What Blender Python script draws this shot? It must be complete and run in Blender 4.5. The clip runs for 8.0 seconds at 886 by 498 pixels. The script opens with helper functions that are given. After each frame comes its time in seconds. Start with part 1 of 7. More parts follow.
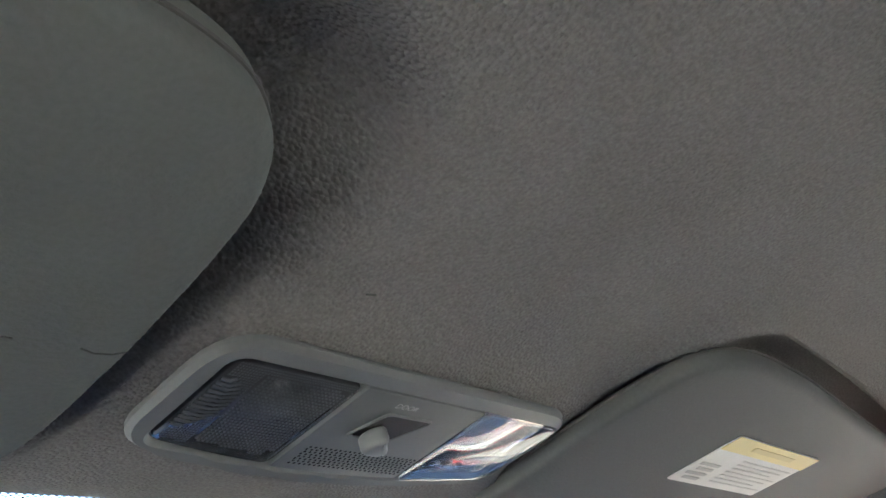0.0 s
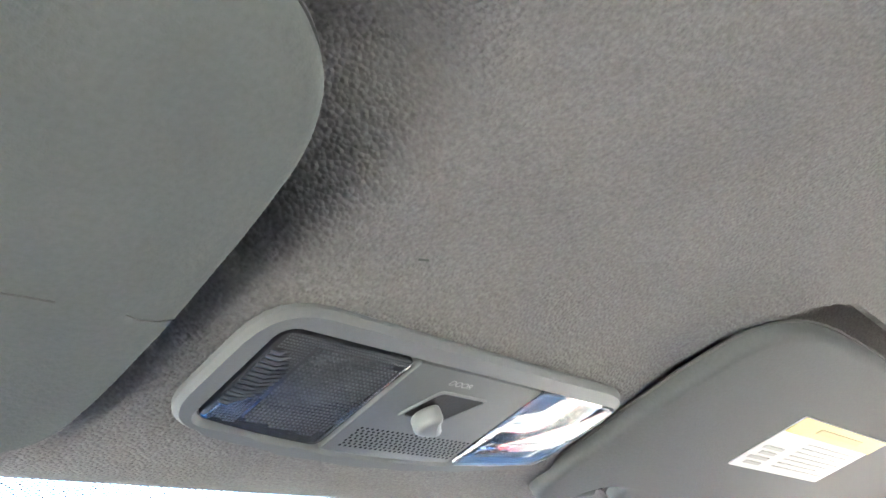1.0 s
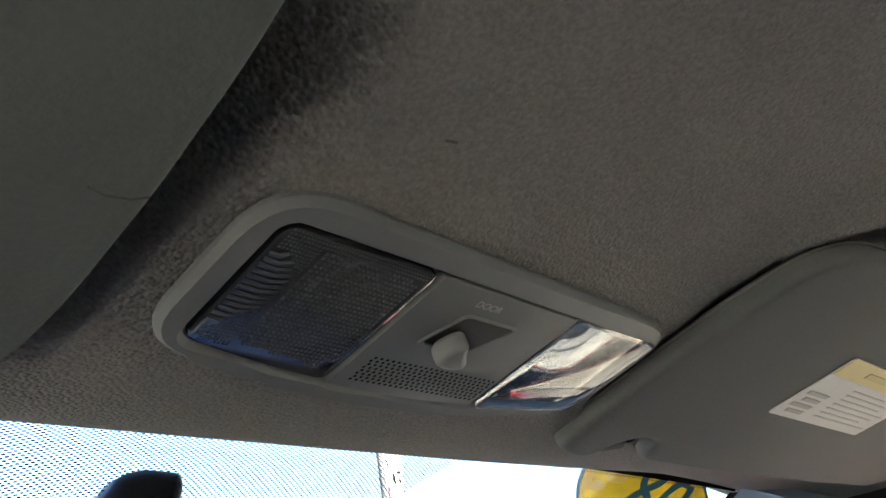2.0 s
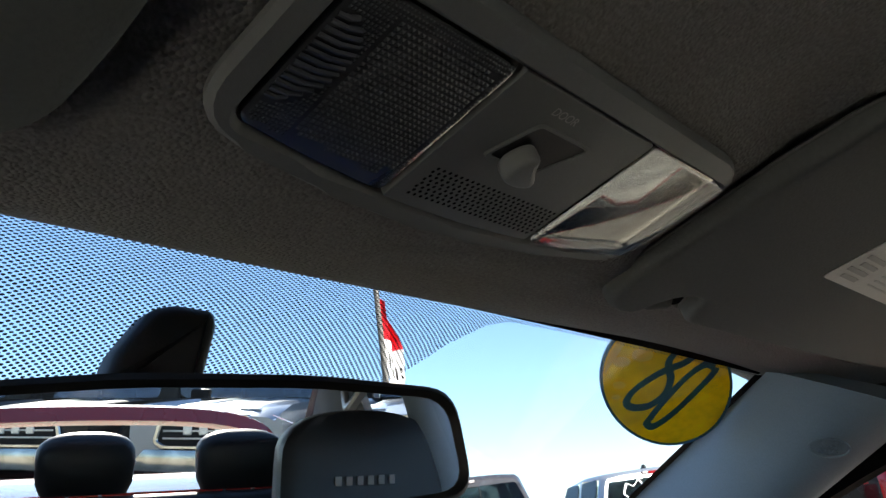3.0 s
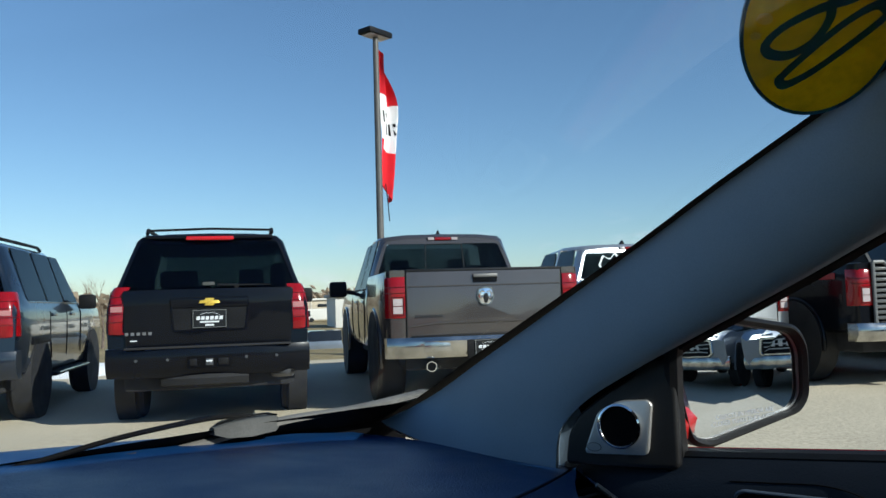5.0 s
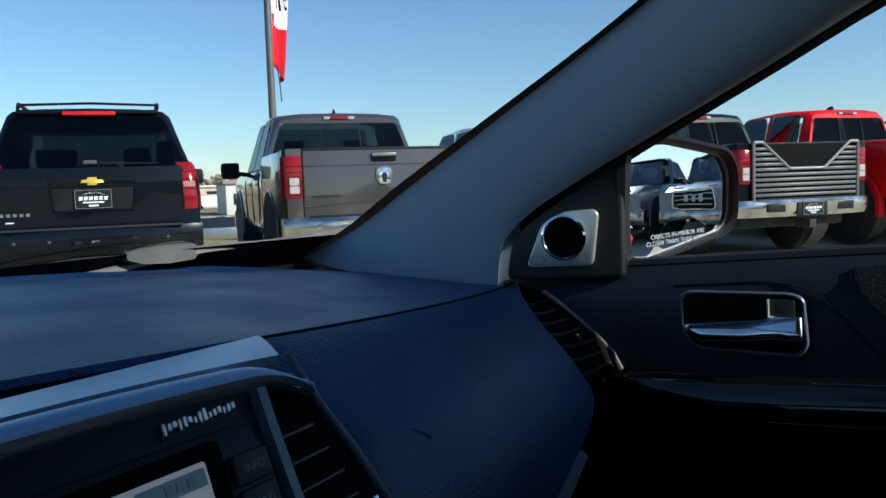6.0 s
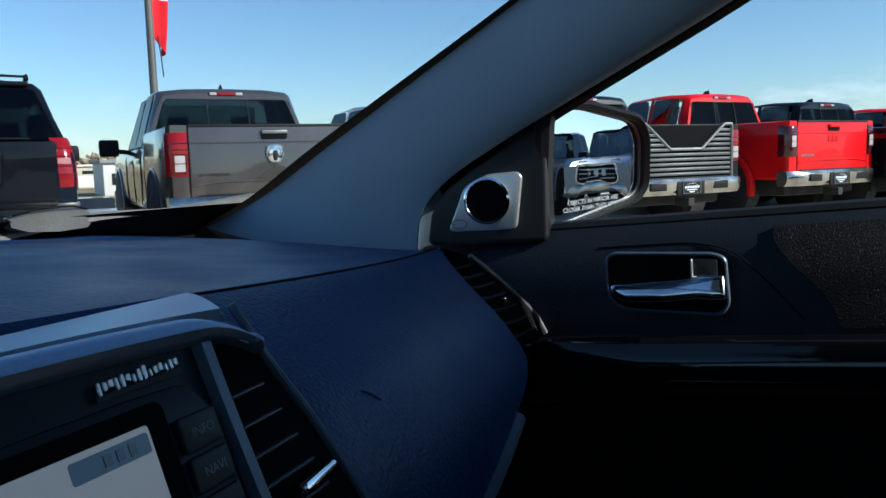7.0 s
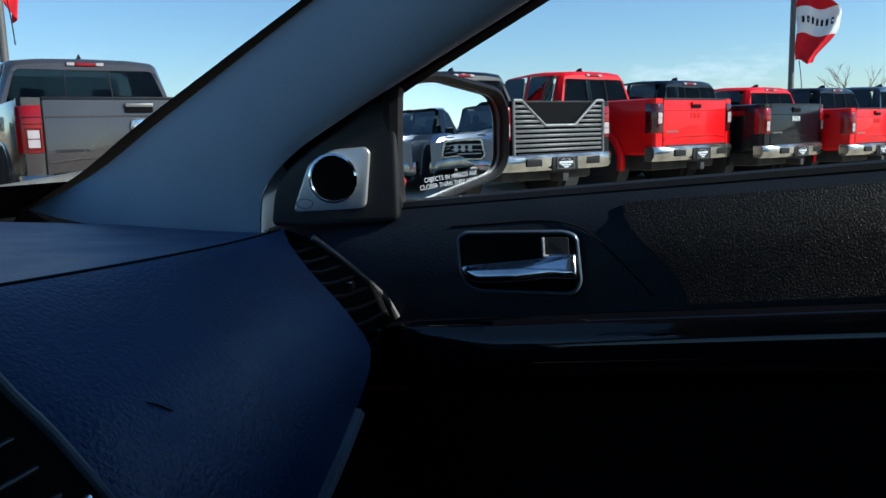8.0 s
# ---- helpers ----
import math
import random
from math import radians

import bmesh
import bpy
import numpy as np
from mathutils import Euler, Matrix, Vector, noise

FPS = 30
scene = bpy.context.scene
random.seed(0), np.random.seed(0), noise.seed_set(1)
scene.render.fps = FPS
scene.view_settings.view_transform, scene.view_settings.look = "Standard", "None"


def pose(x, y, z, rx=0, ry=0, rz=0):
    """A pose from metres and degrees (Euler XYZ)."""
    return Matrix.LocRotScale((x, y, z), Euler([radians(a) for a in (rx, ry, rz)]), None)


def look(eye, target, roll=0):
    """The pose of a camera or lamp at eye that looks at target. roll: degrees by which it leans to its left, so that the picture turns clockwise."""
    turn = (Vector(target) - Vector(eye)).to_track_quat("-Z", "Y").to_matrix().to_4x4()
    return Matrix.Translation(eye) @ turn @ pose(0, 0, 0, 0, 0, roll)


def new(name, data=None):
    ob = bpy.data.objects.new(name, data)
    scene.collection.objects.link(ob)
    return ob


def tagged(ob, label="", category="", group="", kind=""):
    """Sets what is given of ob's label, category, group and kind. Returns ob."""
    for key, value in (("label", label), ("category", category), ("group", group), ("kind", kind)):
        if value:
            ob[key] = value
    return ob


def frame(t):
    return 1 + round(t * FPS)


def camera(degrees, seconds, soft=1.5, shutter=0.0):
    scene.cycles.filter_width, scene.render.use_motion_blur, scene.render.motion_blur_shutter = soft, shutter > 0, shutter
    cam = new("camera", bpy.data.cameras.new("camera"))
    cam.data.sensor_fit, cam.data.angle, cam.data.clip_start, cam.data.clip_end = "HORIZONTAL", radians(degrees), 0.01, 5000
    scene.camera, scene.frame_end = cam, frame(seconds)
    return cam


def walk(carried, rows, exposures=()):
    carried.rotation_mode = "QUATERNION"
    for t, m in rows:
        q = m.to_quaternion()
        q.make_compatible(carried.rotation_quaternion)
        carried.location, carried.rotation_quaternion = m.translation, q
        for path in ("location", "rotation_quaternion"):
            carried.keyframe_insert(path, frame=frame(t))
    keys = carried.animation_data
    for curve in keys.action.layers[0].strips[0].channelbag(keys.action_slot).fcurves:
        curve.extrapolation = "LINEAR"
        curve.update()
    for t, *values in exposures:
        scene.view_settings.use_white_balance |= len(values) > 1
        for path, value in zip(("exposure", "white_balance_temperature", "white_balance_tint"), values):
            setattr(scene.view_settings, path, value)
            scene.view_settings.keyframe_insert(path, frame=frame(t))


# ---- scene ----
cam = camera(58.16, 8.0)
PATH = [
    (0, (-0.249, 0.471, 1.276), (1.218, 1.471, 2.198), -9.7),
    (0.5, (-0.248, 0.477, 1.272), (1.181, 1.506, 2.219), -10.2),
    (1, (-0.240, 0.489, 1.271), (1.171, 1.543, 2.219), -10.2),
    (1.2, (-0.234, 0.497, 1.272), (1.186, 1.544, 2.215), -10.5),
    (2.3, (-0.206, 0.539, 1.266), (1.226, 1.625, 2.143), -10.4),
    (2.5, (-0.205, 0.545, 1.264), (1.238, 1.655, 2.092), -9.2),
    (3, (-0.199, 0.568, 1.254), (1.270, 1.733, 1.949), -8.2),
    (3.5, (-0.205, 0.581, 1.248), (1.282, 1.769, 1.863), -7.2),
    (4, (-0.203, 0.602, 1.235), (1.276, 1.839, 1.766), -5.0),
    (4.5, (-0.153, 0.671, 1.215), (1.351, 1.930, 1.607), -2.6),
    (5, (-0.127, 0.732, 1.179), (1.420, 1.993, 1.307), -1.8),
    (5.2, (-0.108, 0.759, 1.141), (1.446, 2.016, 1.185), -1.6),
    (6.5, (-0.113, 0.821, 1.094), (1.650, 1.735, 0.857), -1.8),
    (7, (-0.101, 0.845, 1.082), (1.713, 1.657, 0.862), -1.7),
    (7.5, (-0.078, 0.832, 1.076), (1.797, 1.483, 0.829), -1.7),
    (8, (-0.048, 0.830, 1.080), (1.857, 1.365, 0.792), -1.6),
]
walk(cam, [(t, look(eye, target, roll)) for t, eye, target, roll in PATH],
     exposures=[(0.0, 3.95, 5900, 8), (0.5, 5.1, 5900, 8), (1.2, 5.25, 6000, 8), (2.3, 2.5, 6600, 8), (3.0, 1.75, 6600, 7), (3.5, 1.25, 6600, 6), (4.0, 1.15, 6500, 5), (4.5, 0.62, 6100, 2), (5.0, 0.42, 6050, 2), (6.5, 0.65, 5900, 2), (8.0, 0.65, 5750, 2)])

# ---- sky and sun: clear winter sky, low sun behind the car's right shoulder ----
SUN_AZ, SUN_EL = radians(177.2), radians(30)     # azimuth clockwise from +Y
to_sun = Vector((math.sin(SUN_AZ) * math.cos(SUN_EL), math.cos(SUN_AZ) * math.cos(SUN_EL), math.sin(SUN_EL)))
world = bpy.data.worlds.new("sky")
scene.world = world
world.use_nodes = True
wn = world.node_tree.nodes
sky = wn.new("ShaderNodeTexSky")
sky.sky_type = "NISHITA"
sky.sun_disc = False
sky.sun_elevation = SUN_EL
sky.sun_rotation = SUN_AZ
sky.air_density, sky.dust_density, sky.ozone_density = 1.0, 0.25, 4.0
wl = world.node_tree.links
wtc, wsep = wn.new("ShaderNodeTexCoord"), wn.new("ShaderNodeSeparateXYZ")
wl.new(wtc.outputs["Generated"], wsep.inputs[0])
stretch = wn.new("ShaderNodeMapping")
stretch.inputs["Scale"].default_value = (1, 1, 3.2)
wl.new(wtc.outputs["Generated"], stretch.inputs["Vector"])
puff = wn.new("ShaderNodeTexNoise")
puff.inputs["Scale"].default_value, puff.inputs["Detail"].default_value, puff.inputs["Roughness"].default_value = 8.5, 7.0, 0.62
wl.new(stretch.outputs[0], puff.inputs["Vector"])
cover_r = wn.new("ShaderNodeMapRange")            # where the noise is thick enough to be cloud
cover_r.inputs["From Min"].default_value, cover_r.inputs["From Max"].default_value = 0.56, 0.74
wl.new(puff.outputs["Fac"], cover_r.inputs["Value"])
low_r = wn.new("ShaderNodeMapRange")              # only low over the horizon
low_r.inputs["From Min"].default_value, low_r.inputs["From Max"].default_value = 0.11, 0.015
wl.new(wsep.outputs["Z"], low_r.inputs["Value"])
cloud_f = wn.new("ShaderNodeMath")
cloud_f.operation = "MULTIPLY"
wl.new(cover_r.outputs[0], cloud_f.inputs[0])
wl.new(low_r.outputs[0], cloud_f.inputs[1])
cloud_mix = wn.new("ShaderNodeMix")
cloud_mix.data_type = "RGBA"
cloud_mix.inputs[7].default_value = (7.6, 7.7, 8.3, 1)
wl.new(cloud_f.outputs[0], cloud_mix.inputs["Factor"])
wl.new(sky.outputs[0], cloud_mix.inputs[6])
wl.new(cloud_mix.outputs[2], wn["Background"].inputs[0])
wn["Background"].inputs[1].default_value = 0.092
sun_data = bpy.data.lights.new("sun", "SUN")
sun_data.energy, sun_data.angle, sun_data.color = 5.0, radians(0.55), (1.0, 0.93, 0.84)
sun = new("sun", sun_data)
sun.matrix_world = look((0, 0, 30), Vector((0, 0, 30)) - to_sun)

# ---- materials ----
def mat(name, base, rough=0.5, metal=0.0, spec=0.5, grain=0.0, grain_scale=400.0, bump=0.0, bump_scale=600.0,
        stain=0.0, stain_scale=6.0, coat=0.0, random_tone=0.0, dist=0.001, pebble=False, glow=0.0):
    """A procedural surface: base colour with fine grain and wide stains, and a fine relief."""
    m = bpy.data.materials.new(name)
    m.use_nodes = True
    n, l = m.node_tree.nodes, m.node_tree.links
    b = n["Principled BSDF"]
    b.inputs["Base Color"].default_value = (*base, 1)
    b.inputs["Roughness"].default_value = rough
    b.inputs["Metallic"].default_value = metal
    b.inputs["Specular IOR Level"].default_value = spec
    b.inputs["Coat Weight"].default_value = coat
    b.inputs["Coat Roughness"].default_value = 0.04
    if glow:
        b.inputs["Emission Color"].default_value = (*base, 1)
        b.inputs["Emission Strength"].default_value = glow
    tc = n.new("ShaderNodeTexCoord")
    col = None
    for amount, scale, detail in ((grain, grain_scale, 3.0), (stain, stain_scale, 5.0)):
        if amount <= 0:
            continue
        t = n.new("ShaderNodeTexNoise")
        t.inputs["Scale"].default_value, t.inputs["Detail"].default_value = scale, detail
        l.new(tc.outputs["Object"], t.inputs["Vector"])
        r = n.new("ShaderNodeMapRange")
        r.inputs["From Min"].default_value, r.inputs["From Max"].default_value = 0.3, 0.7
        r.inputs["To Min"].default_value, r.inputs["To Max"].default_value = 1 - amount, 1 + amount
        l.new(t.outputs["Fac"], r.inputs["Value"])
        mix = n.new("ShaderNodeMix")
        mix.data_type, mix.blend_type = "RGBA", "MULTIPLY"
        mix.inputs["Factor"].default_value = 1.0
        if col is None:
            mix.inputs[6].default_value = (*base, 1)
        else:
            l.new(col, mix.inputs[6])
        l.new(r.outputs[0], mix.inputs[7])
        col = mix.outputs[2]
        if scale == stain_scale and amount == stain:
            rr = n.new("ShaderNodeMapRange")
            rr.inputs["From Min"].default_value, rr.inputs["From Max"].default_value = 0.3, 0.7
            rr.inputs["To Min"].default_value = max(0.02, rough * (1 - amount))
            rr.inputs["To Max"].default_value = min(1, rough * (1 + amount))
            l.new(t.outputs["Fac"], rr.inputs["Value"])
            l.new(rr.outputs[0], b.inputs["Roughness"])
    if random_tone > 0:
        info = n.new("ShaderNodeObjectInfo")
        r = n.new("ShaderNodeMapRange")
        r.inputs["To Min"].default_value, r.inputs["To Max"].default_value = 1 - random_tone, 1 + random_tone
        l.new(info.outputs["Random"], r.inputs["Value"])
        mix = n.new("ShaderNodeMix")
        mix.data_type, mix.blend_type = "RGBA", "MULTIPLY"
        mix.inputs["Factor"].default_value = 1.0
        if col is None:
            mix.inputs[6].default_value = (*base, 1)
        else:
            l.new(col, mix.inputs[6])
        l.new(r.outputs[0], mix.inputs[7])
        col = mix.outputs[2]
    if col is not None:
        l.new(col, b.inputs["Base Color"])
    if bump > 0:
        if pebble:
            t = n.new("ShaderNodeTexVoronoi")
            t.feature = "SMOOTH_F1"
            t.inputs["Scale"].default_value = bump_scale
            t.inputs["Smoothness"].default_value = 0.35
        else:
            t = n.new("ShaderNodeTexNoise")
            t.inputs["Scale"].default_value, t.inputs["Detail"].default_value = bump_scale, 2.0
        l.new(tc.outputs["Object"], t.inputs["Vector"])
        k = n.new("ShaderNodeBump")
        k.invert = pebble
        k.inputs["Strength"].default_value, k.inputs["Distance"].default_value = bump, dist
        l.new(t.outputs["Distance" if pebble else "Fac"], k.inputs["Height"])
        l.new(k.outputs[0], b.inputs["Normal"])
    return m


def glass(name, tint=(1, 1, 1), gloss=0.06, rough=0.0):
    """A thin pane: clear, with a mirror-like sheen that grows at grazing angles."""
    m = bpy.data.materials.new(name)
    m.use_nodes = True
    n, l = m.node_tree.nodes, m.node_tree.links
    n.remove(n["Principled BSDF"])
    tr, gl, mx = n.new("ShaderNodeBsdfTransparent"), n.new("ShaderNodeBsdfGlossy"), n.new("ShaderNodeMixShader")
    tr.inputs[0].default_value = (*tint, 1)
    gl.inputs["Roughness"].default_value = rough
    fr = n.new("ShaderNodeLayerWeight")
    fr.inputs["Blend"].default_value = 0.25
    r = n.new("ShaderNodeMapRange")
    r.inputs["To Min"].default_value, r.inputs["To Max"].default_value = gloss * 0.5, min(1, gloss * 5)
    l.new(fr.outputs["Fresnel"], r.inputs["Value"])
    l.new(r.outputs[0], mx.inputs[0])
    l.new(tr.outputs[0], mx.inputs[1])
    l.new(gl.outputs[0], mx.inputs[2])
    l.new(mx.outputs[0], n["Material Output"].inputs[0])
    return m


def dotted(name, pitch, fill):
    """Black ceramic dots printed in a staggered grid on clear glass."""
    m = bpy.data.materials.new(name)
    m.use_nodes = True
    n, l = m.node_tree.nodes, m.node_tree.links
    b = n["Principled BSDF"]
    b.inputs["Base Color"].default_value = (0.008, 0.008, 0.009, 1)
    b.inputs["Roughness"].default_value = 0.5
    tc, sep = n.new("ShaderNodeTexCoord"), n.new("ShaderNodeSeparateXYZ")
    l.new(tc.outputs["UV"], sep.inputs[0])

    def op(kind, a, c):
        q = n.new("ShaderNodeMath")
        q.operation = kind
        for i, v in enumerate((a, c)):
            if isinstance(v, (int, float)):
                q.inputs[i].default_value = v
            else:
                l.new(v, q.inputs[i])
        return q.outputs[0]

    best = None
    for shift in (0.0, 0.5):
        u = op("SUBTRACT", op("FRACT", op("ADD", op("DIVIDE", sep.outputs[0], pitch), shift), 0), 0.5)
        v = op("SUBTRACT", op("FRACT", op("ADD", op("DIVIDE", sep.outputs[1], pitch), shift), 0), 0.5)
        d = op("SQRT", op("ADD", op("MULTIPLY", u, u), op("MULTIPLY", v, v)), 0)
        best = d if best is None else op("MINIMUM", best, d)
    l.new(op("LESS_THAN", best, fill), b.inputs["Alpha"])
    return m


M = {}
M["headliner"] = mat("headliner_fabric", (0.240, 0.231, 0.220), 0.95, spec=0.1, grain=0.16, grain_scale=650, bump=0.9, bump_scale=640, stain=0.07, stain_scale=9, dist=0.0011, pebble=True)
M["visor"] = mat("visor_fabric", (0.168, 0.181, 0.168), 0.9, spec=0.15, grain=0.05, grain_scale=500, bump=0.35, bump_scale=500, stain=0.09, stain_scale=12)
M["visor_grey"] = mat("visor_vinyl", (0.125, 0.13, 0.126), 0.75, spec=0.25, grain=0.05, grain_scale=500, bump=0.25, bump_scale=700, stain=0.08, stain_scale=10)
M["grey_plastic"] = mat("grey_plastic", (0.160, 0.167, 0.165), 0.5, spec=0.4, grain=0.03, grain_scale=600, bump=0.12, bump_scale=1500, stain=0.06, stain_scale=15)
M["switch"] = mat("switch_plastic", (0.21, 0.215, 0.215), 0.42, spec=0.45, bump=0.06, bump_scale=900)
M["pillar"] = mat("pillar_trim", (0.215, 0.27, 0.325), 0.68, spec=0.3, grain=0.05, grain_scale=700, bump=0.25, bump_scale=900, stain=0.06, stain_scale=8)
# black plastic; the blue sheen of the sky is painted into its base colour
M["dash"] = mat("dash_plastic_sky_sheen", (0.001, 0.026, 0.098), 0.42, spec=0.42, grain=0.12, grain_scale=500, bump=0.7, bump_scale=420, stain=0.18, stain_scale=14, dist=0.0016)
M["door"] = mat("door_soft_plastic", (0.004, 0.0075, 0.014), 0.55, spec=0.26, grain=0.1, grain_scale=500, bump=0.35, bump_scale=520, stain=0.12, stain_scale=9, dist=0.001)
M["door_pad"] = mat("door_grained_plastic", (0.003, 0.004, 0.006), 0.42, spec=0.13, grain=0.2, grain_scale=900, bump=0.9, bump_scale=850, stain=0.12, stain_scale=9, dist=0.0012)
M["piano"] = mat("piano_black", (0.004, 0.004, 0.006), 0.07, spec=0.4, coat=0.25, stain=0.3, stain_scale=9)
M["black"] = mat("black_plastic", (0.010, 0.010, 0.011), 0.5, spec=0.35, grain=0.1, bump=0.12, bump_scale=900, stain=0.15, stain_scale=9)
M["fascia"] = mat("fascia_plastic", (0.004, 0.010, 0.020), 0.5, spec=0.25, grain=0.1, bump=0.12, bump_scale=900, stain=0.15, stain_scale=9)
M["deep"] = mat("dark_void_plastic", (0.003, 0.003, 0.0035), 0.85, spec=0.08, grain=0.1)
M["satin"] = mat("satin_silver_paint", (0.28, 0.36, 0.47), 0.36, metal=0.8, grain=0.04, grain_scale=900, stain=0.08, stain_scale=12)
M["silver"] = mat("brushed_silver", (0.55, 0.55, 0.54), 0.36, metal=0.75, grain=0.04, grain_scale=700, stain=0.06, stain_scale=18)
M["chrome"] = mat("chrome", (0.80, 0.81, 0.82), 0.07, metal=1.0, stain=0.35, stain_scale=20)
# bright metal, its colour warmed to carry the beige reflection of sunlit ground
M["reflector"] = mat("lamp_reflector", (0.90, 0.81, 0.68), 0.16, metal=0.85)
M["lens"] = mat("lamp_lens", (0.055, 0.058, 0.064), 0.10, spec=0.7, coat=0.3, bump=0.12, bump_scale=60, stain=0.15, stain_scale=25)
# black cowl edge: the sun on it is put in as a paler base
M["sunlit_edge"] = mat("sunlit_edge_plastic", (0.13, 0.126, 0.118), 0.75, spec=0.15, grain=0.1, grain_scale=300, stain=0.2, stain_scale=20)
M["divider"] = mat("divider_satin_plastic", (0.085, 0.115, 0.155), 0.38, metal=0.4, stain=0.1, stain_scale=15)
M["vent_edge"] = mat("worn_satin_edge", (0.085, 0.082, 0.078), 0.45, metal=0.3, stain=0.25, stain_scale=40)
M["dim_trim"] = mat("dim_satin_plastic", (0.045, 0.048, 0.052), 0.4, spec=0.5, stain=0.1, stain_scale=15)
M["wiper_grey"] = mat("weathered_grey_plastic", (0.075, 0.076, 0.074), 0.7, spec=0.12, grain=0.1, stain=0.2, stain_scale=20)
M["lens_rib"] = mat("lamp_lens_prism", (0.080, 0.083, 0.092), 0.22, spec=0.4, coat=0.1, stain=0.2, stain_scale=30)
M["paper"] = mat("label_paper", (0.70, 0.69, 0.66), 0.55, grain=0.03, stain=0.06, stain_scale=30)
M["label_yellow"] = mat("label_yellow", (0.70, 0.56, 0.16), 0.55, stain=0.06, stain_scale=30)
M["scuff"] = mat("scuffed_fabric", (0.12, 0.12, 0.115), 0.9)
M["ink_pale"] = mat("faded_label_ink", (0.58, 0.57, 0.55), 0.6)
M["label_ochre"] = mat("label_ochre_ink", (0.58, 0.45, 0.12), 0.55)
M["ink"] = mat("label_ink", (0.42, 0.41, 0.40), 0.6)
M["white_ink"] = mat("white_print", (0.62, 0.64, 0.66), 0.5)
M["worn_ink"] = mat("worn_white_print", (0.34, 0.36, 0.38), 0.5)
M["grey_ink"] = mat("grey_print", (0.17, 0.18, 0.19), 0.5)
M["bubble"] = mat("blistered_yellow_vinyl", (0.98, 0.80, 0.22), 0.4, stain=0.1, stain_scale=30)
M["sticker"] = mat("yellow_vinyl", (0.95, 0.66, 0.02), 0.45, grain=0.06, grain_scale=120, stain=0.12, stain_scale=30)
M["sticker_blue"] = mat("blue_vinyl", (0.03, 0.16, 0.30), 0.45, stain=0.1, stain_scale=30)
def lit_through(m, share):
    # thin vinyl lets the sky's light through from behind
    n, l = m.node_tree.nodes, m.node_tree.links
    b = n["Principled BSDF"]
    tr, mx = n.new("ShaderNodeBsdfTranslucent"), n.new("ShaderNodeMixShader")
    if b.inputs["Base Color"].is_linked:
        l.new(b.inputs["Base Color"].links[0].from_socket, tr.inputs[0])
    mx.inputs[0].default_value = share
    l.new(b.outputs[0], mx.inputs[1])
    l.new(tr.outputs[0], mx.inputs[2])
    l.new(mx.outputs[0], n["Material Output"].inputs[0])


lit_through(M["sticker"], 0.58)
lit_through(M["bubble"], 0.60)
lit_through(M["sticker_blue"], 0.5)
M["screen"] = mat("lcd_screen", (0.24, 0.24, 0.25), 0.18, glow=0.26, spec=0.5, stain=0.1, stain_scale=14)
M["screen_bar"] = mat("lcd_bar", (0.15, 0.205, 0.245), 0.18)
M["screen_digit"] = mat("lcd_digit", (0.10, 0.14, 0.17), 0.18)
M["mirror"] = mat("mirror_glass", (0.88, 0.89, 0.89), 0.0, metal=1.0)
M["leather"] = mat("black_leather", (0.012, 0.012, 0.014), 0.42, spec=0.5, bump=0.3, bump_scale=260, stain=0.15, stain_scale=10)
M["red_paint"] = mat("red_car_paint", (0.33, 0.008, 0.008), 0.28, coat=0.8, stain=0.1, stain_scale=3)
M["rubber"] = mat("tyre_rubber", (0.022, 0.022, 0.023), 0.85, spec=0.2, grain=0.2, grain_scale=60, bump=0.4, bump_scale=70, dist=0.004, stain=0.2, stain_scale=5)
M["alloy"] = mat("alloy_wheel", (0.42, 0.43, 0.44), 0.3, metal=0.9, stain=0.15, stain_scale=8)
M["alloy_black"] = mat("black_alloy", (0.02, 0.02, 0.022), 0.3, metal=0.4, stain=0.15, stain_scale=8)
M["bumper_chrome"] = mat("bumper_chrome", (0.50, 0.49, 0.46), 0.20, metal=1.0, stain=0.3, stain_scale=5)
M["under"] = mat("dark_underbody", (0.012, 0.012, 0.013), 0.8, grain=0.3, grain_scale=12, stain=0.2, stain_scale=4)
M["tint"] = mat("tinted_glass", (0.012, 0.014, 0.016), 0.03, spec=0.7, stain=0.2, stain_scale=2)
M["tail"] = mat("red_tail_lens", (0.21, 0.003, 0.006), 0.14, spec=0.4, coat=0.2, stain=0.12, stain_scale=9)
M["tail_dark"] = mat("dark_red_lens_edge", (0.085, 0.004, 0.006), 0.3, spec=0.4, stain=0.1, stain_scale=9)
M["tail_bright"] = mat("red_stop_lens", (0.42, 0.008, 0.012), 0.2, spec=0.4, coat=0.2, stain=0.1, stain_scale=9)
M["tail_smoked"] = mat("smoked_red_lens", (0.055, 0.006, 0.008), 0.12, spec=0.5, coat=0.5, stain=0.25, stain_scale=12)
M["name_metal"] = mat("dull_letter_metal", (0.22, 0.22, 0.22), 0.35, metal=0.6, stain=0.1, stain_scale=9)
M["name_dark"] = mat("dark_letter_metal", (0.03, 0.03, 0.032), 0.3, metal=0.5, stain=0.1, stain_scale=9)
M["louver"] = mat("painted_louver_metal", (0.115, 0.118, 0.118), 0.5, metal=0.1, grain=0.08, grain_scale=40, stain=0.18, stain_scale=4)
M["tail_pink"] = mat("pale_red_lens", (0.36, 0.16, 0.16), 0.16, spec=0.5, coat=0.4, stain=0.1, stain_scale=9)
M["tail_white"] = mat("clear_tail_lens", (0.38, 0.33, 0.33), 0.16, spec=0.6, coat=0.4, stain=0.1, stain_scale=9)
M["head"] = mat("headlamp_lens", (0.55, 0.57, 0.60), 0.1, metal=0.5, coat=0.5, stain=0.2, stain_scale=9)
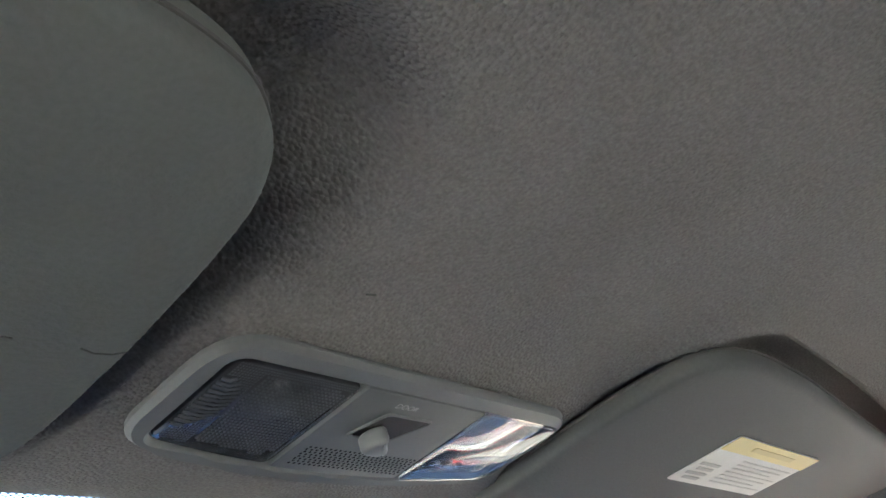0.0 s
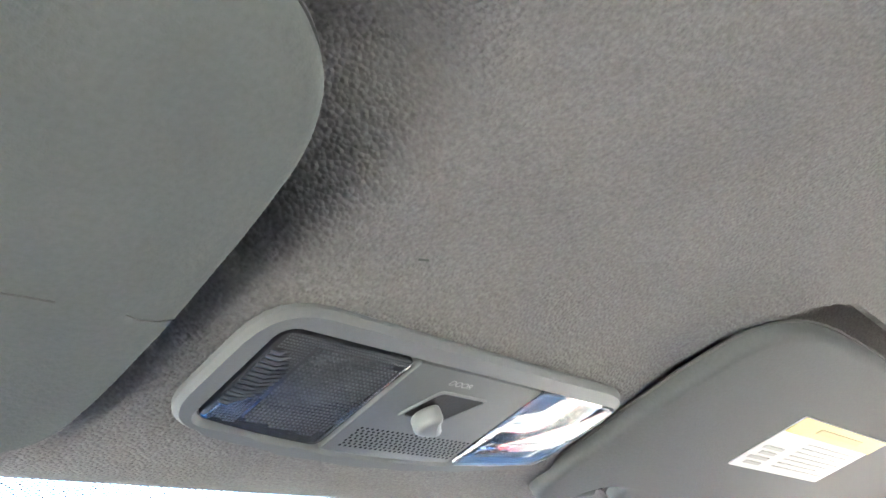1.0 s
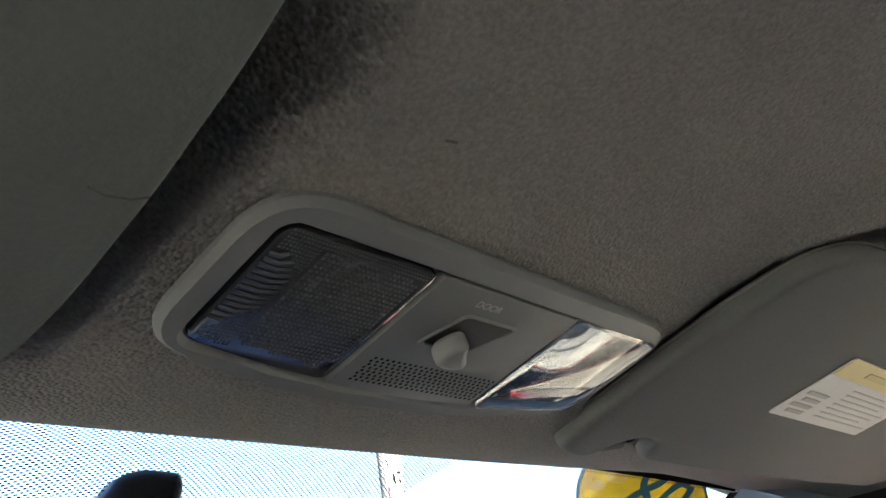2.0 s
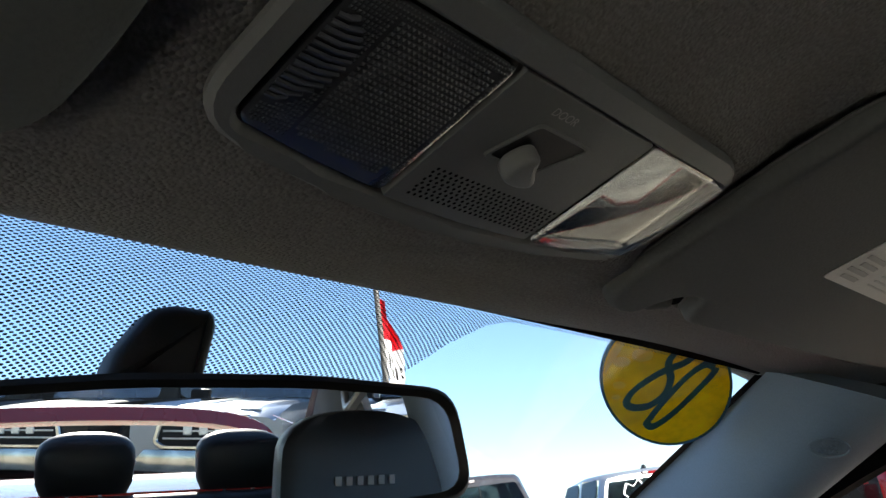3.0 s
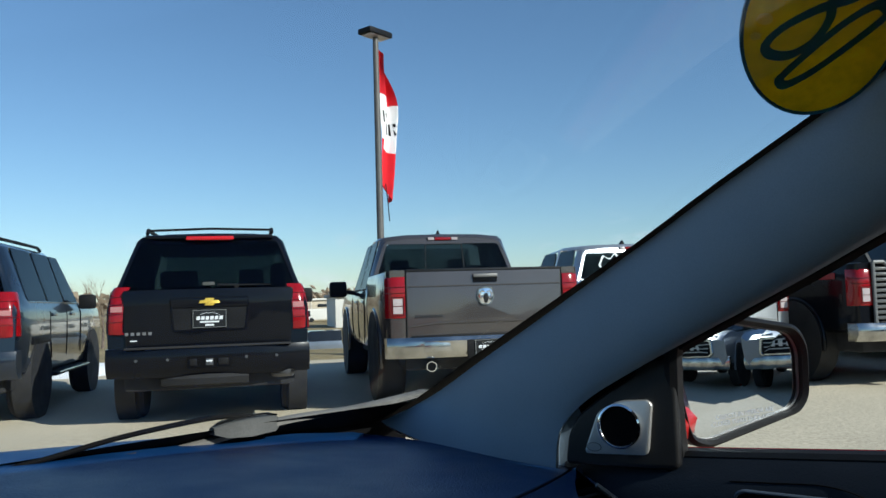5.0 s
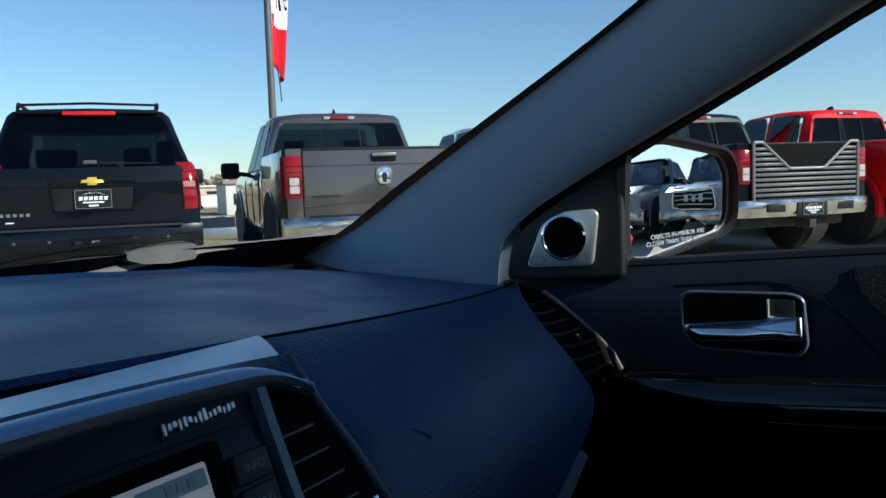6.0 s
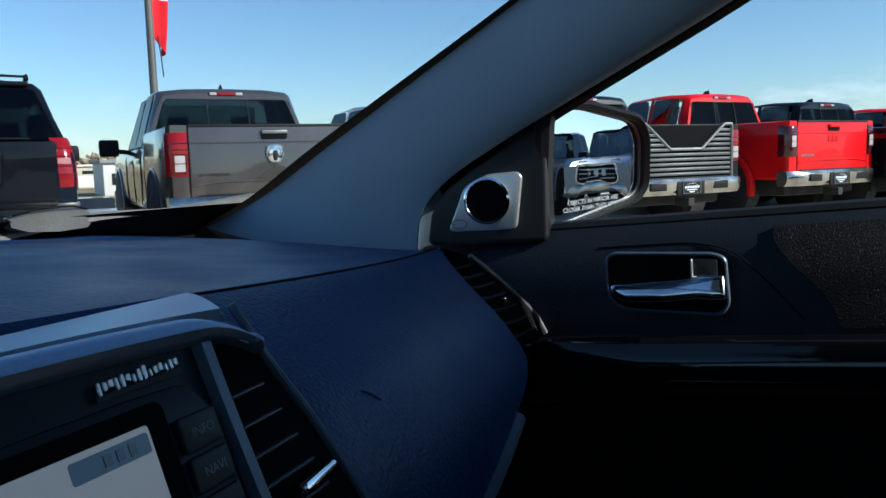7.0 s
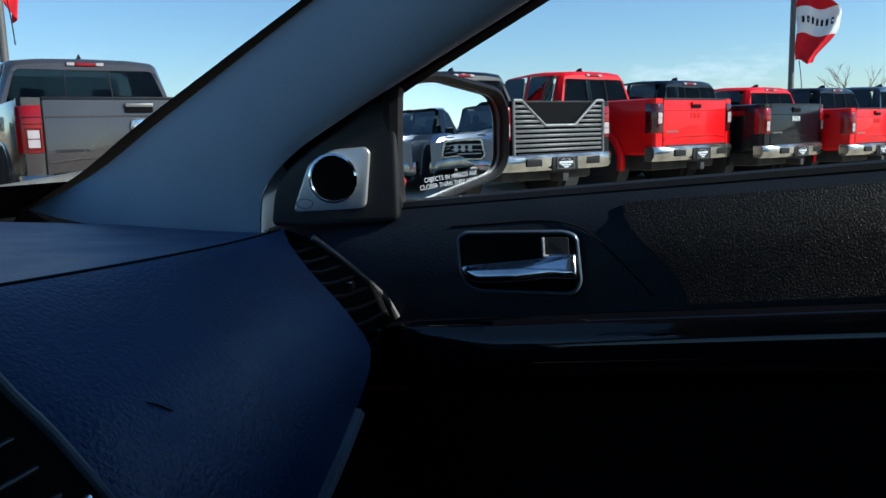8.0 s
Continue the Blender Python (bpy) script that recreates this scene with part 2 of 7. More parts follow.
M["plate"] = mat("dealer_plate", (0.008, 0.009, 0.010), 0.5, spec=0.2)
M["out_black"] = mat("weathered_black_plastic", (0.006, 0.006, 0.0065), 0.55, spec=0.18, grain=0.15, grain_scale=90, stain=0.25, stain_scale=5)
M["mirror_side"] = mat("side_mirror_glass", (0.68, 0.71, 0.74), 0.0, metal=1.0)
M["gold"] = mat("gold_emblem", (0.75, 0.52, 0.08), 0.3, metal=0.4)
M["asphalt"] = mat("asphalt", (0.45, 0.395, 0.295), 0.9, spec=0.25, grain=0.22, grain_scale=28, bump=0.5, bump_scale=60, stain=0.16, stain_scale=0.35, dist=0.006)
M["grass"] = mat("dry_grass", (0.25, 0.20, 0.11), 0.95, spec=0.1, grain=0.3, grain_scale=7, stain=0.25, stain_scale=0.15, bump=0.6, bump_scale=14, dist=0.05)
M["wall"] = mat("pale_siding", (0.62, 0.60, 0.55), 0.7, grain=0.04, grain_scale=5, stain=0.08, stain_scale=0.3)
M["tan_wall"] = mat("tan_siding", (0.46, 0.39, 0.29), 0.7, grain=0.04, grain_scale=5, stain=0.08, stain_scale=0.3)
M["roof_grey"] = mat("grey_roof", (0.22, 0.22, 0.23), 0.6, stain=0.1, stain_scale=0.4)
M["galv"] = mat("galvanised_steel", (0.15, 0.145, 0.14), 0.5, metal=0.5, grain=0.1, grain_scale=15, stain=0.2, stain_scale=2)
M["pole"] = mat("weathered_pole_paint", (0.085, 0.08, 0.075), 0.55, grain=0.15, grain_scale=15, stain=0.25, stain_scale=2)
M["flag_red"] = mat("red_flag_cloth", (0.62, 0.02, 0.03), 0.8, spec=0.1, grain=0.08, grain_scale=120, stain=0.1, stain_scale=4)
M["flag_white"] = mat("white_flag_cloth", (0.80, 0.79, 0.78), 0.8, spec=0.1, grain=0.05, grain_scale=120, stain=0.06, stain_scale=4)
M["bark"] = mat("bare_bark", (0.13, 0.10, 0.08), 0.9, grain=0.3, grain_scale=20)
M["leaf"] = mat("evergreen_leaf", (0.09, 0.11, 0.045), 0.8, grain=0.4, grain_scale=6)
M["twig"] = mat("winter_twigs", (0.23, 0.175, 0.12), 0.95, grain=0.3, grain_scale=6)
M["snow"] = mat("snow_patch", (0.78, 0.79, 0.80), 0.8, stain=0.1, stain_scale=1)
M["glass"] = glass("window_glass", (0.97, 0.985, 0.99), 0.012)
M["glass_dark"] = glass("privacy_glass", (0.20, 0.23, 0.24), 0.02)
M["glass_black"] = glass("deep_privacy_glass", (0.13, 0.16, 0.165), 0.03)
M["glass_side"] = glass("side_privacy_glass", (0.12, 0.15, 0.16), 0.12)
M["glass_car"] = glass("parked_car_glass", (0.72, 0.76, 0.76), 0.12)
M["cover"] = glass("clear_cover", (0.9, 0.92, 0.94), 0.12)
M["dots"] = dotted("dotted_frit", 0.0040, 0.245)


def paint(name, base, metal=0.35, rough=0.3):
    return mat(name, base, rough, metal=metal, coat=0.7, grain=0.03, grain_scale=500, stain=0.10, stain_scale=1.6)


P_BLACK = mat("black_paint", (0.0022, 0.0028, 0.0048), 0.3, metal=0.0, spec=0.1, coat=0.32, grain=0.03, grain_scale=500, stain=0.12, stain_scale=1.6)
P_GREY = paint("granite_grey_paint", (0.066, 0.058, 0.055), 0.35, 0.17)
P_SILVER = paint("silver_paint", (0.48, 0.50, 0.52), 0.7)
P_WHITE = paint("white_paint", (0.74, 0.75, 0.76), 0.0)
P_RED = mat("red_paint", (0.56, 0.003, 0.006), 0.35, spec=0.12, coat=0.22, grain=0.03, grain_scale=500, stain=0.12, stain_scale=1.6)
P_BLUEGREY = mat("dark_navy_paint", (0.006, 0.011, 0.020), 0.3, spec=0.3, coat=1.0, grain=0.03, grain_scale=500, stain=0.12, stain_scale=1.6)
P_STEEL = paint("steel_grey_paint", (0.19, 0.215, 0.25), 0.5)


# ---- building helpers ----
def to_object(name, bm, material, parent=None, label="", smooth=True, m=None):
    me = bpy.data.meshes.new(name)
    bm.normal_update()
    bm.to_mesh(me)
    bm.free()
    me.materials.append(material)
    if smooth:
        me.polygons.foreach_set("use_smooth", [True] * len(me.polygons))
        me.set_sharp_from_angle(angle=radians(38))
    ob = new(name, me)
    if parent is not None:
        ob.parent = parent
    if m is not None:
        ob.matrix_local = m
    if label:
        ob["label"] = label
    return ob


def part(name, bm, material, parent, label="", smooth=True, m=None, kind=""):
    ob = to_object(name, bm, material, parent, label, smooth, m)
    return tagged(ob, label, kind=kind) if kind else ob


def thing(name, label, category, group="", kind="", m=None):
    ob = new(name)
    ob.empty_display_size = 0.05
    if m is not None:
        ob.matrix_world = m
    return tagged(ob, label, category, group, kind)


def structure(name, bm, material, label, category, smooth=True):
    return tagged(to_object(name, bm, material, None, "", smooth), label, category, "", "structure")


def box(sx, sy, sz, at=(0, 0, 0), bevel=0.0, seg=2, bm=None, turn=None):
    """A bevelled block of that size with its centre at a place."""
    own = bmesh.new()
    bmesh.ops.create_cube(own, size=1.0)
    bmesh.ops.scale(own, vec=(sx, sy, sz), verts=own.verts)
    if bevel > 0:
        bmesh.ops.bevel(own, geom=own.edges[:], offset=min(bevel, 0.49 * min(sx, sy, sz)), segments=seg, profile=0.6, affect="EDGES")
    if turn is not None:
        bmesh.ops.transform(own, matrix=turn, verts=own.verts)
    bmesh.ops.translate(own, vec=at, verts=own.verts)
    return own if bm is None else join(bm, own)


def join(bm, other):
    me = bpy.data.meshes.new("tmp")
    other.to_mesh(me)
    other.free()
    bm.from_mesh(me)
    bpy.data.meshes.remove(me)
    return bm


def prism(outline, depth, bevel=0.0, seg=2, z0=0.0, turn=None):
    """An outline in x and y, raised from z0 by depth, with its rims rounded."""
    bm = bmesh.new()
    f = bm.faces.new([bm.verts.new((x, y, z0)) for x, y in outline])
    f.normal_update()
    if f.normal.z > 0:
        f.normal_flip()
    top = bmesh.ops.extrude_face_region(bm, geom=[f])
    verts = [g for g in top["geom"] if isinstance(g, bmesh.types.BMVert)]
    bmesh.ops.translate(bm, vec=(0, 0, depth), verts=verts)
    bmesh.ops.recalc_face_normals(bm, faces=bm.faces)
    if bevel > 0:
        rims = [e for e in bm.edges if abs(e.verts[0].co.z - e.verts[1].co.z) < 1e-7]
        bmesh.ops.bevel(bm, geom=rims, offset=bevel, segments=seg, profile=0.5, affect="EDGES")
    if turn is not None:
        bmesh.ops.transform(bm, matrix=turn, verts=bm.verts)
    return bm


def rounded(x0, y0, x1, y1, r, n=6):
    """A rectangle's outline with round corners, anticlockwise."""
    out = []
    for cx, cy, a in ((x1 - r, y1 - r, 0), (x0 + r, y1 - r, 90), (x0 + r, y0 + r, 180), (x1 - r, y0 + r, 270)):
        for k in range(n + 1):
            q = radians(a + 90 * k / n)
            out.append((cx + r * math.cos(q), cy + r * math.sin(q)))
    return out


def smooth_outline(points, r, n=5):
    """A polygon's outline with every corner rounded by about r."""
    out, c = [], len(points)
    for i in range(c):
        p, a, b = Vector(points[i]), Vector(points[i - 1]), Vector(points[(i + 1) % c])
        ra = min(r, 0.48 * (a - p).length, 0.48 * (b - p).length)
        s, e = p + (a - p).normalized() * ra, p + (b - p).normalized() * ra
        for k in range(n + 1):
            t = k / n
            q = s * (1 - t) ** 2 + p * (2 * t * (1 - t)) + e * t * t
            out.append((q.x, q.y))
    return out


def ring(outer, inner, depth, z0=0.0, bevel=0.0):
    """A frame between two outlines with the same number of points."""
    bm = bmesh.new()
    n = len(outer)
    b = bevel
    def shrink(o, c, d):
        v = Vector((c[0] - o[0], c[1] - o[1]))
        k = d / max(v.length, 1e-6)
        return (o[0] + v.x * k, o[1] + v.y * k)
    loops = []
    for pts, z in ((outer, z0), (outer, z0 + depth - b), ([shrink(o, i, b) for o, i in zip(outer, inner)], z0 + depth),
                   ([shrink(i, o, b) for o, i in zip(outer, inner)], z0 + depth), (inner, z0 + depth - b), (inner, z0)):
        loops.append([bm.verts.new((x, y, z)) for x, y in pts])
    for a, c in zip(loops, loops[1:]):
        for i in range(n):
            j = (i + 1) % n
            bm.faces.new((a[i], a[j], c[j], c[i]))
    for i in range(n):
        j = (i + 1) % n
        bm.faces.new((loops[-1][i], loops[-1][j], loops[0][j], loops[0][i]))
    bmesh.ops.recalc_face_normals(bm, faces=bm.faces)
    return bm


def sheet(rows, closed=False):
    """A surface through rows of points."""
    bm = bmesh.new()
    grid = [[bm.verts.new(p) for p in row] for row in rows]
    for a, b in zip(grid, grid[1:]):
        n = len(a)
        for i in range(n if closed else n - 1):
            j = (i + 1) % n
            bm.faces.new((a[i], a[j], b[j], b[i]))
    return bm


def thick(bm, d):
    """Gives a sheet thickness, against its normals."""
    bm.normal_update()
    old = list(bm.verts)
    back = {v: bm.verts.new(v.co - v.normal * d) for v in old}
    faces = list(bm.faces)
    edges = [e for e in bm.edges if len(e.link_faces) == 1]
    for f in faces:
        bm.faces.new([back[v] for v in reversed(f.verts[:])])
    for e in edges:
        a, b = e.verts
        lf = e.link_faces[0]
        vs = lf.verts[:]
        i = vs.index(a)
        if vs[(i + 1) % len(vs)] == b:
            a, b = b, a
        bm.faces.new((a, b, back[b], back[a]))
    return bm


def thick_from(bm, d, seen_from):
    """Gives a sheet thickness on the side away from a point that sees it."""
    bm.normal_update()
    f = max(bm.faces, key=lambda q: q.calc_area())
    if f.normal.dot(Vector(seen_from) - f.calc_center_median()) < 0:
        for q in bm.faces:
            q.normal_flip()
    return thick(bm, d)


def loft(sections, caps=True):
    """A closed body through rings of points."""
    bm = sheet(sections, closed=True)
    if caps:
        bm.verts.ensure_lookup_table()
        n = len(sections[0])
        bm.faces.new(bm.verts[:n])
        bm.faces.new(bm.verts[len(bm.verts) - n:])
    bmesh.ops.recalc_face_normals(bm, faces=bm.faces)
    return bm


def tube(points, radius, sides=8, caps=True):
    """A round bar along a line of points; radius may be one number or one a point."""
    pts = [Vector(p) for p in points]
    rings = []
    side = None
    for i, p in enumerate(pts):
        d = (pts[min(i + 1, len(pts) - 1)] - pts[max(i - 1, 0)]).normalized()
        if side is None:
            side = d.orthogonal().normalized()
        side = (side - d * side.dot(d)).normalized()
        up = d.cross(side)
        r = radius[i] if isinstance(radius, (list, tuple)) else radius
        rings.append([p + side * (r * math.cos(2 * math.pi * k / sides)) + up * (r * math.sin(2 * math.pi * k / sides)) for k in range(sides)])
    return loft(rings, caps)


def spun(profile, sides=24, axis="z"):
    """A body of revolution: profile rows of (radius, height)."""
    rings = []
    for r, h in profile:
        ringp = []
        for k in range(sides):
            a = 2 * math.pi * k / sides
            c, s = r * math.cos(a), r * math.sin(a)
            ringp.append({"z": (c, s, h), "x": (h, c, s), "y": (c, h, s)}[axis])
        rings.append(ringp)
    return loft(rings)


def text_mesh(body, size, spacing=1.0):
    """Letters as a flat mesh, centred."""
    cu = bpy.data.curves.new("letters", "FONT")
    cu.body, cu.size, cu.align_x, cu.align_y, cu.space_character = body, size, "CENTER", "CENTER", spacing
    ob = bpy.data.objects.new("letters", cu)
    scene.collection.objects.link(ob)
    me = bpy.data.meshes.new_from_object(ob.evaluated_get(bpy.context.evaluated_depsgraph_get()))
    bpy.data.objects.remove(ob)
    bm = bmesh.new()
    bm.from_mesh(me)
    bpy.data.meshes.remove(me)
    return bm


def smoothstep(a, b, x):
    t = min(1.0, max(0.0, (x - a) / (b - a)))
    return t * t * (3 - 2 * t)


def along(points, n):
    """n points spread evenly by a smooth curve through the given ones."""
    pts = [Vector(p) for p in points]
    out = []
    for k in range(n):
        s = k / (n - 1) * (len(pts) - 1)
        i = min(int(s), len(pts) - 2)
        t = s - i
        p0, p1, p2, p3 = pts[max(i - 1, 0)], pts[i], pts[i + 1], pts[min(i + 2, len(pts) - 1)]
        out.append(0.5 * (2 * p1 + (p2 - p0) * t + (2 * p0 - 5 * p1 + 4 * p2 - p3) * t * t + (3 * p1 - p0 - 3 * p2 + p3) * t ** 3))
    return out


# ---- the car that the camera rides in ----
def belt(y):
    """Height of the lower edge of the side windows."""
    return 1.004 + 0.075 * (1.078 - y)


# inner end, outer end, rear edge, front edge, gap beside the inner end, width of the slope round it
VISORS = ((-0.128, -0.56, 0.567, 0.744, 0.034, 0.040), (0.118, 0.53, 0.566, 0.726, 0.0020, 0.006))


def visor_z(x, y):
    return 1.361 - 0.20 * (y - 0.671) + 0.07 * (0.256 - abs(x))


def recess(x, y):
    """How far a place lies inside the recess round a sun visor: 0 outside, 1 inside."""
    best = 0.0
    for a, b, rear_y, front_y, gap, slope in VISORS:
        lo, hi = (min(a, b) - 0.02, max(a, b) + 0.02)
        if a < 0:
            hi = a + gap * (0.42 + 0.58 * smoothstep(0.70, 0.60, y))
        else:
            lo = a - gap
        y0, y1, r = rear_y - (0.026 if a < 0 else 0.007), front_y + 0.008, 0.055
        cx, cy, hx, hy = 0.5 * (lo + hi), 0.5 * (y0 + y1), 0.5 * (hi - lo) - r, 0.5 * (y1 - y0) - r
        qx, qy = abs(x - cx) - hx, abs(y - cy) - hy
        d = math.hypot(max(qx, 0), max(qy, 0)) + min(max(qx, qy), 0) - r
        best = max(best, 1 - smoothstep(-slope, 0.003, d))
    return best


def roof_z(x, y):
    """The lower face of the headliner."""
    key = ((-1.44, 1.377), (-1.0, 1.412), (-0.3, 1.432), (0.25, 1.428), (0.45, 1.415), (0.56, 1.402),
           (0.60, 1.3945), (0.631, 1.387), (0.651, 1.3785), (0.69, 1.3695), (0.72, 1.3625), (0.74, 1.3592), (0.76, 1.3578), (0.785, 1.3600), (0.815, 1.3690), (0.85, 1.3850))
    if y <= key[0][0]:
        z = key[0][1]
    else:
        z = key[-1][1]
        for (a, p), (b, q) in zip(key, key[1:]):
            if a <= y <= b:
                z = p + (q - p) * (y - a) / (b - a)
                break
    z -= 0.085 * max(0.0, (abs(x) - 0.30) / 0.32) ** 2.2 * (1 - 0.75 * smoothstep(0.5, 0.8, y))
    z += 0.004 * smoothstep(0.1, 0.5, abs(x)) * smoothstep(0.6, 0.8, y)
    # rounded lip that stands down round the passenger visor
    z -= 0.008 * smoothstep(0.045, 0.0, math.hypot(max(0.0, 0.130 - x), max(0.0, 0.572 - y))) * smoothstep(0.09, 0.12, x) * smoothstep(0.655, 0.60, y)
    k = recess(x, y)
    if k > 0:
        z = z * (1 - k) + max(z + 0.004, visor_z(x, y) + 0.036) * k
    return z


xs = sorted({round(-0.62 + 0.0124 * i, 4) for i in range(101)} | {round(s * (0.070 + 0.0035 * i), 4) for i in range(36) for s in (-1, 1)})
ys = [-0.97, -0.93, -0.88, -0.8, -0.7, -0.5, -0.3, -0.1, 0.05, 0.15, 0.25, 0.32, 0.38, 0.43, 0.46, 0.48, 0.495, 0.505] + [0.512 + 0.0042 * i for i in range(81)]


def header_bow(x):
    return 0.022 * (1 - (x / 0.55) ** 2)


bm = sheet([[(x, y + header_bow(x) * smoothstep(0.72, 0.85, y), roof_z(x, y) + 0.8 * header_bow(x) * smoothstep(0.77, 0.85, y)) for x in xs] for y in ys])
for f in bm.faces:
    f.normal_flip()
headliner = structure("headliner", thick(bm, 0.012), M["headliner"], "grey textured fabric headliner of a car roof with recesses for visors", "headliner")


# overhead map lamp
DOME = Matrix.Translation((0, 0.690, 1.3685)) @ Matrix.Rotation(radians(-13.3), 4, "X") @ Matrix.Rotation(math.pi, 4, "Y")
dome = thing("map_lamp", "grey plastic overhead map lamp with clear lenses on the headliner", "lamp", m=DOME)


def bowed(x0, x1, y0, y1, dip, r, n=6):
    """A lamp outline whose front edge bows forward; x mirrored since the lamp hangs upside down."""
    pts = []
    front = [(-x0 + (x0 - x1) * k / 6, y1 - dip * ((x0 + (x1 - x0) * k / 6) / 0.105) ** 2) for k in range(7)]
    base = [(-x0, y0)] + front + [(-x1, y0)]
    return smooth_outline(base, r, n)


outer_o = bowed(-0.1045, 0.1080, -0.0390, 0.0440, 0.016, 0.022)
inner_o = bowed(-0.0935, 0.1040, -0.0280, 0.0345, 0.0125, 0.006)
part("frame", ring(outer_o, inner_o, 0.0052, -0.002, 0.0022), M["grey_plastic"], dome)
part("backing", prism(bowed(-0.104, 0.106, -0.037, 0.037, 0.0135, 0.008), 0.0012, 0.0, 1, -0.0035), M["deep"], dome)
# left lens with its prism field and ribbed half moon
lens = part("lens", prism(bowed(-0.0927, -0.0335, -0.0272, 0.0335, 0.0125, 0.005), 0.0045, 0.0012, 2, -0.002), M["lens"], dome, "smoky clear plastic lens")
field = bmesh.new()
for i in range(21):
    for j in range(27):
        cx, cy = 0.0385 + 0.00185 * i, -0.0215 + 0.00185 * j
        if (i < 2 and (j < 1 or j > 23)) or cy > 0.0335 - 0.0125 * (cx / 0.105) ** 2 - 0.006:
            continue
        v = [field.verts.new((cx + dx * 0.00080, cy + dy * 0.00080, 0.0024)) for dx, dy in ((-1, -1), (1, -1), (1, 1), (-1, 1))]
        top = field.verts.new((cx, cy, 0.0032))
        for k in range(4):
            field.faces.new((v[k], v[(k + 1) % 4], top))
part("prism_field", field, M["lens_rib"], lens, "grid of small clear prisms", smooth=False, kind="stuff")
moon = bmesh.new()
for k in range(13):
    yy = -0.0165 + 0.0024 * k
    half = math.sqrt(max(0.0, 0.0160 ** 2 - (yy + 0.0020) ** 2)) * 0.80
    join(moon, tube([(0.0915, yy, 0.0026), (0.0915 - half * 0.5, yy - 0.0006, 0.0036), (0.0915 - half, yy - 0.0012, 0.0026)], 0.0008, 6))
part("ribs", moon, M["lens_rib"], lens, "ribbed half-moon press mark")
# a fine ribbed border inside the lens edge
border = bmesh.new()
for i in range(42):
    for j in range(40):
        cx, cy = 0.0360 + 0.00132 * i, -0.0262 + 0.00140 * j
        inner = 0.0372 < cx < 0.0770 and cy > -0.0225
        if inner or cy > 0.0325 - 0.0125 * (cx / 0.105) ** 2 - 0.002 or math.hypot((cx - 0.0915) / 0.80, cy + 0.002) < 0.0172:
            continue
        v = [border.verts.new((cx + dx * 0.0005, cy + dy * 0.0005, 0.0025)) for dx, dy in ((-1, -1), (1, -1), (1, 1), (-1, 1))]
        top = border.verts.new((cx, cy, 0.0029))
        for k in range(4):
            border.faces.new((v[k], v[(k + 1) % 4], top))
part("lens_border", border, M["lens_rib"], lens, "fine ribbed border", smooth=False, kind="stuff")
# middle panel with the rotary switch
panel = part("switch_panel", prism(bowed(-0.0325, 0.0430, -0.0283, 0.0338, 0.0125, 0.0012), 0.0052, 0.0008, 2, -0.002), M["grey_plastic"], dome)
dish = prism(smooth_outline([(-0.0185, -0.0150), (0.0085, -0.0150), (0.0150, 0.0020), (-0.0080, 0.0020)], 0.0025), 0.0006, 0.0002, 1, 0.0030)
part("switch_recess", dish, M["black"], panel, "recess round the switch")
rim = ring(smooth_outline([(-0.0198, -0.0162), (0.0095, -0.0162), (0.0172, 0.0034), (-0.0088, 0.0034)], 0.003), smooth_outline([(-0.0183, -0.0148), (0.0084, -0.0148), (0.0148, 0.0019), (-0.0079, 0.0019)], 0.0025), 0.0012, 0.0028, 0.0005)
part("recess_rim", rim, M["grey_plastic"], panel)
knob = [(0.0035 + 0.72 * (x - 0.0035), 0.76 * y) for x, y in smooth_outline([(0.0045, -0.0125), (0.0105, -0.0085), (0.0135, -0.0005), (0.0110, 0.0060), (0.0020, 0.0075), (-0.0065, 0.0050), (-0.0075, 0.0005), (-0.0005, -0.0050)], 0.004)]
part("switch_knob", prism(knob, 0.0085, 0.0026, 4, 0.0030), M["switch"], panel, "rounded grey rocker knob")
word = text_mesh("DOOR", 0.0044, 1.0)
bmesh.ops.transform(word, matrix=Matrix.Translation((0.004, -0.0215, 0.0034)) @ Matrix.Rotation(math.pi, 4, "Z"), verts=word.verts)
part("door_mark", word, M["ink"], panel, "DOOR lettering", smooth=False)
holes = bmesh.new()
for i in range(24):
    for j in range(8):
        cx, cy = -0.0395 + 0.0028 * i + 0.0007 * (j % 2), 0.0145 + 0.00185 * j
        lim = 0.0325 - 0.0125 * (cx / 0.105) ** 2
        if cy < lim - 0.001 and cx - 0.0255 < 0.004 - 0.0003 * j:
            bmesh.ops.create_circle(holes, cap_ends=True, segments=6, radius=0.00072, matrix=Matrix.Translation((cx, cy, 0.0034)))
part("microphone_grille", holes, M["deep"], panel, "perforated microphone grille", smooth=False, kind="stuff")
# right clear lens over a bright reflector
bowl = []
for i in range(17):
    row = []
    for j in range(13):
        u, v = i / 16, j / 12
        x = -0.0440 - 0.0585 * u
        y = -0.0280 + (0.0585 - 0.0125 * (x / 0.105) ** 2) * v
        d = 0.0016 - 0.012 * max(0.0, (0.30 + 0.10 * math.sin(4 * v) - u)) ** 1.5 - 0.010 * max(0.0, u - 0.86) + 0.0003 * math.sin(5 * u + 3 * v)
        row.append((x, y, d))
    bowl.append(row)
part("reflector", sheet(bowl), M["reflector"], dome, "bright metal reflector tinted with the sunlit ground's reflection")
part("cover_lens", prism(bowed(0.0440, 0.1030, -0.0280, 0.0335, 0.0125, 0.004), 0.0016, 0.0006, 2, 0.0028), M["cover"], dome, "clear plastic lens")


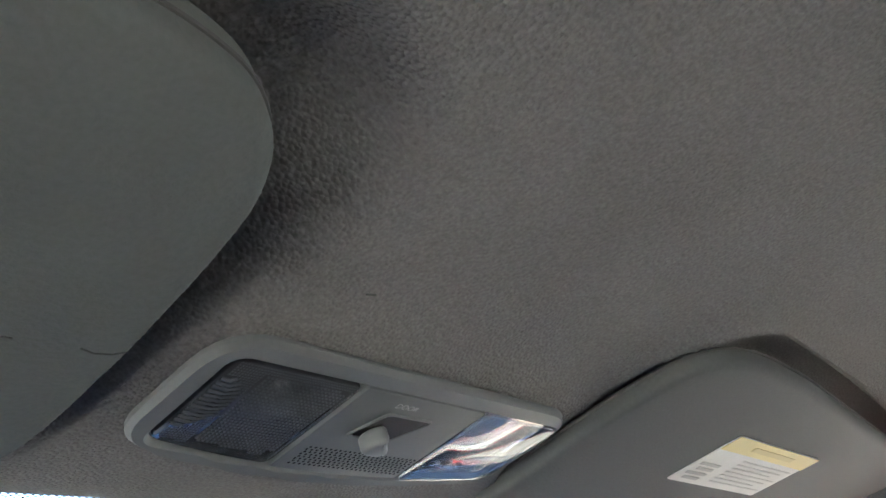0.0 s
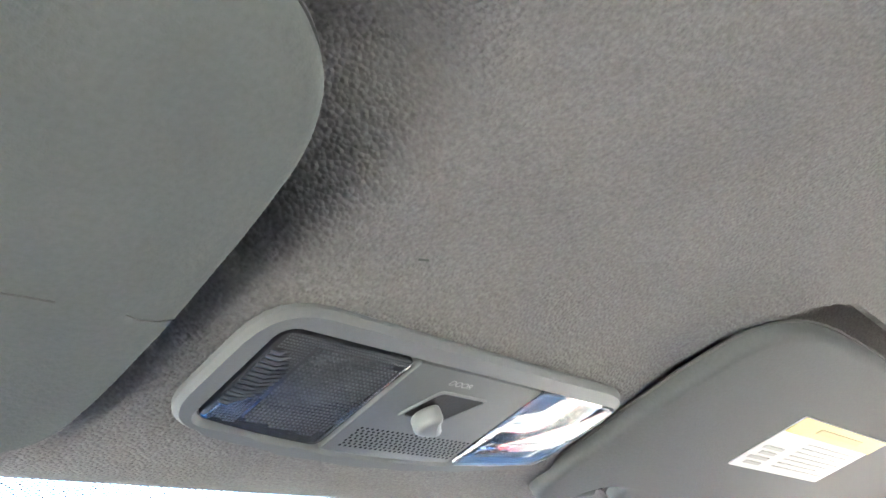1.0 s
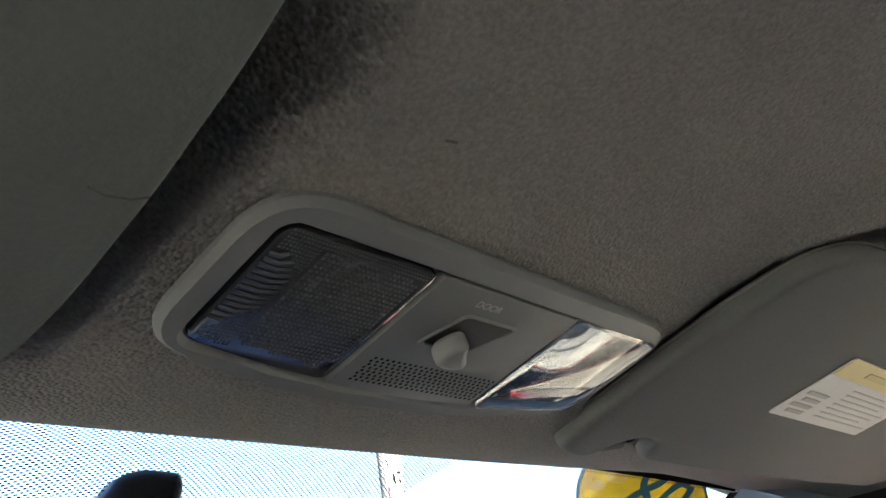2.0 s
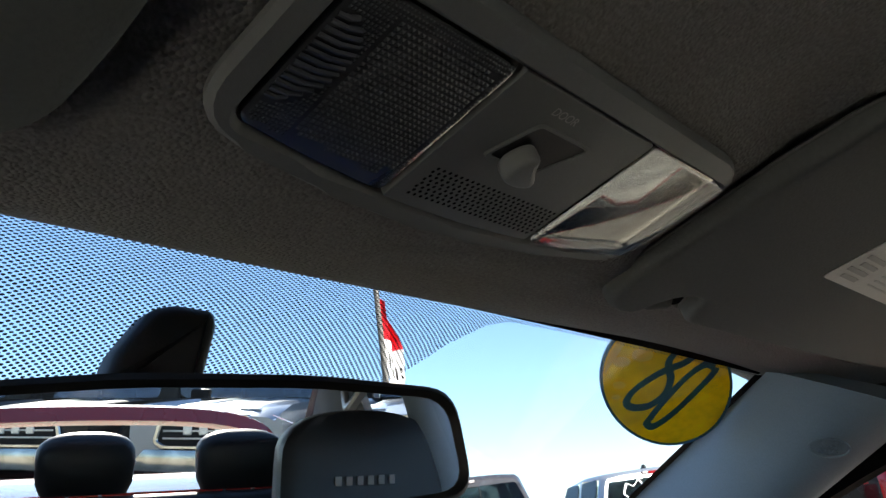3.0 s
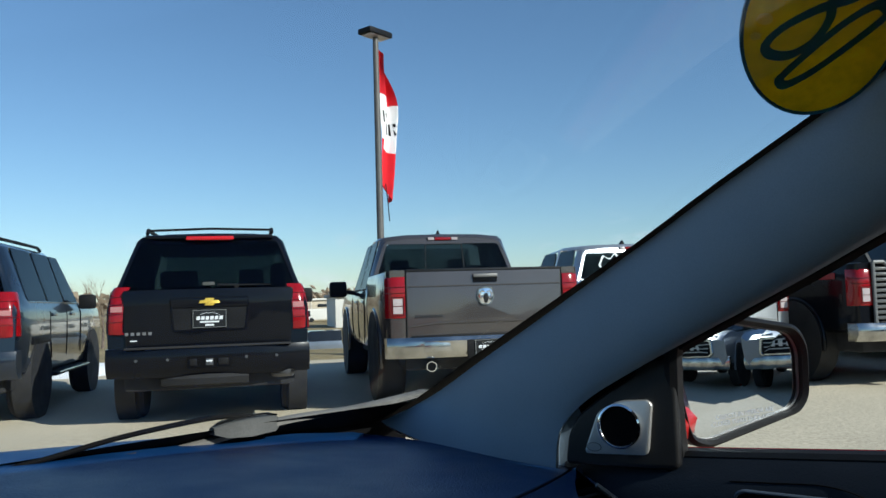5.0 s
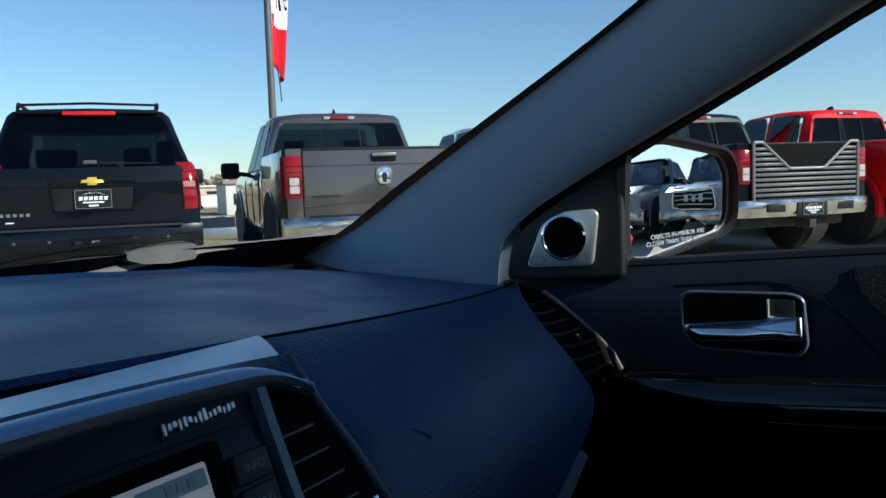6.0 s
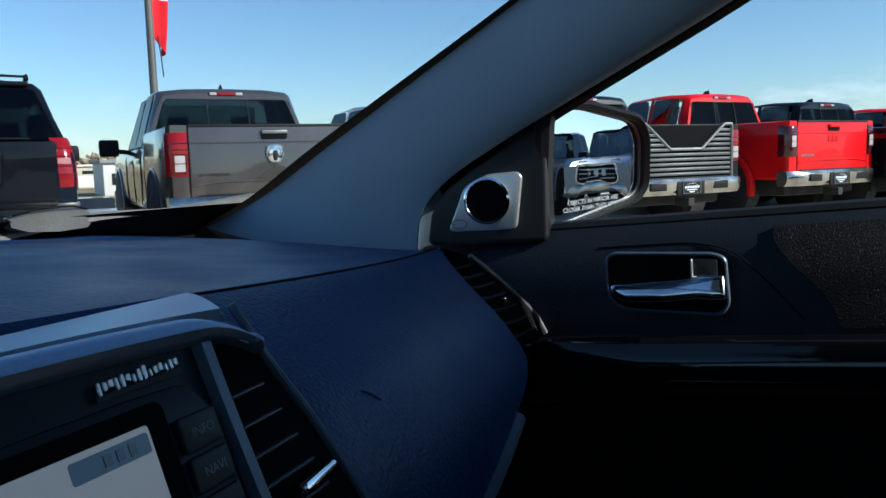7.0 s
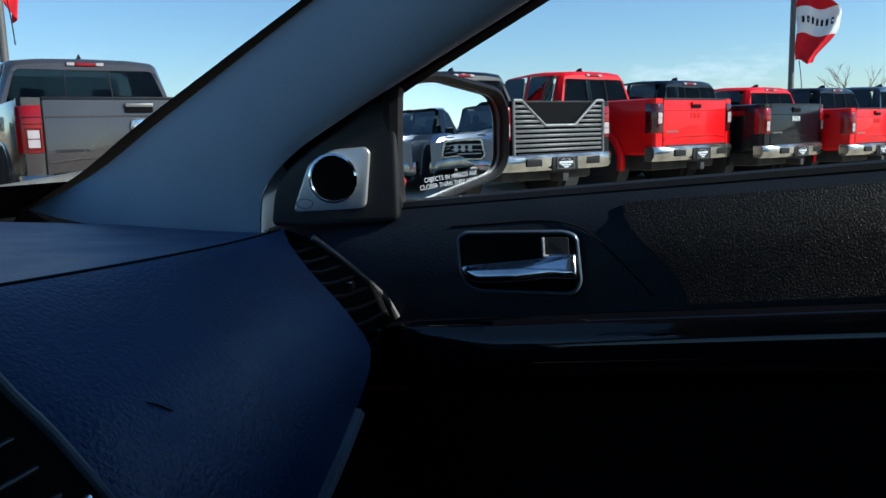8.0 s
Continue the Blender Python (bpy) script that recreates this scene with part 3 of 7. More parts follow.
# sun visors
def sun_visor(outline, material, label, sticker):
    """A folded-up visor: outline in the plan of the roof, laid on the slope of the visors."""
    xs_, ys_ = [p[0] for p in outline], [p[1] for p in outline]
    mid, cy = 0.5 * (min(xs_) + max(xs_)), 0.5 * (min(ys_) + max(ys_))
    ex = Vector((1, 0, -0.07 if mid > 0 else 0.07)).normalized()
    ez = ex.cross(Vector((0, 1, -0.20))).normalized()
    m = Matrix.Translation((mid, cy, visor_z(mid, cy))) @ Matrix((ex, ez.cross(ex), ez)).transposed().to_4x4()
    v = thing("sun_visor", label, "sun visor", "sun visors", m=m)
    k = math.hypot(1, 0.20)

    def flat(x, y):
        return x - mid, (y - cy) * k
    body = prism(smooth_outline([flat(*p) for p in outline], 0.010, 5), 0.013 if sticker else 0.021, 0.0050, 4, -0.004)
    part("body", body, material, v)
    edge = [flat(*p) for p in outline]
    edge = smooth_outline(edge, 0.010, 5)
    part("seam", tube([(x, y, 0.0055) for x, y in edge + edge[:1]], 0.0009, 5), M["scuff"], v, "welded edge seam")
    if sticker:
        # pivot pin in its cut-out at the front edge
        px, py = flat(0.186, 0.734)
        part("notch", prism(rounded(px - 0.020, py - 0.021, px + 0.022, py + 0.002, 0.004), 0.003, 0.0005, 1, 0.0078), M["deep"], v, "dark cut-out round the pivot pin")
        part("pivot_pin", tube([(px - 0.022, py + 0.006, 0.007), (px - 0.010, py + 0.002, 0.004), (px + 0.002, py - 0.002, 0.005), (px + 0.006, py - 0.003, 0.008)], [0.0040, 0.0048, 0.0046, 0.0030], 10), M["visor_grey"], v, "pale pivot pin")
        lx, ly = flat(0.2965, 0.6360)
        lm = Matrix.Translation((lx, ly, 0)) @ Matrix.Rotation(radians(-5.0), 4, "Z")
        lab = part("warning_label", prism(rounded(-0.0605, -0.0275, 0.0605, 0.0275, 0.002), 0.0006, 0.0, 1, -0.0047, turn=lm), M["paper"], v, "white and yellow warning label", smooth=False)
        part("label_band", prism(rounded(-0.0605, -0.0275, 0.0605, -0.0125, 0.001), 0.0003, 0.0, 1, -0.0052, turn=lm), M["label_yellow"], lab, smooth=False)
        part("band_line", box(0.060, 0.0045, 0.0003, (0.0, -0.020, -0.0054)), M["label_ochre"], lab, smooth=False, m=lm)
        for q in range(7):
            part("print_line", box(0.072 - 0.008 * (q % 3), 0.0012, 0.0003, (0.018 - 0.004 * (q % 3), -0.0065 + 0.0044 * q, -0.0052)), M["ink_pale"], lab, smooth=False, m=lm)
        for q in range(4):
            part("print_block", box(0.024 - 0.005 * (q % 2), 0.0030, 0.0003, (-0.044 + 0.002 * (q % 2), 0.004 + 0.0056 * q, -0.0052)), M["ink"], lab, smooth=False, m=lm)
    return v


DRIVER_VISOR = [(-0.56, 0.585), (-0.54, 0.565), (-0.198, 0.5655), (-0.175, 0.5670), (-0.158, 0.5710), (-0.1450, 0.5805), (-0.1355, 0.598), (-0.1315, 0.626), (-0.1285, 0.665), (-0.1278, 0.705), (-0.1295, 0.727), (-0.134, 0.7365), (-0.1425, 0.7425), (-0.20, 0.745), (-0.53, 0.740), (-0.56, 0.72)]
GUEST_VISOR = [(0.53, 0.60), (0.50, 0.5660), (0.229, 0.5655), (0.172, 0.5690), (0.154, 0.5720), (0.139, 0.5768), (0.1275, 0.5850), (0.1200, 0.5990), (0.1195, 0.632), (0.1230, 0.668), (0.1290, 0.707), (0.1325, 0.733), (0.1370, 0.7410), (0.150, 0.7450), (0.1655, 0.7430), (0.1700, 0.7285), (0.1765, 0.7205), (0.1880, 0.7165), (0.1985, 0.7175), (0.2000, 0.7260), (0.2085, 0.7350), (0.285, 0.7280), (0.42, 0.7130), (0.51, 0.700), (0.53, 0.68)]
sun_visor(DRIVER_VISOR, M["visor"], "light grey fabric sun visor folded up, with scuff marks", False)
sun_visor(GUEST_VISOR, M["visor_grey"], "grey vinyl sun visor folded up with warning label", True)
# scuffs on the driver's visor and the headliner
def scuff(points, r, material, label, height):
    tagged(to_object("scuff_mark", tube([(x, y, height(x, y) - 0.0002) for x, y in points], r, 5), material), label, "scuff", "scuffs")


scuff([(-0.178, 0.6633), (-0.171, 0.6631), (-0.163, 0.6634)], 0.0003, M["scuff"], "faint grey scuff on the sun visor fabric", lambda x, y: visor_z(x, y) - 0.0041)
scuff([(-0.1445, 0.6640), (-0.140, 0.6655), (-0.135, 0.6648), (-0.1315, 0.6628)], 0.00025, M["scuff"], "faint grey scuff on the sun visor fabric", lambda x, y: visor_z(x, y) - 0.0041)
scuff([(-0.068, 0.6275), (-0.0645, 0.6265)], 0.0005, M["scuff"], "tiny dark nick in the headliner fabric", roof_z)


# ---- windscreen and pillars ----
PILLAR_F = [(0.527, 0.810, 1.364), (0.560, 0.880, 1.335), (0.600, 1.000, 1.280), (0.635, 1.100, 1.232), (0.670, 1.250, 1.160), (0.700, 1.370, 1.103), (0.735, 1.480, 1.050), (0.735, 1.570, 1.008)]
PILLAR_R = [(0.572, 0.700, 1.305), (0.590, 0.860, 1.222), (0.603, 0.930, 1.186), (0.624, 1.030, 1.138), (0.634, 1.100, 1.103), (0.640, 1.165, 1.066), (0.641, 1.200, 1.030), (0.642, 1.208, 0.985)]
fr, re_ = along(PILLAR_F, 30), along(PILLAR_R, 30)


def windscreen_point(u, v):
    """u across (-1 to 1), v down (0 to 1)."""
    e = fr[0].lerp(fr[-1], v)
    k = v * 29
    i = min(int(k), 28)
    e = fr[i].lerp(fr[i + 1], k - i)
    x = e.x * u
    bow = (1 - u * u)
    return Vector((x, e.y + (0.045 + 0.015 * v) * bow, e.z + 0.030 * bow * (1 - v)))


bm = sheet([[windscreen_point(-1.02 + 2.04 * i / 40, j / 24) for i in range(41)] for j in range(25)])
windscreen = structure("window_1", thick(bm, 0.004), M["glass"], "raked clear windscreen of the car", "window")
windscreen.visible_shadow = False
# printed dots along the upper edge, deepest behind the mirror
bm = bmesh.new()
uvl = bm.loops.layers.uv.new("UVMap")
grid = []
for i in range(61):
    u = -1 + 2 * i / 60
    d = 0.006 + 0.182 * (1 - smoothstep(0.22, 0.40, abs(u))) + 0.03 * (1 - smoothstep(0.0, 0.5, abs(u)))
    grid.append([(windscreen_point(u, d * j / 10) + Vector((0, -0.003, -0.006)), 0.86 * d * j / 10) for j in range(11)])
vv = [[bm.verts.new(p) for p, _ in row] for row in grid]
height_of = {vv[i][j]: grid[i][j][1] for i in range(61) for j in range(11)}
for i in range(60):
    for j in range(10):
        f = bm.faces.new((vv[i][j], vv[i + 1][j], vv[i + 1][j + 1], vv[i][j + 1]))
        for lp in f.loops:
            lp[uvl].uv = (lp.vert.co.x, height_of[lp.vert])
frit = tagged(to_object("frit_band", bm, M["dots"]), "black printed dot band along the top of the windscreen", "trim", "", "structure")
bm = sheet([[windscreen_point(-1 + 2 * i / 40, 0.005) + Vector((0, -0.003, -0.004)) for i in range(41)], [windscreen_point(-1 + 2 * i / 40, 0.0) + Vector((0, -0.006, -0.001)) for i in range(41)], [windscreen_point(-1 + 2 * i / 40, 0.0) + Vector((0, -0.004, 0.030)) for i in range(41)]])
tagged(to_object("trim_screen_top", bm, M["deep"]), "black ceramic border along the top of the windscreen", "trim", "", "structure")
# black ceramic edge round the glass
bm = sheet([[windscreen_point(-1.07 + 2.14 * i / 40, 0.885 + 0.115 * j / 4 + 0.02 * max(0.0, 1 - abs(-1.07 + 2.14 * i / 40)) * (1 - j / 4)) + Vector((0, -0.004, -0.004)) for i in range(41)] for j in range(5)] + [[windscreen_point(-1.07 + 2.14 * i / 40, 1.0) + Vector((0, 0.004, -0.06)) for i in range(41)]])
tagged(to_object("trim_screen_foot", bm, M["deep"]), "black ceramic border along the foot of the windscreen", "trim", "", "structure")
for s in (-1, 1):
    bm = sheet([[Vector((s * p.x, p.y, p.z)) + Vector((-s * a, -0.004 + a * 0.1, -0.006)) for a in (-0.05, -0.02, 0.0, 0.014)] for p in fr])
    tagged(to_object("trim_screen_edge", bm, M["deep"]), "black ceramic border of the windscreen", "trim", "", "structure")


def pillar(s):
    rows = []
    for k in range(30):
        f, r = fr[k].copy(), re_[k].copy()
        f += Vector((-0.006, -0.012, -0.004))
        f = f.lerp(r, 0.05 * math.sin(math.pi * min(1, max(0, k - 13) / 16)))
        n = Vector((-0.72, -0.62, -0.25)).normalized()
        row = []
        for j in range(13):
            t = j / 12
            p = f.lerp(r, t)
            p += n * (0.030 * math.sin(math.pi * t) ** 0.75)
            row.append((s * p.x, p.y, p.z))
        for dx, dy in ((0.009, 0.003), (0.024, 0.011), (0.045, 0.022)):
            row.append((s * (r.x + dx), r.y + dy, r.z))
        rows.append(row)
    b = thick(sheet(rows), 0.02 if s < 0 else -0.02)
    return b


for s, nm in ((1, "right"), (-1, "left")):
    ob = tagged(to_object("pillar_trim", pillar(s), M["pillar"]), "grey moulded plastic windscreen pillar trim", "pillar trim", "pillar trims", "structure")
# airbag mark on the right pillar
def pillar_point(k, t):
    f = fr[k] + Vector((-0.006, -0.012, -0.004))
    return f.lerp(re_[k], t) + Vector((-0.72, -0.62, -0.25)).normalized() * (0.030 * math.sin(math.pi * t) ** 0.75)


spot_k, spot_t = min(((k, 0.05 * j) for k in range(1, 10) for j in range(3, 18)), key=lambda q: (pillar_point(*q) - Vector((0.561, 0.783, 1.300))).length)
centre = pillar_point(spot_k, spot_t)
down = (pillar_point(spot_k + 1, spot_t) - pillar_point(spot_k - 1, spot_t)).normalized()
out = down.cross(pillar_point(spot_k, spot_t + 0.05) - pillar_point(spot_k, spot_t - 0.05)).normalized()
if out.dot(Vector((-1, -1, 0))) < 0:
    out = -out
level = (Vector((0.62, -0.78, -0.06)) - out * out.dot(Vector((0.62, -0.78, -0.06)))).normalized()
ring_m = Matrix.Translation(centre + out * 0.0006) @ Matrix((level, out.cross(level), out)).transposed().to_4x4()
angles = [k * math.pi / 20 for k in range(40)]
mark = thing("airbag_mark", "oval moulded airbag mark with raised letters on pillar trim", "mark", m=ring_m)
part("oval", ring([(0.0170 * math.cos(a), 0.0100 * math.sin(a)) for a in angles], [(0.0155 * math.cos(a), 0.0087 * math.sin(a)) for a in angles], 0.0020, -0.0006, 0.0005), M["pillar"], mark)
for word_, size_, dy in (("SRS", 0.0085, 0.0026), ("AIRBAG", 0.0048, -0.0040)):
    letters = text_mesh(word_, size_, 1.05)
    top_ = bmesh.ops.extrude_face_region(letters, geom=letters.faces[:])
    bmesh.ops.translate(letters, vec=(0, 0, 0.0014), verts=[g for g in top_["geom"] if isinstance(g, bmesh.types.BMVert)])
    bmesh.ops.translate(letters, vec=(0, dy, 0.0), verts=letters.verts)
    part("raised_letters", letters, M["pillar"], mark, word_ + " in raised letters", smooth=False)

# ---- rear-view mirror ----
MIRROR_N = Vector((-0.204, -0.945, -0.106)).normalized()
mx = Vector((0, 0, 1)).cross(MIRROR_N).normalized() * 1.0
MM = Matrix((mx, MIRROR_N.cross(mx), MIRROR_N)).transposed().to_4x4()
MM = Matrix.Translation((-0.002, 0.851, 1.302)) @ MM @ Matrix.Rotation(radians(0.0), 4, "Z")
mirror = thing("rear_view_mirror", "black rear-view mirror hanging from the windscreen on a short stalk", "mirror", m=MM)
m_out = smooth_outline([(-0.124, -0.026), (-0.116, 0.025), (-0.04, 0.031), (0.04, 0.031), (0.116, 0.025), (0.124, -0.026), (0.05, -0.0305), (-0.05, -0.0305)], 0.016)
m_out = [(x * 1.03, y * 1.03) for x, y in m_out]
m_in = [(x * 0.955, y * 0.83 - 0.0004) for x, y in m_out]
part("rim", ring(m_out, m_in, 0.010, -0.006, 0.003), M["black"], mirror)
shell = loft([[(x * k, y * k * q, z) for x, y in m_out] for k, q, z in ((1, 1, -0.004), (0.97, 0.96, -0.016), (0.86, 0.82, -0.030), (0.5, 0.5, -0.036))])
part("housing", shell, M["black"], mirror)
part("glass", prism(m_in, 0.0015, 0, 1, -0.001), M["mirror"], mirror, "silvered mirror glass", smooth=False)
stalk_top = MM.inverted() @ Vector((-0.006, 0.900, 1.366))
base = smooth_outline([(-0.027, -0.022), (0.016, -0.022), (0.024, 0.008), (0.0225, 0.0155), (0.004, 0.0175), (-0.007, 0.0145), (-0.022, -0.006)], 0.004)
part("mount", prism(base, 0.030, 0.006, 3, -0.018, turn=Matrix.Translation(MM.inverted() @ Vector((-0.007, 0.893, 1.358))) ), M["black"], mirror, "wedge-shaped black mount on the glass")
part("stalk", tube([(0, 0.0, -0.03), stalk_top * 0.5 + Vector((0, 0, -0.03)), stalk_top], [0.012, 0.010, 0.012], 10), M["black"], mirror)

# ---- yellow price roundel on the glass ----
RC, RA, RB = Vector((0.466, 0.868, 1.3605)), Vector((0.0442, -0.0412, -0.0022)), Vector((-0.0585, -0.0315, 0.0465))
RN = RA.cross(RB).normalized()
roundel = thing("window_sticker", "round yellow vinyl sticker with blue script figures on the windscreen", "sticker", m=Matrix.Translation(RC))


def on_disc(u, v, d=0.0):
    return RA * u + RB * v + RN * d


def disc_ring(r0, r1, d):
    return sheet([[on_disc(r * math.cos(2 * math.pi * k / 48), r * math.sin(2 * math.pi * k / 48), dd) for k in range(48)] for r, dd in ((r0, d), (r1, d), (r1, d - 0.0018))], closed=True)


b = bmesh.new()
b.faces.new([b.verts.new(on_disc(0.985 * math.cos(2 * math.pi * k / 64), 0.985 * math.sin(2 * math.pi * k / 64))) for k in range(64)])
part("disc", thick(b, 0.0006), M["sticker"], roundel, smooth=False)
part("rim", disc_ring(0.955, 1.0, 0.0008), M["sticker_blue"], roundel, smooth=False)
b = bmesh.new()
b.faces.new([b.verts.new(on_disc(u, v, 0.0006)) for u, v in ((-0.93, 0.20), (-0.34, 0.86), (-0.52, 0.80), (-0.80, 0.52))])
part("faded_corner", b, M["bubble"], roundel, "paler worn patch", smooth=False)
for u, v, r in ((-0.72, 0.06, 0.10), (-0.30, 0.48, 0.16), (-0.62, 0.40, 0.13), (-0.80, -0.12, 0.07), (-0.05, 0.56, 0.10)):
    b = bmesh.new()
    b.faces.new([b.verts.new(on_disc(u + r * math.cos(a), v + 0.6 * r * math.sin(a), 0.0009)) for a in [2 * math.pi * k / 14 for k in range(14)]])
    part("air_bubble", b, M["bubble"], roundel, smooth=False)


def stroke(points, w, n=70):
    pts = along([(x, y, 0) for x, y in points], n)
    rows = []
    for k, p in enumerate(pts):
        d = (pts[min(k + 1, n - 1)] - pts[max(k - 1, 0)]).normalized()
        ww = w * (0.60 + 0.40 * abs(math.sin(math.atan2(d.y, d.x) - 0.65)))
        rows.append([on_disc(p.x - d.y * q * ww, p.y + d.x * q * ww, 0.0012) for q in (1, -1)])
    return sheet(rows)


eight = [(0.64, 0.575), (0.40, 0.62), (0.12, 0.42), (0.05, 0.27), (0.06, 0.10), (-0.06, -0.12), (-0.32, -0.29), (-0.58, -0.30), (-0.66, -0.20), (-0.48, -0.01), (-0.08, 0.20), (0.32, 0.33), (0.57, 0.50), (0.64, 0.575)]
nought = [(0.75, 0.22), (0.60, 0.27), (0.30, 0.10), (-0.05, -0.20), (-0.35, -0.50), (-0.41, -0.59), (-0.30, -0.63), (0.02, -0.45), (0.42, -0.13), (0.71, 0.13), (0.75, 0.22)]
part("script_eight", stroke(eight, 0.066), M["sticker_blue"], roundel, smooth=False)
part("script_nought", stroke(nought, 0.066), M["sticker_blue"], roundel, smooth=False)

# ---- dashboard ----
def seam(x):
    t = (x - 0.19) / 0.47
    if t >= 0:
        return 1.107 + 0.085 * t ** 2, 1.023 - 0.030 * t
    return 1.107 + 0.042 * min(1, -t * 2.2), 1.023 + 0.004 * min(1, -t * 2)


dashboard = thing("dashboard", "black soft-plastic dashboard with silver centre trim", "dashboard", m=pose(0, 1.1, 0))
DI = dashboard.matrix_world.inverted()


def dpart(name, bm, material, parent=dashboard, label="", smooth=True):
    bmesh.ops.transform(bm, matrix=DI, verts=bm.verts)
    return part(name, bm, material, parent, label, smooth)


rows = []
for i in range(57):
    x = -0.70 + 1.386 * i / 56
    sy, sz = seam(x)
    far = 1.60 + 0.07 * (1 - (x / 0.7) ** 2)
    row = [(x, sy - 0.0005, sz - 0.0035)]
    for j in range(15):
        t = j / 14
        y = sy + 0.002 + (far - sy) * t
        z = sz + 0.003 * math.sin(math.pi * min(1, t * 1.6)) + 0.010 * smoothstep(0.1, 0.75, t)
        z -= 0.008 * smoothstep(0.55, 0.69, abs(x))
        row.append((x, y, z))
    rows.append(row)
bm = sheet(rows)
bm.normal_update()
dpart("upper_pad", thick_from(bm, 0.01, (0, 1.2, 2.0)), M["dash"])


PROFILE = along([(0.0, 0.0, 0), (0.012, -0.006, 0), (0.038, -0.024, 0), (0.067, -0.048, 0), (0.088, -0.082, 0), (0.094, -0.118, 0), (0.086, -0.152, 0), (0.066, -0.185, 0), (0.045, -0.22, 0)], 65)


def face_point(x, v):
    """The passenger's side of the dash: v from the seam (0) round the bulge to the lower edge (1)."""
    sy, sz = seam(x)
    right = smoothstep(0.34, 0.66, x)
    s = v * (len(PROFILE) - 1)
    i = min(int(s), len(PROFILE) - 2)
    d, h = PROFILE[i].lerp(PROFILE[i + 1], s - i).to_2d()
    return Vector((x, sy - 0.0035 - d * (1 + 0.28 * right), sz - 0.0008 + h * (1 - 0.05 * right)))


def face_left(v):
    return 0.190 - 0.050 * smoothstep(0.0, 0.30, v)


END_LINE = along([(0.640, 0, 0), (0.615, 0.07, 0), (0.570, 0.14, 0), (0.540, 0.20, 0), (0.520, 0.25, 0), (0.505, 0.30, 0), (0.494, 0.36, 0), (0.491, 0.43, 0), (0.490, 0.50, 0), (0.455, 0.56, 0), (0.405, 0.62, 0), (0.355, 0.72, 0), (0.305, 0.86, 0), (0.265, 1.0, 0)], 81)


def face_right(v):
    for a, b in zip(END_LINE, END_LINE[1:]):
        if a.y <= v <= b.y:
            return a.x + (b.x - a.x) * (v - a.y) / max(1e-6, b.y - a.y)
    return END_LINE[-1].x


rows = []
for j in range(33):
    v = j / 32
    rows.append([face_point(face_left(v) + (face_right(v) - face_left(v)) * i / 40, v) for i in range(41)])
bm = sheet(rows)
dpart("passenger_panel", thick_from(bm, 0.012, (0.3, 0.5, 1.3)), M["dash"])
edge = [face_point(face_right(v / 20), v / 20) + Vector((0.004, -0.001, 0)) for v in range(12, 21)]
dpart("panel_edge_trim", tube(edge, 0.0055, 8), M["divider"], label="glossy dark edge strip")
dpart("panel_scratch", tube([face_point(0.226, 0.375) + Vector((0, -0.0003, 0.0004)), face_point(0.231, 0.385) + Vector((0, -0.0003, 0.0004)), face_point(0.236, 0.40) + Vector((0, -0.0003, 0.0004))], 0.00035, 5), M["deep"], label="short scratch")
groove = [Vector((0.19 + 0.0115 * k, seam(0.19 + 0.0115 * k)[0] - 0.0015, seam(0.19 + 0.0115 * k)[1] - 0.0010)) for k in range(39)]
dpart("seam_groove", tube(groove, 0.0014, 6), M["deep"], label="dark joint between the upper pad and the panel")
# side air outlet that follows the right end of the panel
va, vb = 0.14, 0.49
OUTER = along([(0.576, 1.122, 0.993), (0.592, 1.108, 0.976), (0.612, 1.094, 0.955), (0.632, 1.078, 0.930), (0.639, 1.069, 0.910)], 17)
ins, outs = [], []
for k in range(17):
    v = va + (vb - va) * k / 16
    p = face_point(face_right(v), v)
    ins.append(p + Vector((0.001, 0.003, 0)))
    outs.append(OUTER[k])
vent = dpart("side_vent", sheet([[a, a.lerp(b, 0.5) + Vector((0, 0.020, -0.008)), b] for a, b in zip(ins, outs)]), M["deep"], label="black side air vent")
dpart("vent_trim", tube([o + Vector((0.001, 0, 0.001)) for o in outs], 0.0027, 8), M["vent_edge"], vent, "worn satin trim line")
for k in range(2, 16, 2):
    a, b = ins[k], outs[k]
    dpart("vent_slat", tube([a + Vector((0, 0.005, 0)), a.lerp(b, 0.5) + Vector((0, 0.008, -0.003)), b + Vector((0, 0.004, 0))], 0.0016, 6), M["black"], vent)
c = ins[9].lerp(outs[9], 0.5) + Vector((0, 0.002, 0))
dpart("vent_tab", box(0.009, 0.006, 0.008, c + Vector((0, -0.004, 0)), 0.0015), M["chrome"], vent, "small chrome vent tab")
# end of the dash towards the door, and the dark lower half
rows = [[ins[k], outs[k]] for k in (16,)]
cap = [[ins[16], ins[16].lerp(outs[16], 0.5) + Vector((0, 0.004, -0.002)), outs[16] + Vector((0.004, 0.002, -0.001))]]
for k in range(1, 12):
    v = vb + (1 - vb) * k / 11
    p = face_point(face_right(v), v)
    q = Vector((0.645 + 0.01 * k / 11, 1.072 + 0.006 * k, p.z - 0.004 * k))
    cap.append([p + Vector((0.002, 0.004, 0)), p.lerp(q, 0.5) + Vector((0, 0.006, 0)), q])
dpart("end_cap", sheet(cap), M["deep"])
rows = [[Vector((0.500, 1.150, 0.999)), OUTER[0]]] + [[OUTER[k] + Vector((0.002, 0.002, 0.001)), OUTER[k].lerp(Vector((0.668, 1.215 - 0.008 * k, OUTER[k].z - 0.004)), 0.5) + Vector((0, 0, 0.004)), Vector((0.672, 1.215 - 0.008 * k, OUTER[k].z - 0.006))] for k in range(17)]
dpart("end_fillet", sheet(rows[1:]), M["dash"])
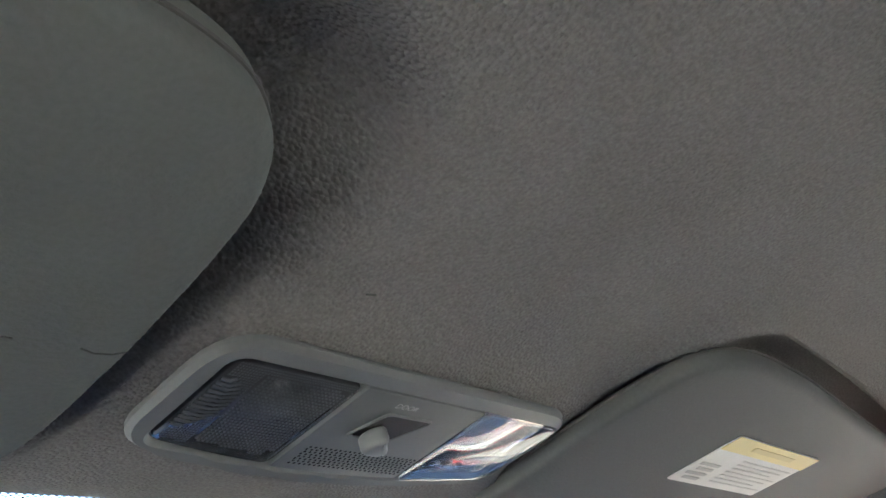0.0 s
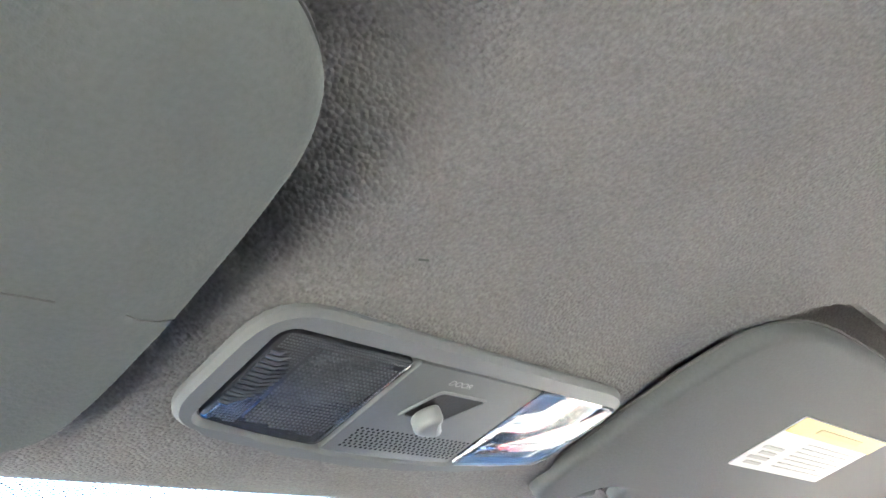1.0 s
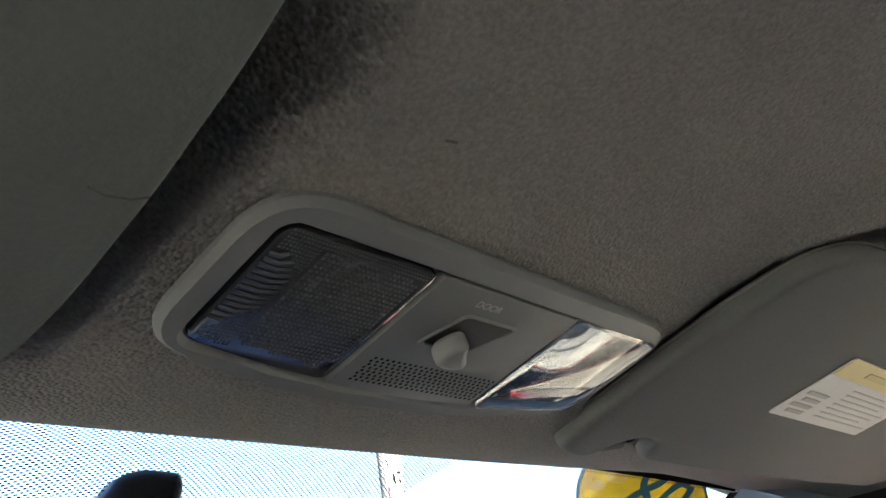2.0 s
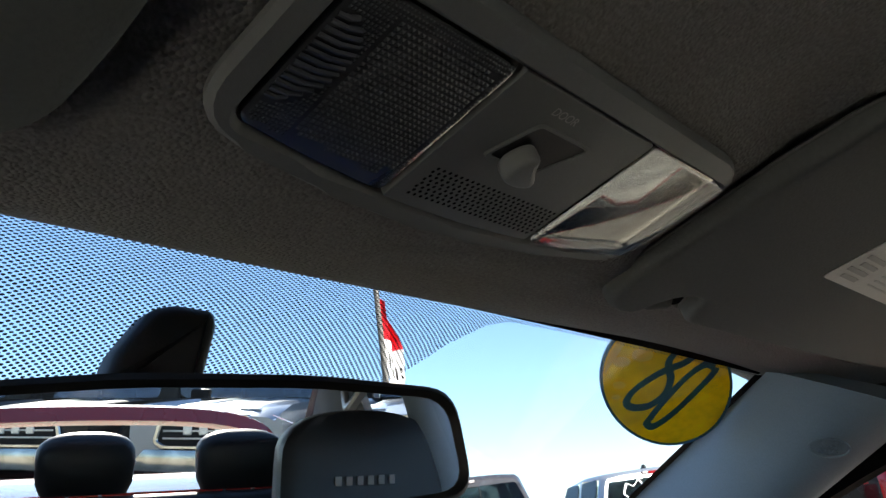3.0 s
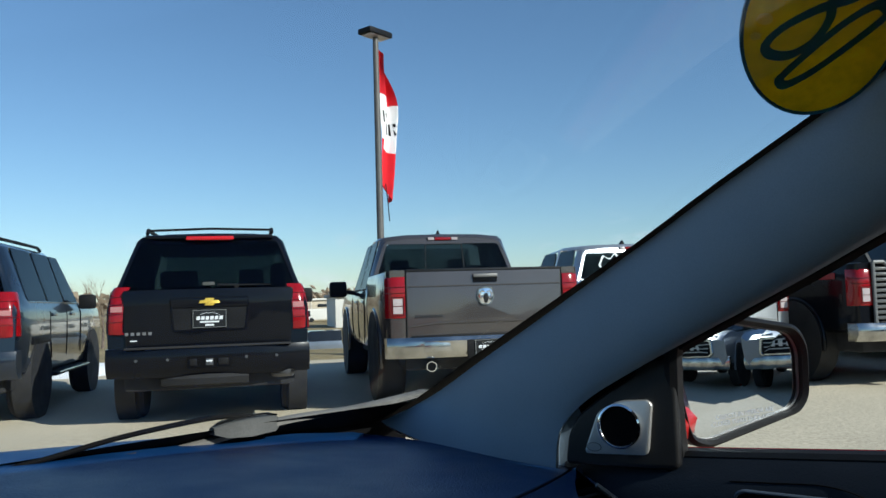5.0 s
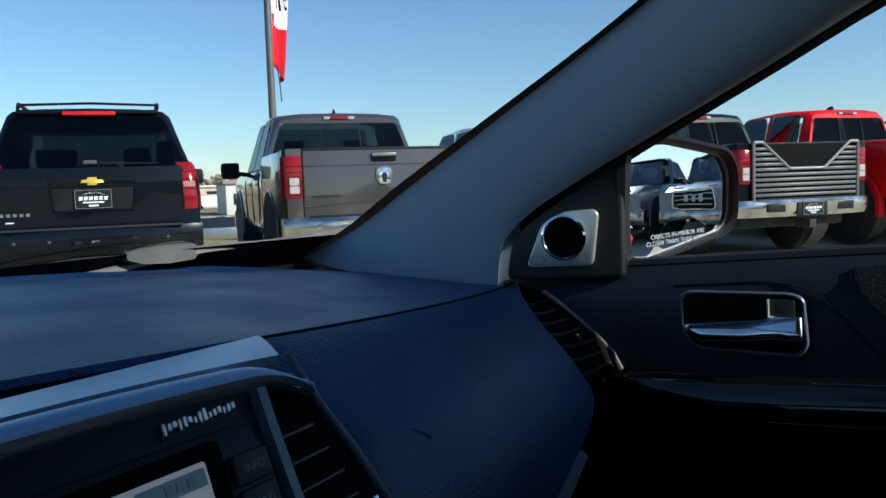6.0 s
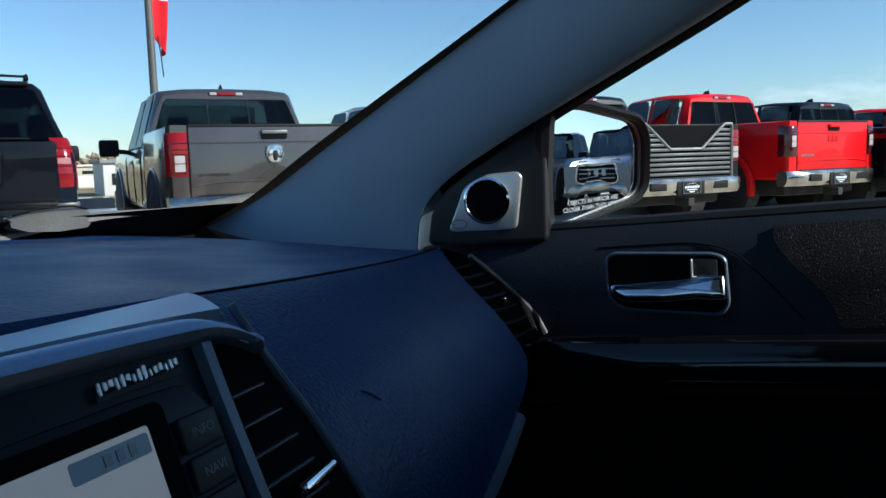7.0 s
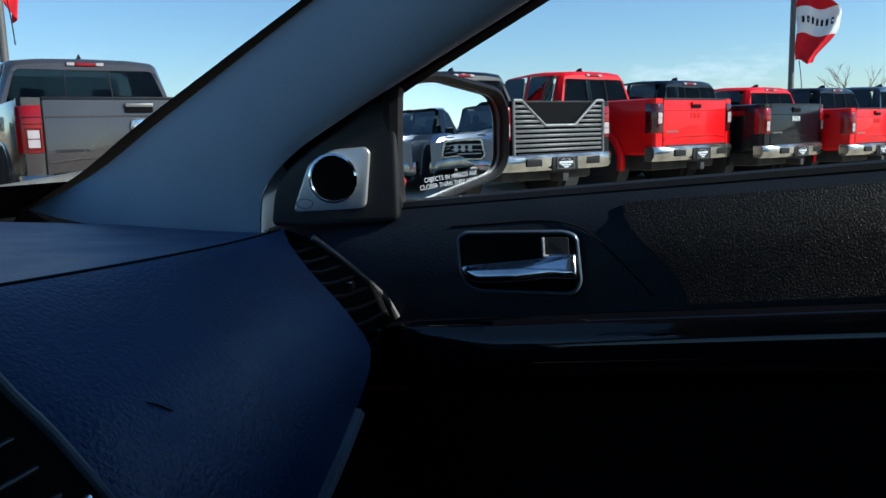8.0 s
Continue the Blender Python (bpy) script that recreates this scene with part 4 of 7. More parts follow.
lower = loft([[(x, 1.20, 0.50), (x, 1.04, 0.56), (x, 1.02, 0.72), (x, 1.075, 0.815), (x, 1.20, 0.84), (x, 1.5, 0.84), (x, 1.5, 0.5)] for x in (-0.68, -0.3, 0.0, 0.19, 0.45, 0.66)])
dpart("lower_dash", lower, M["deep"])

# centre stack: face leans back; local x across, y up the face, z towards the cabin
up = Vector((0, 0.33, 0.944)).normalized()
nrm = Vector((1, 0, 0)).cross(up).normalized()
FS = Matrix((Vector((1, 0, 0)), up, nrm)).transposed().to_4x4()
FS = Matrix.Translation((0.0, 1.0365, 1.018)) @ FS
stack = thing("centre_stack", "centre console stack with touch screen and air vents, silver hood trim", "console", m=FS)
right_side = [(0.1460, -0.002), (0.1530, -0.018), (0.1645, -0.040), (0.1820, -0.085), (0.1960, -0.130), (0.2060, -0.200)]
face_o = smooth_outline([(-x, y) for x, y in right_side] + [(x, y) for x, y in reversed(right_side)] + [(0.125, 0.0085), (0.06, 0.0115), (0.0, 0.012), (-0.06, 0.0115), (-0.125, 0.0085)], 0.004)
part("fascia", prism(face_o, 0.080, 0.002, 2, -0.082), M["fascia"], stack)
# silver hood: a rounded lip and a flat top that runs back to the pad
rows, tops = [], []
for i in range(41):
    u = -1 + i / 20
    droop = 0.0050 * u * u
    rows.append([((0.1430 - 0.9 * (y - 0.0055)) * u, y - droop - 0.0085 * (max(0.0, abs(u) - 0.80) / 0.20) ** 2, z) for y, z in ((0.0055, -0.006), (0.0058, 0.002), (0.0072, 0.0062), (0.0100, 0.0082), (0.0130, 0.0070), (0.0155, 0.0030), (0.0165, -0.004), (0.0165, -0.014))])
    tops.append([((0.1445 + 0.0440 * t) * u, 0.0185 + 0.0105 * t + 0.0015 * math.sin(math.pi * t) - droop * (1 - t), -0.0110 - 0.0545 * t) for t in [q / 8 for q in range(9)]])
part("hood_lip", thick_from(sheet(rows), 0.004, (0, 0.2, 0.2)), M["satin"], stack, "rounded satin silver lip")
part("hood_top", thick_from(sheet(tops), 0.004, (0, 0.3, 0.1)), M["satin"], stack, "flat satin silver hood")
# frame strip between screen and vent
strip = sheet([[(0.1165 + 0.013 * (k / 14) ** 1.3 + dx, 0.004 - 0.0110 * k, dz) for dx, dz in ((-0.0036, -0.003), (-0.0022, 0.0022), (0.0020, 0.0026), (0.0034, -0.003))] for k in range(15)])
part("divider_strip", strip, M["divider"], stack, "satin grey divider strip")
outline_r = along([(0.1400, 0.013, -0.002)] + [(x - 0.0015, y, 0.0) for x, y in right_side], 22)
part("outer_strip", tube(outline_r, 0.0018, 8), M["divider"], stack, "satin grey outer trim line")
vent_c = part("air_vent", prism(smooth_outline([(0.119, -0.15), (0.1995, -0.15), (0.1775, -0.085), (0.1600, -0.040), (0.1485, -0.018), (0.1415, -0.0015), (0.1185, 0.0010)], 0.005), 0.0012, 0, 1, -0.0017), M["deep"], stack, "black air vent")
for k in range(12):
    y = -0.0195 - 0.0116 * k
    x1 = 0.1375 + 0.0052 * (k + 0.4) ** 0.93
    x0 = 0.1200 + 0.0005 * k
    part("vent_slat", box(x1 - x0, 0.0016, 0.008, (0.5 * (x1 + x0), y, -0.0018), 0.0006, 1, turn=Matrix.Rotation(radians(1), 4, "Z")), M["dim_trim"], vent_c)
part("vent_tab", prism(rounded(-0.0120, -0.0026, 0.0120, 0.0026, 0.0022), 0.006, 0.0014, 2, 0.001, turn=Matrix.Translation((0.1485, -0.0608, 0)) @ Matrix.Rotation(radians(4), 4, "Z")), M["chrome"], vent_c, "chrome vent tab")
# screen surround, screen, buttons
part("surround", prism(smooth_outline([(-0.1115, -0.14), (0.1135, -0.14), (0.1125, -0.022), (0.104, -0.0085), (0.08, -0.0075), (-0.08, -0.0075), (-0.104, -0.0085), (-0.1105, -0.022)], 0.009), 0.0026, 0.001, 2, -0.002), M["fascia"], stack, "dark grey screen surround")
part("bezel", prism(rounded(-0.090, -0.112, 0.0895, -0.0105, 0.004), 0.0012, 0.0004, 1, 0.0004), M["deep"], stack, "black bezel")
scr = part("screen", prism(rounded(-0.081, -0.104, 0.0808, -0.0165, 0.0015), 0.0006, 0, 1, 0.0012), M["screen"], stack, "pale grey lit display", smooth=False)
part("status_bar", prism(rounded(0.050, -0.0250, 0.0795, -0.0185, 0.001), 0.0002, 0, 1, 0.0019), M["screen_bar"], scr, smooth=False)
clockm = bmesh.new()
for k in range(3):
    box(0.0028, 0.0036, 0.0002, (0.063 + 0.0048 * k, -0.0218, 0.0023), bm=clockm)
part("clock_bars", clockm, M["screen_digit"], scr, smooth=False)
for k, wd in enumerate(("INFO", "NAVI", "^", "v")):
    y = -0.0250 - 0.0136 * k
    b = part("button", prism(rounded(0.0920, y - 0.0060, 0.1100 + 0.0003 * k, y + 0.0060, 0.0014), 0.0024, 0.0008, 2, 0.0004), M["black"], stack)
    t = text_mesh(wd, 0.0046)
    bmesh.ops.translate(t, vec=(0.1015, y - (0.0015 if wd == "^" else 0), 0.0031), verts=t.verts)
    part("button_mark", t, M["grey_ink"], b, smooth=False)
# maker's badge as plain bars in raised silver
badge = part("badge", box(0.036, 0.0016, 0.0006, (0.0860, -0.0042, -0.0006)), M["fascia"], stack, "small raised silver badge as bars")
for k, h in enumerate((0.0046, 0.0030, 0.0028, 0.0044, 0.0044, 0.0028, 0.0030, 0.0044, 0.0050, 0.0028, 0.0030, 0.0030, 0.0030, 0.0036, 0.0028)):
    part("badge_bar", box(0.0016 + 0.0003 * (k % 3), h, 0.0010, (0.0695 + 0.00232 * k, -0.0012 + 0.0004 * (k % 3) - 0.0003, 0.0), 0.0004, 1), M["silver"], badge)

# ---- right front door ----
door = tagged(new("door_1"), "black plastic inner door panel with chrome handle and tweeter", "door", "", "structure")
door.matrix_world = pose(0.66, 0.6, 0.9)
OI = door.matrix_world.inverted()


def opart(name, bm, material, parent=door, label="", smooth=True):
    bmesh.ops.transform(bm, matrix=OI, verts=bm.verts)
    return part(name, bm, material, parent, label, smooth)


def door_x(y, h):
    """Inner face of the door: h above or below the window line."""
    key = ((0.012, 0.690), (0.006, 0.676), (-0.004, 0.664), (-0.018, 0.654), (-0.040, 0.647), (-0.095, 0.641), (-0.0955, 0.6405))
    x = key[-1][1]
    for (a, p), (b, q) in zip(key, key[1:]):
        if b <= h <= a:
            x = p + (q - p) * (a - h) / (a - b)
            break
    return x + 0.012 * smoothstep(1.12, 1.22, y)


hs = (0.012, 0.009, 0.006, 0.001, -0.004, -0.011, -0.018, -0.029, -0.040, -0.058, -0.076, -0.0945, -0.104)
yy = [1.215 - 0.0255 * i for i in range(55)]
bm = sheet([[(door_x(y, h), y, belt(y) + h) for h in hs] for y in yy])
bm.normal_update()
opart("upper_panel", thick(bm, 0.012), M["door"])
pad_h = [(-0.004 - 0.088 * j / 8) for j in range(9)]
rows = []
for i in range(45):
    row = []
    for j, h in enumerate(pad_h):
        front = 0.865 - 0.030 * smoothstep(0, 1, j / 8) * 2.2 + 0.012 * (j / 8)
        y = front - (front + 0.16) * i / 44
        row.append((door_x(y, h) - 0.004, y, belt(y) + h))
    rows.append(row)
bm = sheet(rows)
bm.normal_update()
opart("grained_pad", thick(bm, 0.0035), M["door_pad"], label="coarse-grained black upper pad")
key = ((-0.097, 0.640), (-0.0975, 0.626), (-0.103, 0.618), (-0.118, 0.612), (-0.140, 0.612), (-0.152, 0.618), (-0.156, 0.632), (-0.165, 0.640))
rows = [[(x + 0.016 * smoothstep(0.98, 1.10, y), y, belt(y) + h) for h, x in key] for y in yy[4:]]
bm = sheet(rows)
bm.normal_update()
opart("gloss_trim", thick(bm, 0.006), M["piano"], label="glossy black trim strip")
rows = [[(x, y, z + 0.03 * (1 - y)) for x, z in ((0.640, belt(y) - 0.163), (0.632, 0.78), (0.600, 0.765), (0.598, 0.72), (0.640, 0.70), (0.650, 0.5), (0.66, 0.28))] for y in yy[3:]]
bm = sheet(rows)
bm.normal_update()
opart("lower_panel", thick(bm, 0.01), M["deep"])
# window seal along the sill
opart("window_seal", tube([(0.681, y, belt(y) + 0.006) for y in yy[4:]], 0.0070, 8), M["black"], label="black rubber window seal")
# latch handle in its bezel: local x forward-to-back, y up
HM = Matrix.Translation((0.640, 0.953, 0.9665)) @ Matrix((Vector((0, -1, 0)), Vector((0, 0.06, 1)), Vector((-1, 0, 0)))).transposed().to_4x4()
hb_o = smooth_outline([(-0.0555, -0.010), (-0.0545, 0.022), (-0.047, 0.0265), (0.042, 0.028), (0.053, 0.024), (0.0545, -0.019), (0.047, -0.029), (-0.038, -0.0285), (-0.049, -0.024)], 0.008)
hb_i = [(x * 0.955, y * 0.90) for x, y in hb_o]


def hpart(name, bm, material, parent, label=""):
    bmesh.ops.transform(bm, matrix=HM, verts=bm.verts)
    return opart(name, bm, material, parent, label)


handle = hpart("door_handle", prism([(x * 0.97, y * 0.97) for x, y in hb_o], 0.001, 0, 1, 0.0042), M["deep"], door, "chrome latch handle in a black cup")
hpart("bezel", ring(hb_o, hb_i, 0.0045, 0.0022, 0.0012), M["divider"], handle, "thin satin bezel")
lever = smooth_outline([(-0.051, -0.0085), (-0.030, -0.0065), (0.004, -0.005), (0.022, 0.0035), (0.030, 0.0065), (0.052, 0.0060), (0.0525, -0.0165), (0.040, -0.0175), (0.030, -0.0165), (0.0, -0.021), (-0.036, -0.0225), (-0.046, -0.017)], 0.004)
hpart("lever", prism(lever, 0.013, 0.0062, 6, 0.0035, turn=Matrix.Rotation(radians(-30), 4, "X") @ Matrix.Translation((0, -0.0028, 0))), M["chrome"], handle, "polished chrome lever")
hpart("lock_tab", prism(rounded(0.0225, 0.006, 0.0245, 0.022, 0.0009), 0.009, 0.0006, 1, 0.0045), M["silver"], handle)
hpart("lock_body", prism(rounded(0.025, 0.004, 0.045, 0.022, 0.002), 0.004, 0.001, 2, 0.0045), M["black"], handle)
# contour line of the panel in front of the pad
arc = [(-0.004, 1.02, belt(1.02) - 0.014), (-0.004, 0.98, belt(0.98) - 0.014), (-0.004, 0.93, belt(0.93) - 0.015), (-0.004, 0.895, belt(0.895) - 0.026), (-0.004, 0.865, belt(0.865) - 0.055), (-0.004, 0.838, belt(0.838) - 0.085)]
opart("contour_groove", tube([(door_x(y, z - belt(y)) - 0.001, y, z) for _, y, z in along(arc, 30)], 0.0007, 5), M["deep"])
# corner panel with the tweeter
SM = Matrix.Translation((0.652, 1.130, 1.041)) @ Matrix((Vector((0.12, -1, 0)).normalized(), Vector((0, 0, 1)), Vector((-1, -0.12, 0)).normalized())).transposed().to_4x4()


def spart(name, bm, material, parent, label=""):
    bmesh.ops.transform(bm, matrix=SM, verts=bm.verts)
    return opart(name, bm, material, parent, label)


sail = spart("corner_panel", prism(smooth_outline([(-0.066, -0.046), (0.060, -0.042), (0.060, 0.100), (0.048, 0.085), (0.011, 0.050), (-0.021, 0.030), (-0.048, 0.009), (-0.061, -0.012)], 0.008), 0.014, 0.004, 3, -0.012), M["black"], door, "black corner panel")
spart("corner_seal", prism(smooth_outline([(-0.130, -0.060), (0.0, -0.055), (0.040, 0.100), (-0.020, 0.080), (-0.075, 0.050), (-0.125, 0.010)], 0.01), 0.006, 0.001, 1, -0.040), M["pillar"], sail, "grey trim behind the corner panel")
tw_o = smooth_outline([(-0.0415, -0.0315), (0.0300, -0.0285), (0.0360, 0.024), (0.0310, 0.0285), (0.000, 0.0265), (-0.024, 0.014)], 0.007)
tweeter = spart("tweeter", prism(tw_o, 0.006, 0.002, 3, 0.002), M["silver"], sail, "silver tweeter surround")
spart("rim", spun([(0.0235, 0.0075), (0.0235, 0.0105), (0.0215, 0.0115), (0.0200, 0.0100), (0.0195, 0.0078)], 36), M["chrome"], sail, "bright tweeter ring")
spart("grille", spun([(0.0002, 0.0092), (0.012, 0.0090), (0.0200, 0.0084), (0.0202, 0.0072)], 32), M["deep"], sail, "black tweeter grille")
spart("badge_oval", ring([(-0.029 + 0.0085 * math.cos(a), -0.0235 + 0.0048 * math.sin(a)) for a in [k * math.pi / 12 for k in range(24)]], [(-0.029 + 0.0075 * math.cos(a), -0.0235 + 0.004 * math.sin(a)) for a in [k * math.pi / 12 for k in range(24)]], 0.0004, 0.008, 0.0001), M["grey_plastic"], sail)
# upright window guide behind the corner panel
opart("window_guide", tube([(0.682, 1.080, 1.000), (0.672, 1.079, 1.06), (0.658, 1.072, 1.115), (0.650, 1.065, 1.14)], 0.010, 8), M["black"])
# upper window frame of the door along the pillar and roof
frame_line = along([(0.690, 1.19, 1.05), (0.668, 1.10, 1.115), (0.630, 0.94, 1.195), (0.606, 0.80, 1.262), (0.588, 0.62, 1.318), (0.578, 0.40, 1.345), (0.574, 0.15, 1.350), (0.576, 0.02, 1.348)], 34)
opart("upper_frame", tube(frame_line, 0.016, 8), M["deep"])
# pane
rows = []
for k in range(25):
    p = frame_line[min(33, 3 + int(k * 1.25))]
    rows.append([Vector((0.695, p.y, belt(p.y) - 0.01)).lerp(p + Vector((0.012, 0, 0)), t) + Vector((0.010 * math.sin(math.pi * t), 0, 0)) for t in [q / 8 for q in range(9)]])
bm = sheet(rows)
pane = tagged(to_object("window_2", thick(bm, 0.003), M["glass"]), "clear side window pane of the front door", "window", "", "structure")
pane.visible_shadow = False

# ---- outside mirror ----
GN = Vector((-0.50, -0.864, 0.006)).normalized()
gx = Vector((0, 0, 1)).cross(GN).normalized()
GM = Matrix.Translation((0.868, 1.074, 1.063)) @ Matrix((gx, GN.cross(gx), GN)).transposed().to_4x4()
side_mirror = thing("side_mirror", "black-rimmed passenger side mirror with lettered glass on the door", "mirror", m=GM)
g_in = smooth_outline([(-0.098, 0.066), (-0.100, 0.028), (-0.080, -0.055), (-0.055, -0.063), (0.078, -0.034), (0.092, -0.018), (0.094, 0.040), (0.080, 0.062), (-0.02, 0.078)], 0.018)
g_out = [(x * 1.10 + 0.001, y * 1.14) for x, y in g_in]
g_rim = [(x * 0.985, y * 0.98) for x, y in g_in]
gb = sheet([[((x * q) , (y * q), -0.0050 - ((x * q) ** 2 + (y * q) ** 2) / (2 * 2.0)) for x, y in g_in] for q in [1.0 - 0.1 * k for k in range(10)] + [0.02]], closed=True)
gb.normal_update()
part("glass", gb, M["mirror_side"], side_mirror, "silvered convex mirror glass with warning words")
part("rim", ring(g_out, g_in, 0.018, -0.012, 0.005), M["out_black"], side_mirror)
part("glass_edge", ring(g_in, g_rim, 0.006, -0.011, 0.001), M["galv"], side_mirror, "thin bright edge of the mirror glass")
part("shell", loft([[(x * k + 0.004 * i, y * k, z) for x, y in g_out] for i, (k, z) in enumerate(((1, -0.012), (1.02, -0.03), (0.92, -0.065), (0.6, -0.09)))]), M["red_paint"], side_mirror, "red painted mirror shell")
t1 = text_mesh("OBJECTS IN MIRROR ARE\nCLOSER THAN THEY APPEAR", 0.0080)
bmesh.ops.translate(t1, vec=(0.005, -0.043, -0.0045), verts=t1.verts)
bmesh.ops.transform(t1, matrix=Matrix.Translation((-0.002, 0.004, 0)) @ Matrix.Rotation(radians(3), 4, "Z"), verts=t1.verts)
for vtx in t1.verts:
    vtx.co.z = -0.0046 - (vtx.co.x ** 2 + vtx.co.y ** 2) / (2 * 2.0)
part("warning_words", t1, M["worn_ink"], side_mirror, "printed warning words", smooth=False)
arm = GM.inverted() @ Vector((0.70, 1.13, 1.00))
part("arm", tube([arm, (arm + Vector((-0.06, -0.03, -0.05))) * 0.5, (-0.05, -0.03, -0.05)], [0.03, 0.026, 0.03], 10), M["red_paint"], side_mirror)


# ---- body shell: sills, roof, bonnet, rear ----
def shell_sheet(name, rows, d, material, label, category):
    b = sheet(rows)
    b.normal_update()
    return tagged(to_object(name, thick(b, d), material), label, category, "", "structure")


def shoulder(y):
    return belt(y) + 0.004 - 0.03 * smoothstep(1.15, 1.35, y) - 0.19 * smoothstep(1.4, 2.75, y) ** 1.4


for s in (-1, 1):
    rows = [[(s * (x - 0.05 * smoothstep(2.2, 2.66, y)), y, z) for x, z in ((0.72 + 0.04 * smoothstep(1.2, 1.5, y), shoulder(y)), (0.80, shoulder(y) - 0.034), (0.87, shoulder(y) * 0.4 + 0.40), (0.885, 0.6), (0.86, 0.35), (0.78, 0.22))] for y in [2.66 - 0.1 * k for k in range(49)]]
    shell_sheet("wall_body_side", rows, 0.004 * s, M["red_paint"], "red painted car body side", "car body")
    # inner trim behind the front doors and on the left
    y0 = -0.16 if s > 0 else 1.2
    rows = [[(s * x, y, z) for x, z in ((0.70, belt(y) + 0.008), (0.655, belt(y) - 0.005), (0.64, belt(y) - 0.09), (0.62, 0.85), (0.64, 0.6), (0.66, 0.26))] for y in [y0 - (y0 + 1.55) * k / 12 for k in range(13)]]
    shell_sheet("wall_side_trim", rows, 0.01 * -s, M["door"], "black plastic side trim of the cabin", "trim")
    # roof rail with door frames
    line = [(0.690, 1.19, 1.05), (0.668, 1.10, 1.115), (0.630, 0.94, 1.195), (0.606, 0.80, 1.262), (0.588, 0.62, 1.318), (0.578, 0.40, 1.345), (0.574, 0.0, 1.352), (0.572, -0.5, 1.352), (0.57, -0.8, 1.358), (0.58, -1.0, 1.36), (0.62, -1.3, 1.21), (0.65, -1.6, 1.03)]
    rail = tube([(s * (x + 0.03), y, z + 0.03) for x, y, z in along(line, 36)], 0.034, 8)
    tagged(to_object("roof_rail", rail, M["black"]), "dark roof rail above the side windows", "trim", "", "structure")
    post = tube([(s * 0.70, -0.30, 1.06), (s * 0.66, -0.33, 1.15), (s * 0.60, -0.36, 1.36)], [0.05, 0.045, 0.04], 10)
    tagged(to_object("pillar_middle", post, M["pillar"]), "grey plastic pillar between the doors", "pillar trim", "pillar trims", "structure")
    rows = [[(s * 0.70, -0.72, 1.13), (s * 0.60, -0.70, 1.36)], [(s * 0.69, -0.85, 1.13), (s * 0.58, -0.84, 1.375)], [(s * 0.69, -1.15, 1.10), (s * 0.59, -0.96, 1.385)], [(s * 0.70, -1.58, 1.04), (s * 0.61, -1.02, 1.395)]]
    shell_sheet("pillar_rear", rows, 0.02 * s, M["headliner"], "beige grey rear pillar trim", "pillar trim")
    rows = [[(s * (0.695 - 0.015 * t), y, belt(y) + 0.3 * t * 0) if t == 0 else (s * 0.60, y, 1.345 + 0.0 * y) for t in (0, 1)] for y in (-0.12, -0.5, -0.72)]
    b = sheet(rows)
    pane = tagged(to_object("window_3", thick(b, 0.003), M["glass"]), "rear door window pane", "window", "", "structure")
    pane.visible_shadow = False
rows = [[(-0.69, y, belt(y)), (-0.60, y, 1.34 if y < 0.6 else 1.34 - 0.6 * (y - 0.6))] for y in (1.05, 0.8, 0.6, 0.3, 0.0)]
pane = tagged(to_object("window_4", thick(sheet(rows), 0.003), M["glass"]), "driver's side window pane", "window", "", "structure")
pane.visible_shadow = False

rows = [[(x, y + 0.02 * (1 - (x / 0.6) ** 2), z - 0.05 * (abs(x) / 0.6) ** 2.4) for x in [-0.66 + 0.11 * i for i in range(13)]] for y, z in ((0.835, 1.418), (0.7, 1.437), (0.4, 1.46), (0.0, 1.475), (-0.5, 1.475), (-0.85, 1.458), (-1.0, 1.432))]
shell_sheet("roof_skin", rows, 0.003, M["red_paint"], "red painted roof of the car", "car body")
rows = [[(x, y + 0.07 * (1 - (x / 0.78) ** 2), z - 0.05 * (abs(x) / 0.78) ** 2 + 0.012 * (abs(abs(x) - 0.45) < 0.14)) for x in [-0.78 + 0.065 * i for i in range(25)]] for y, z in ((1.66, 0.998), (1.8, 0.992), (2.1, 0.955), (2.4, 0.88), (2.6, 0.80), (2.68, 0.70))]
shell_sheet("bonnet", rows, 0.004, M["red_paint"], "red painted bonnet of the car", "car body")
rows = [[(x, y + 0.07 * (1 - (x / 0.74) ** 2), z) for x in [-0.74 + 0.074 * i for i in range(21)]] for y, z in ((1.575, 0.992), (1.60, 0.978), (1.66, 0.972), (1.70, 0.978))]
shell_sheet("cowl", rows, 0.004, M["black"], "black plastic cowl below the windscreen", "trim")
rows = [[(x, y, z) for x in [-0.84 + 0.168 * i for i in range(11)]] for y, z in ((-1.55, 1.03), (-1.75, 1.05), (-2.05, 1.04), (-2.15, 0.95), (-2.2, 0.6), (-2.15, 0.3))]
shell_sheet("boot_lid", rows, 0.004, M["red_paint"], "red painted boot of the car", "car body")
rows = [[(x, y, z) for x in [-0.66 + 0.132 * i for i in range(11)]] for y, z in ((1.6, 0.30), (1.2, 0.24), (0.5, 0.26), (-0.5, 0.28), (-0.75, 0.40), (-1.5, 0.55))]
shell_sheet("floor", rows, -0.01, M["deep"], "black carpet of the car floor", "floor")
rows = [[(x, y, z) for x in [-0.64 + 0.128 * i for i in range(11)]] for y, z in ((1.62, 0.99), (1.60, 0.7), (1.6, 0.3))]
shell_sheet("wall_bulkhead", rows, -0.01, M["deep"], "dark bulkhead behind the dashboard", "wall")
rows = [[(x, y, z) for x in [-0.64 + 0.128 * i for i in range(11)]] for y, z in ((-1.22, 0.965), (-1.45, 0.975), (-1.62, 0.99))]
shell_sheet("parcel_shelf", rows, 0.01, M["black"], "black parcel shelf below the rear window", "shelf")
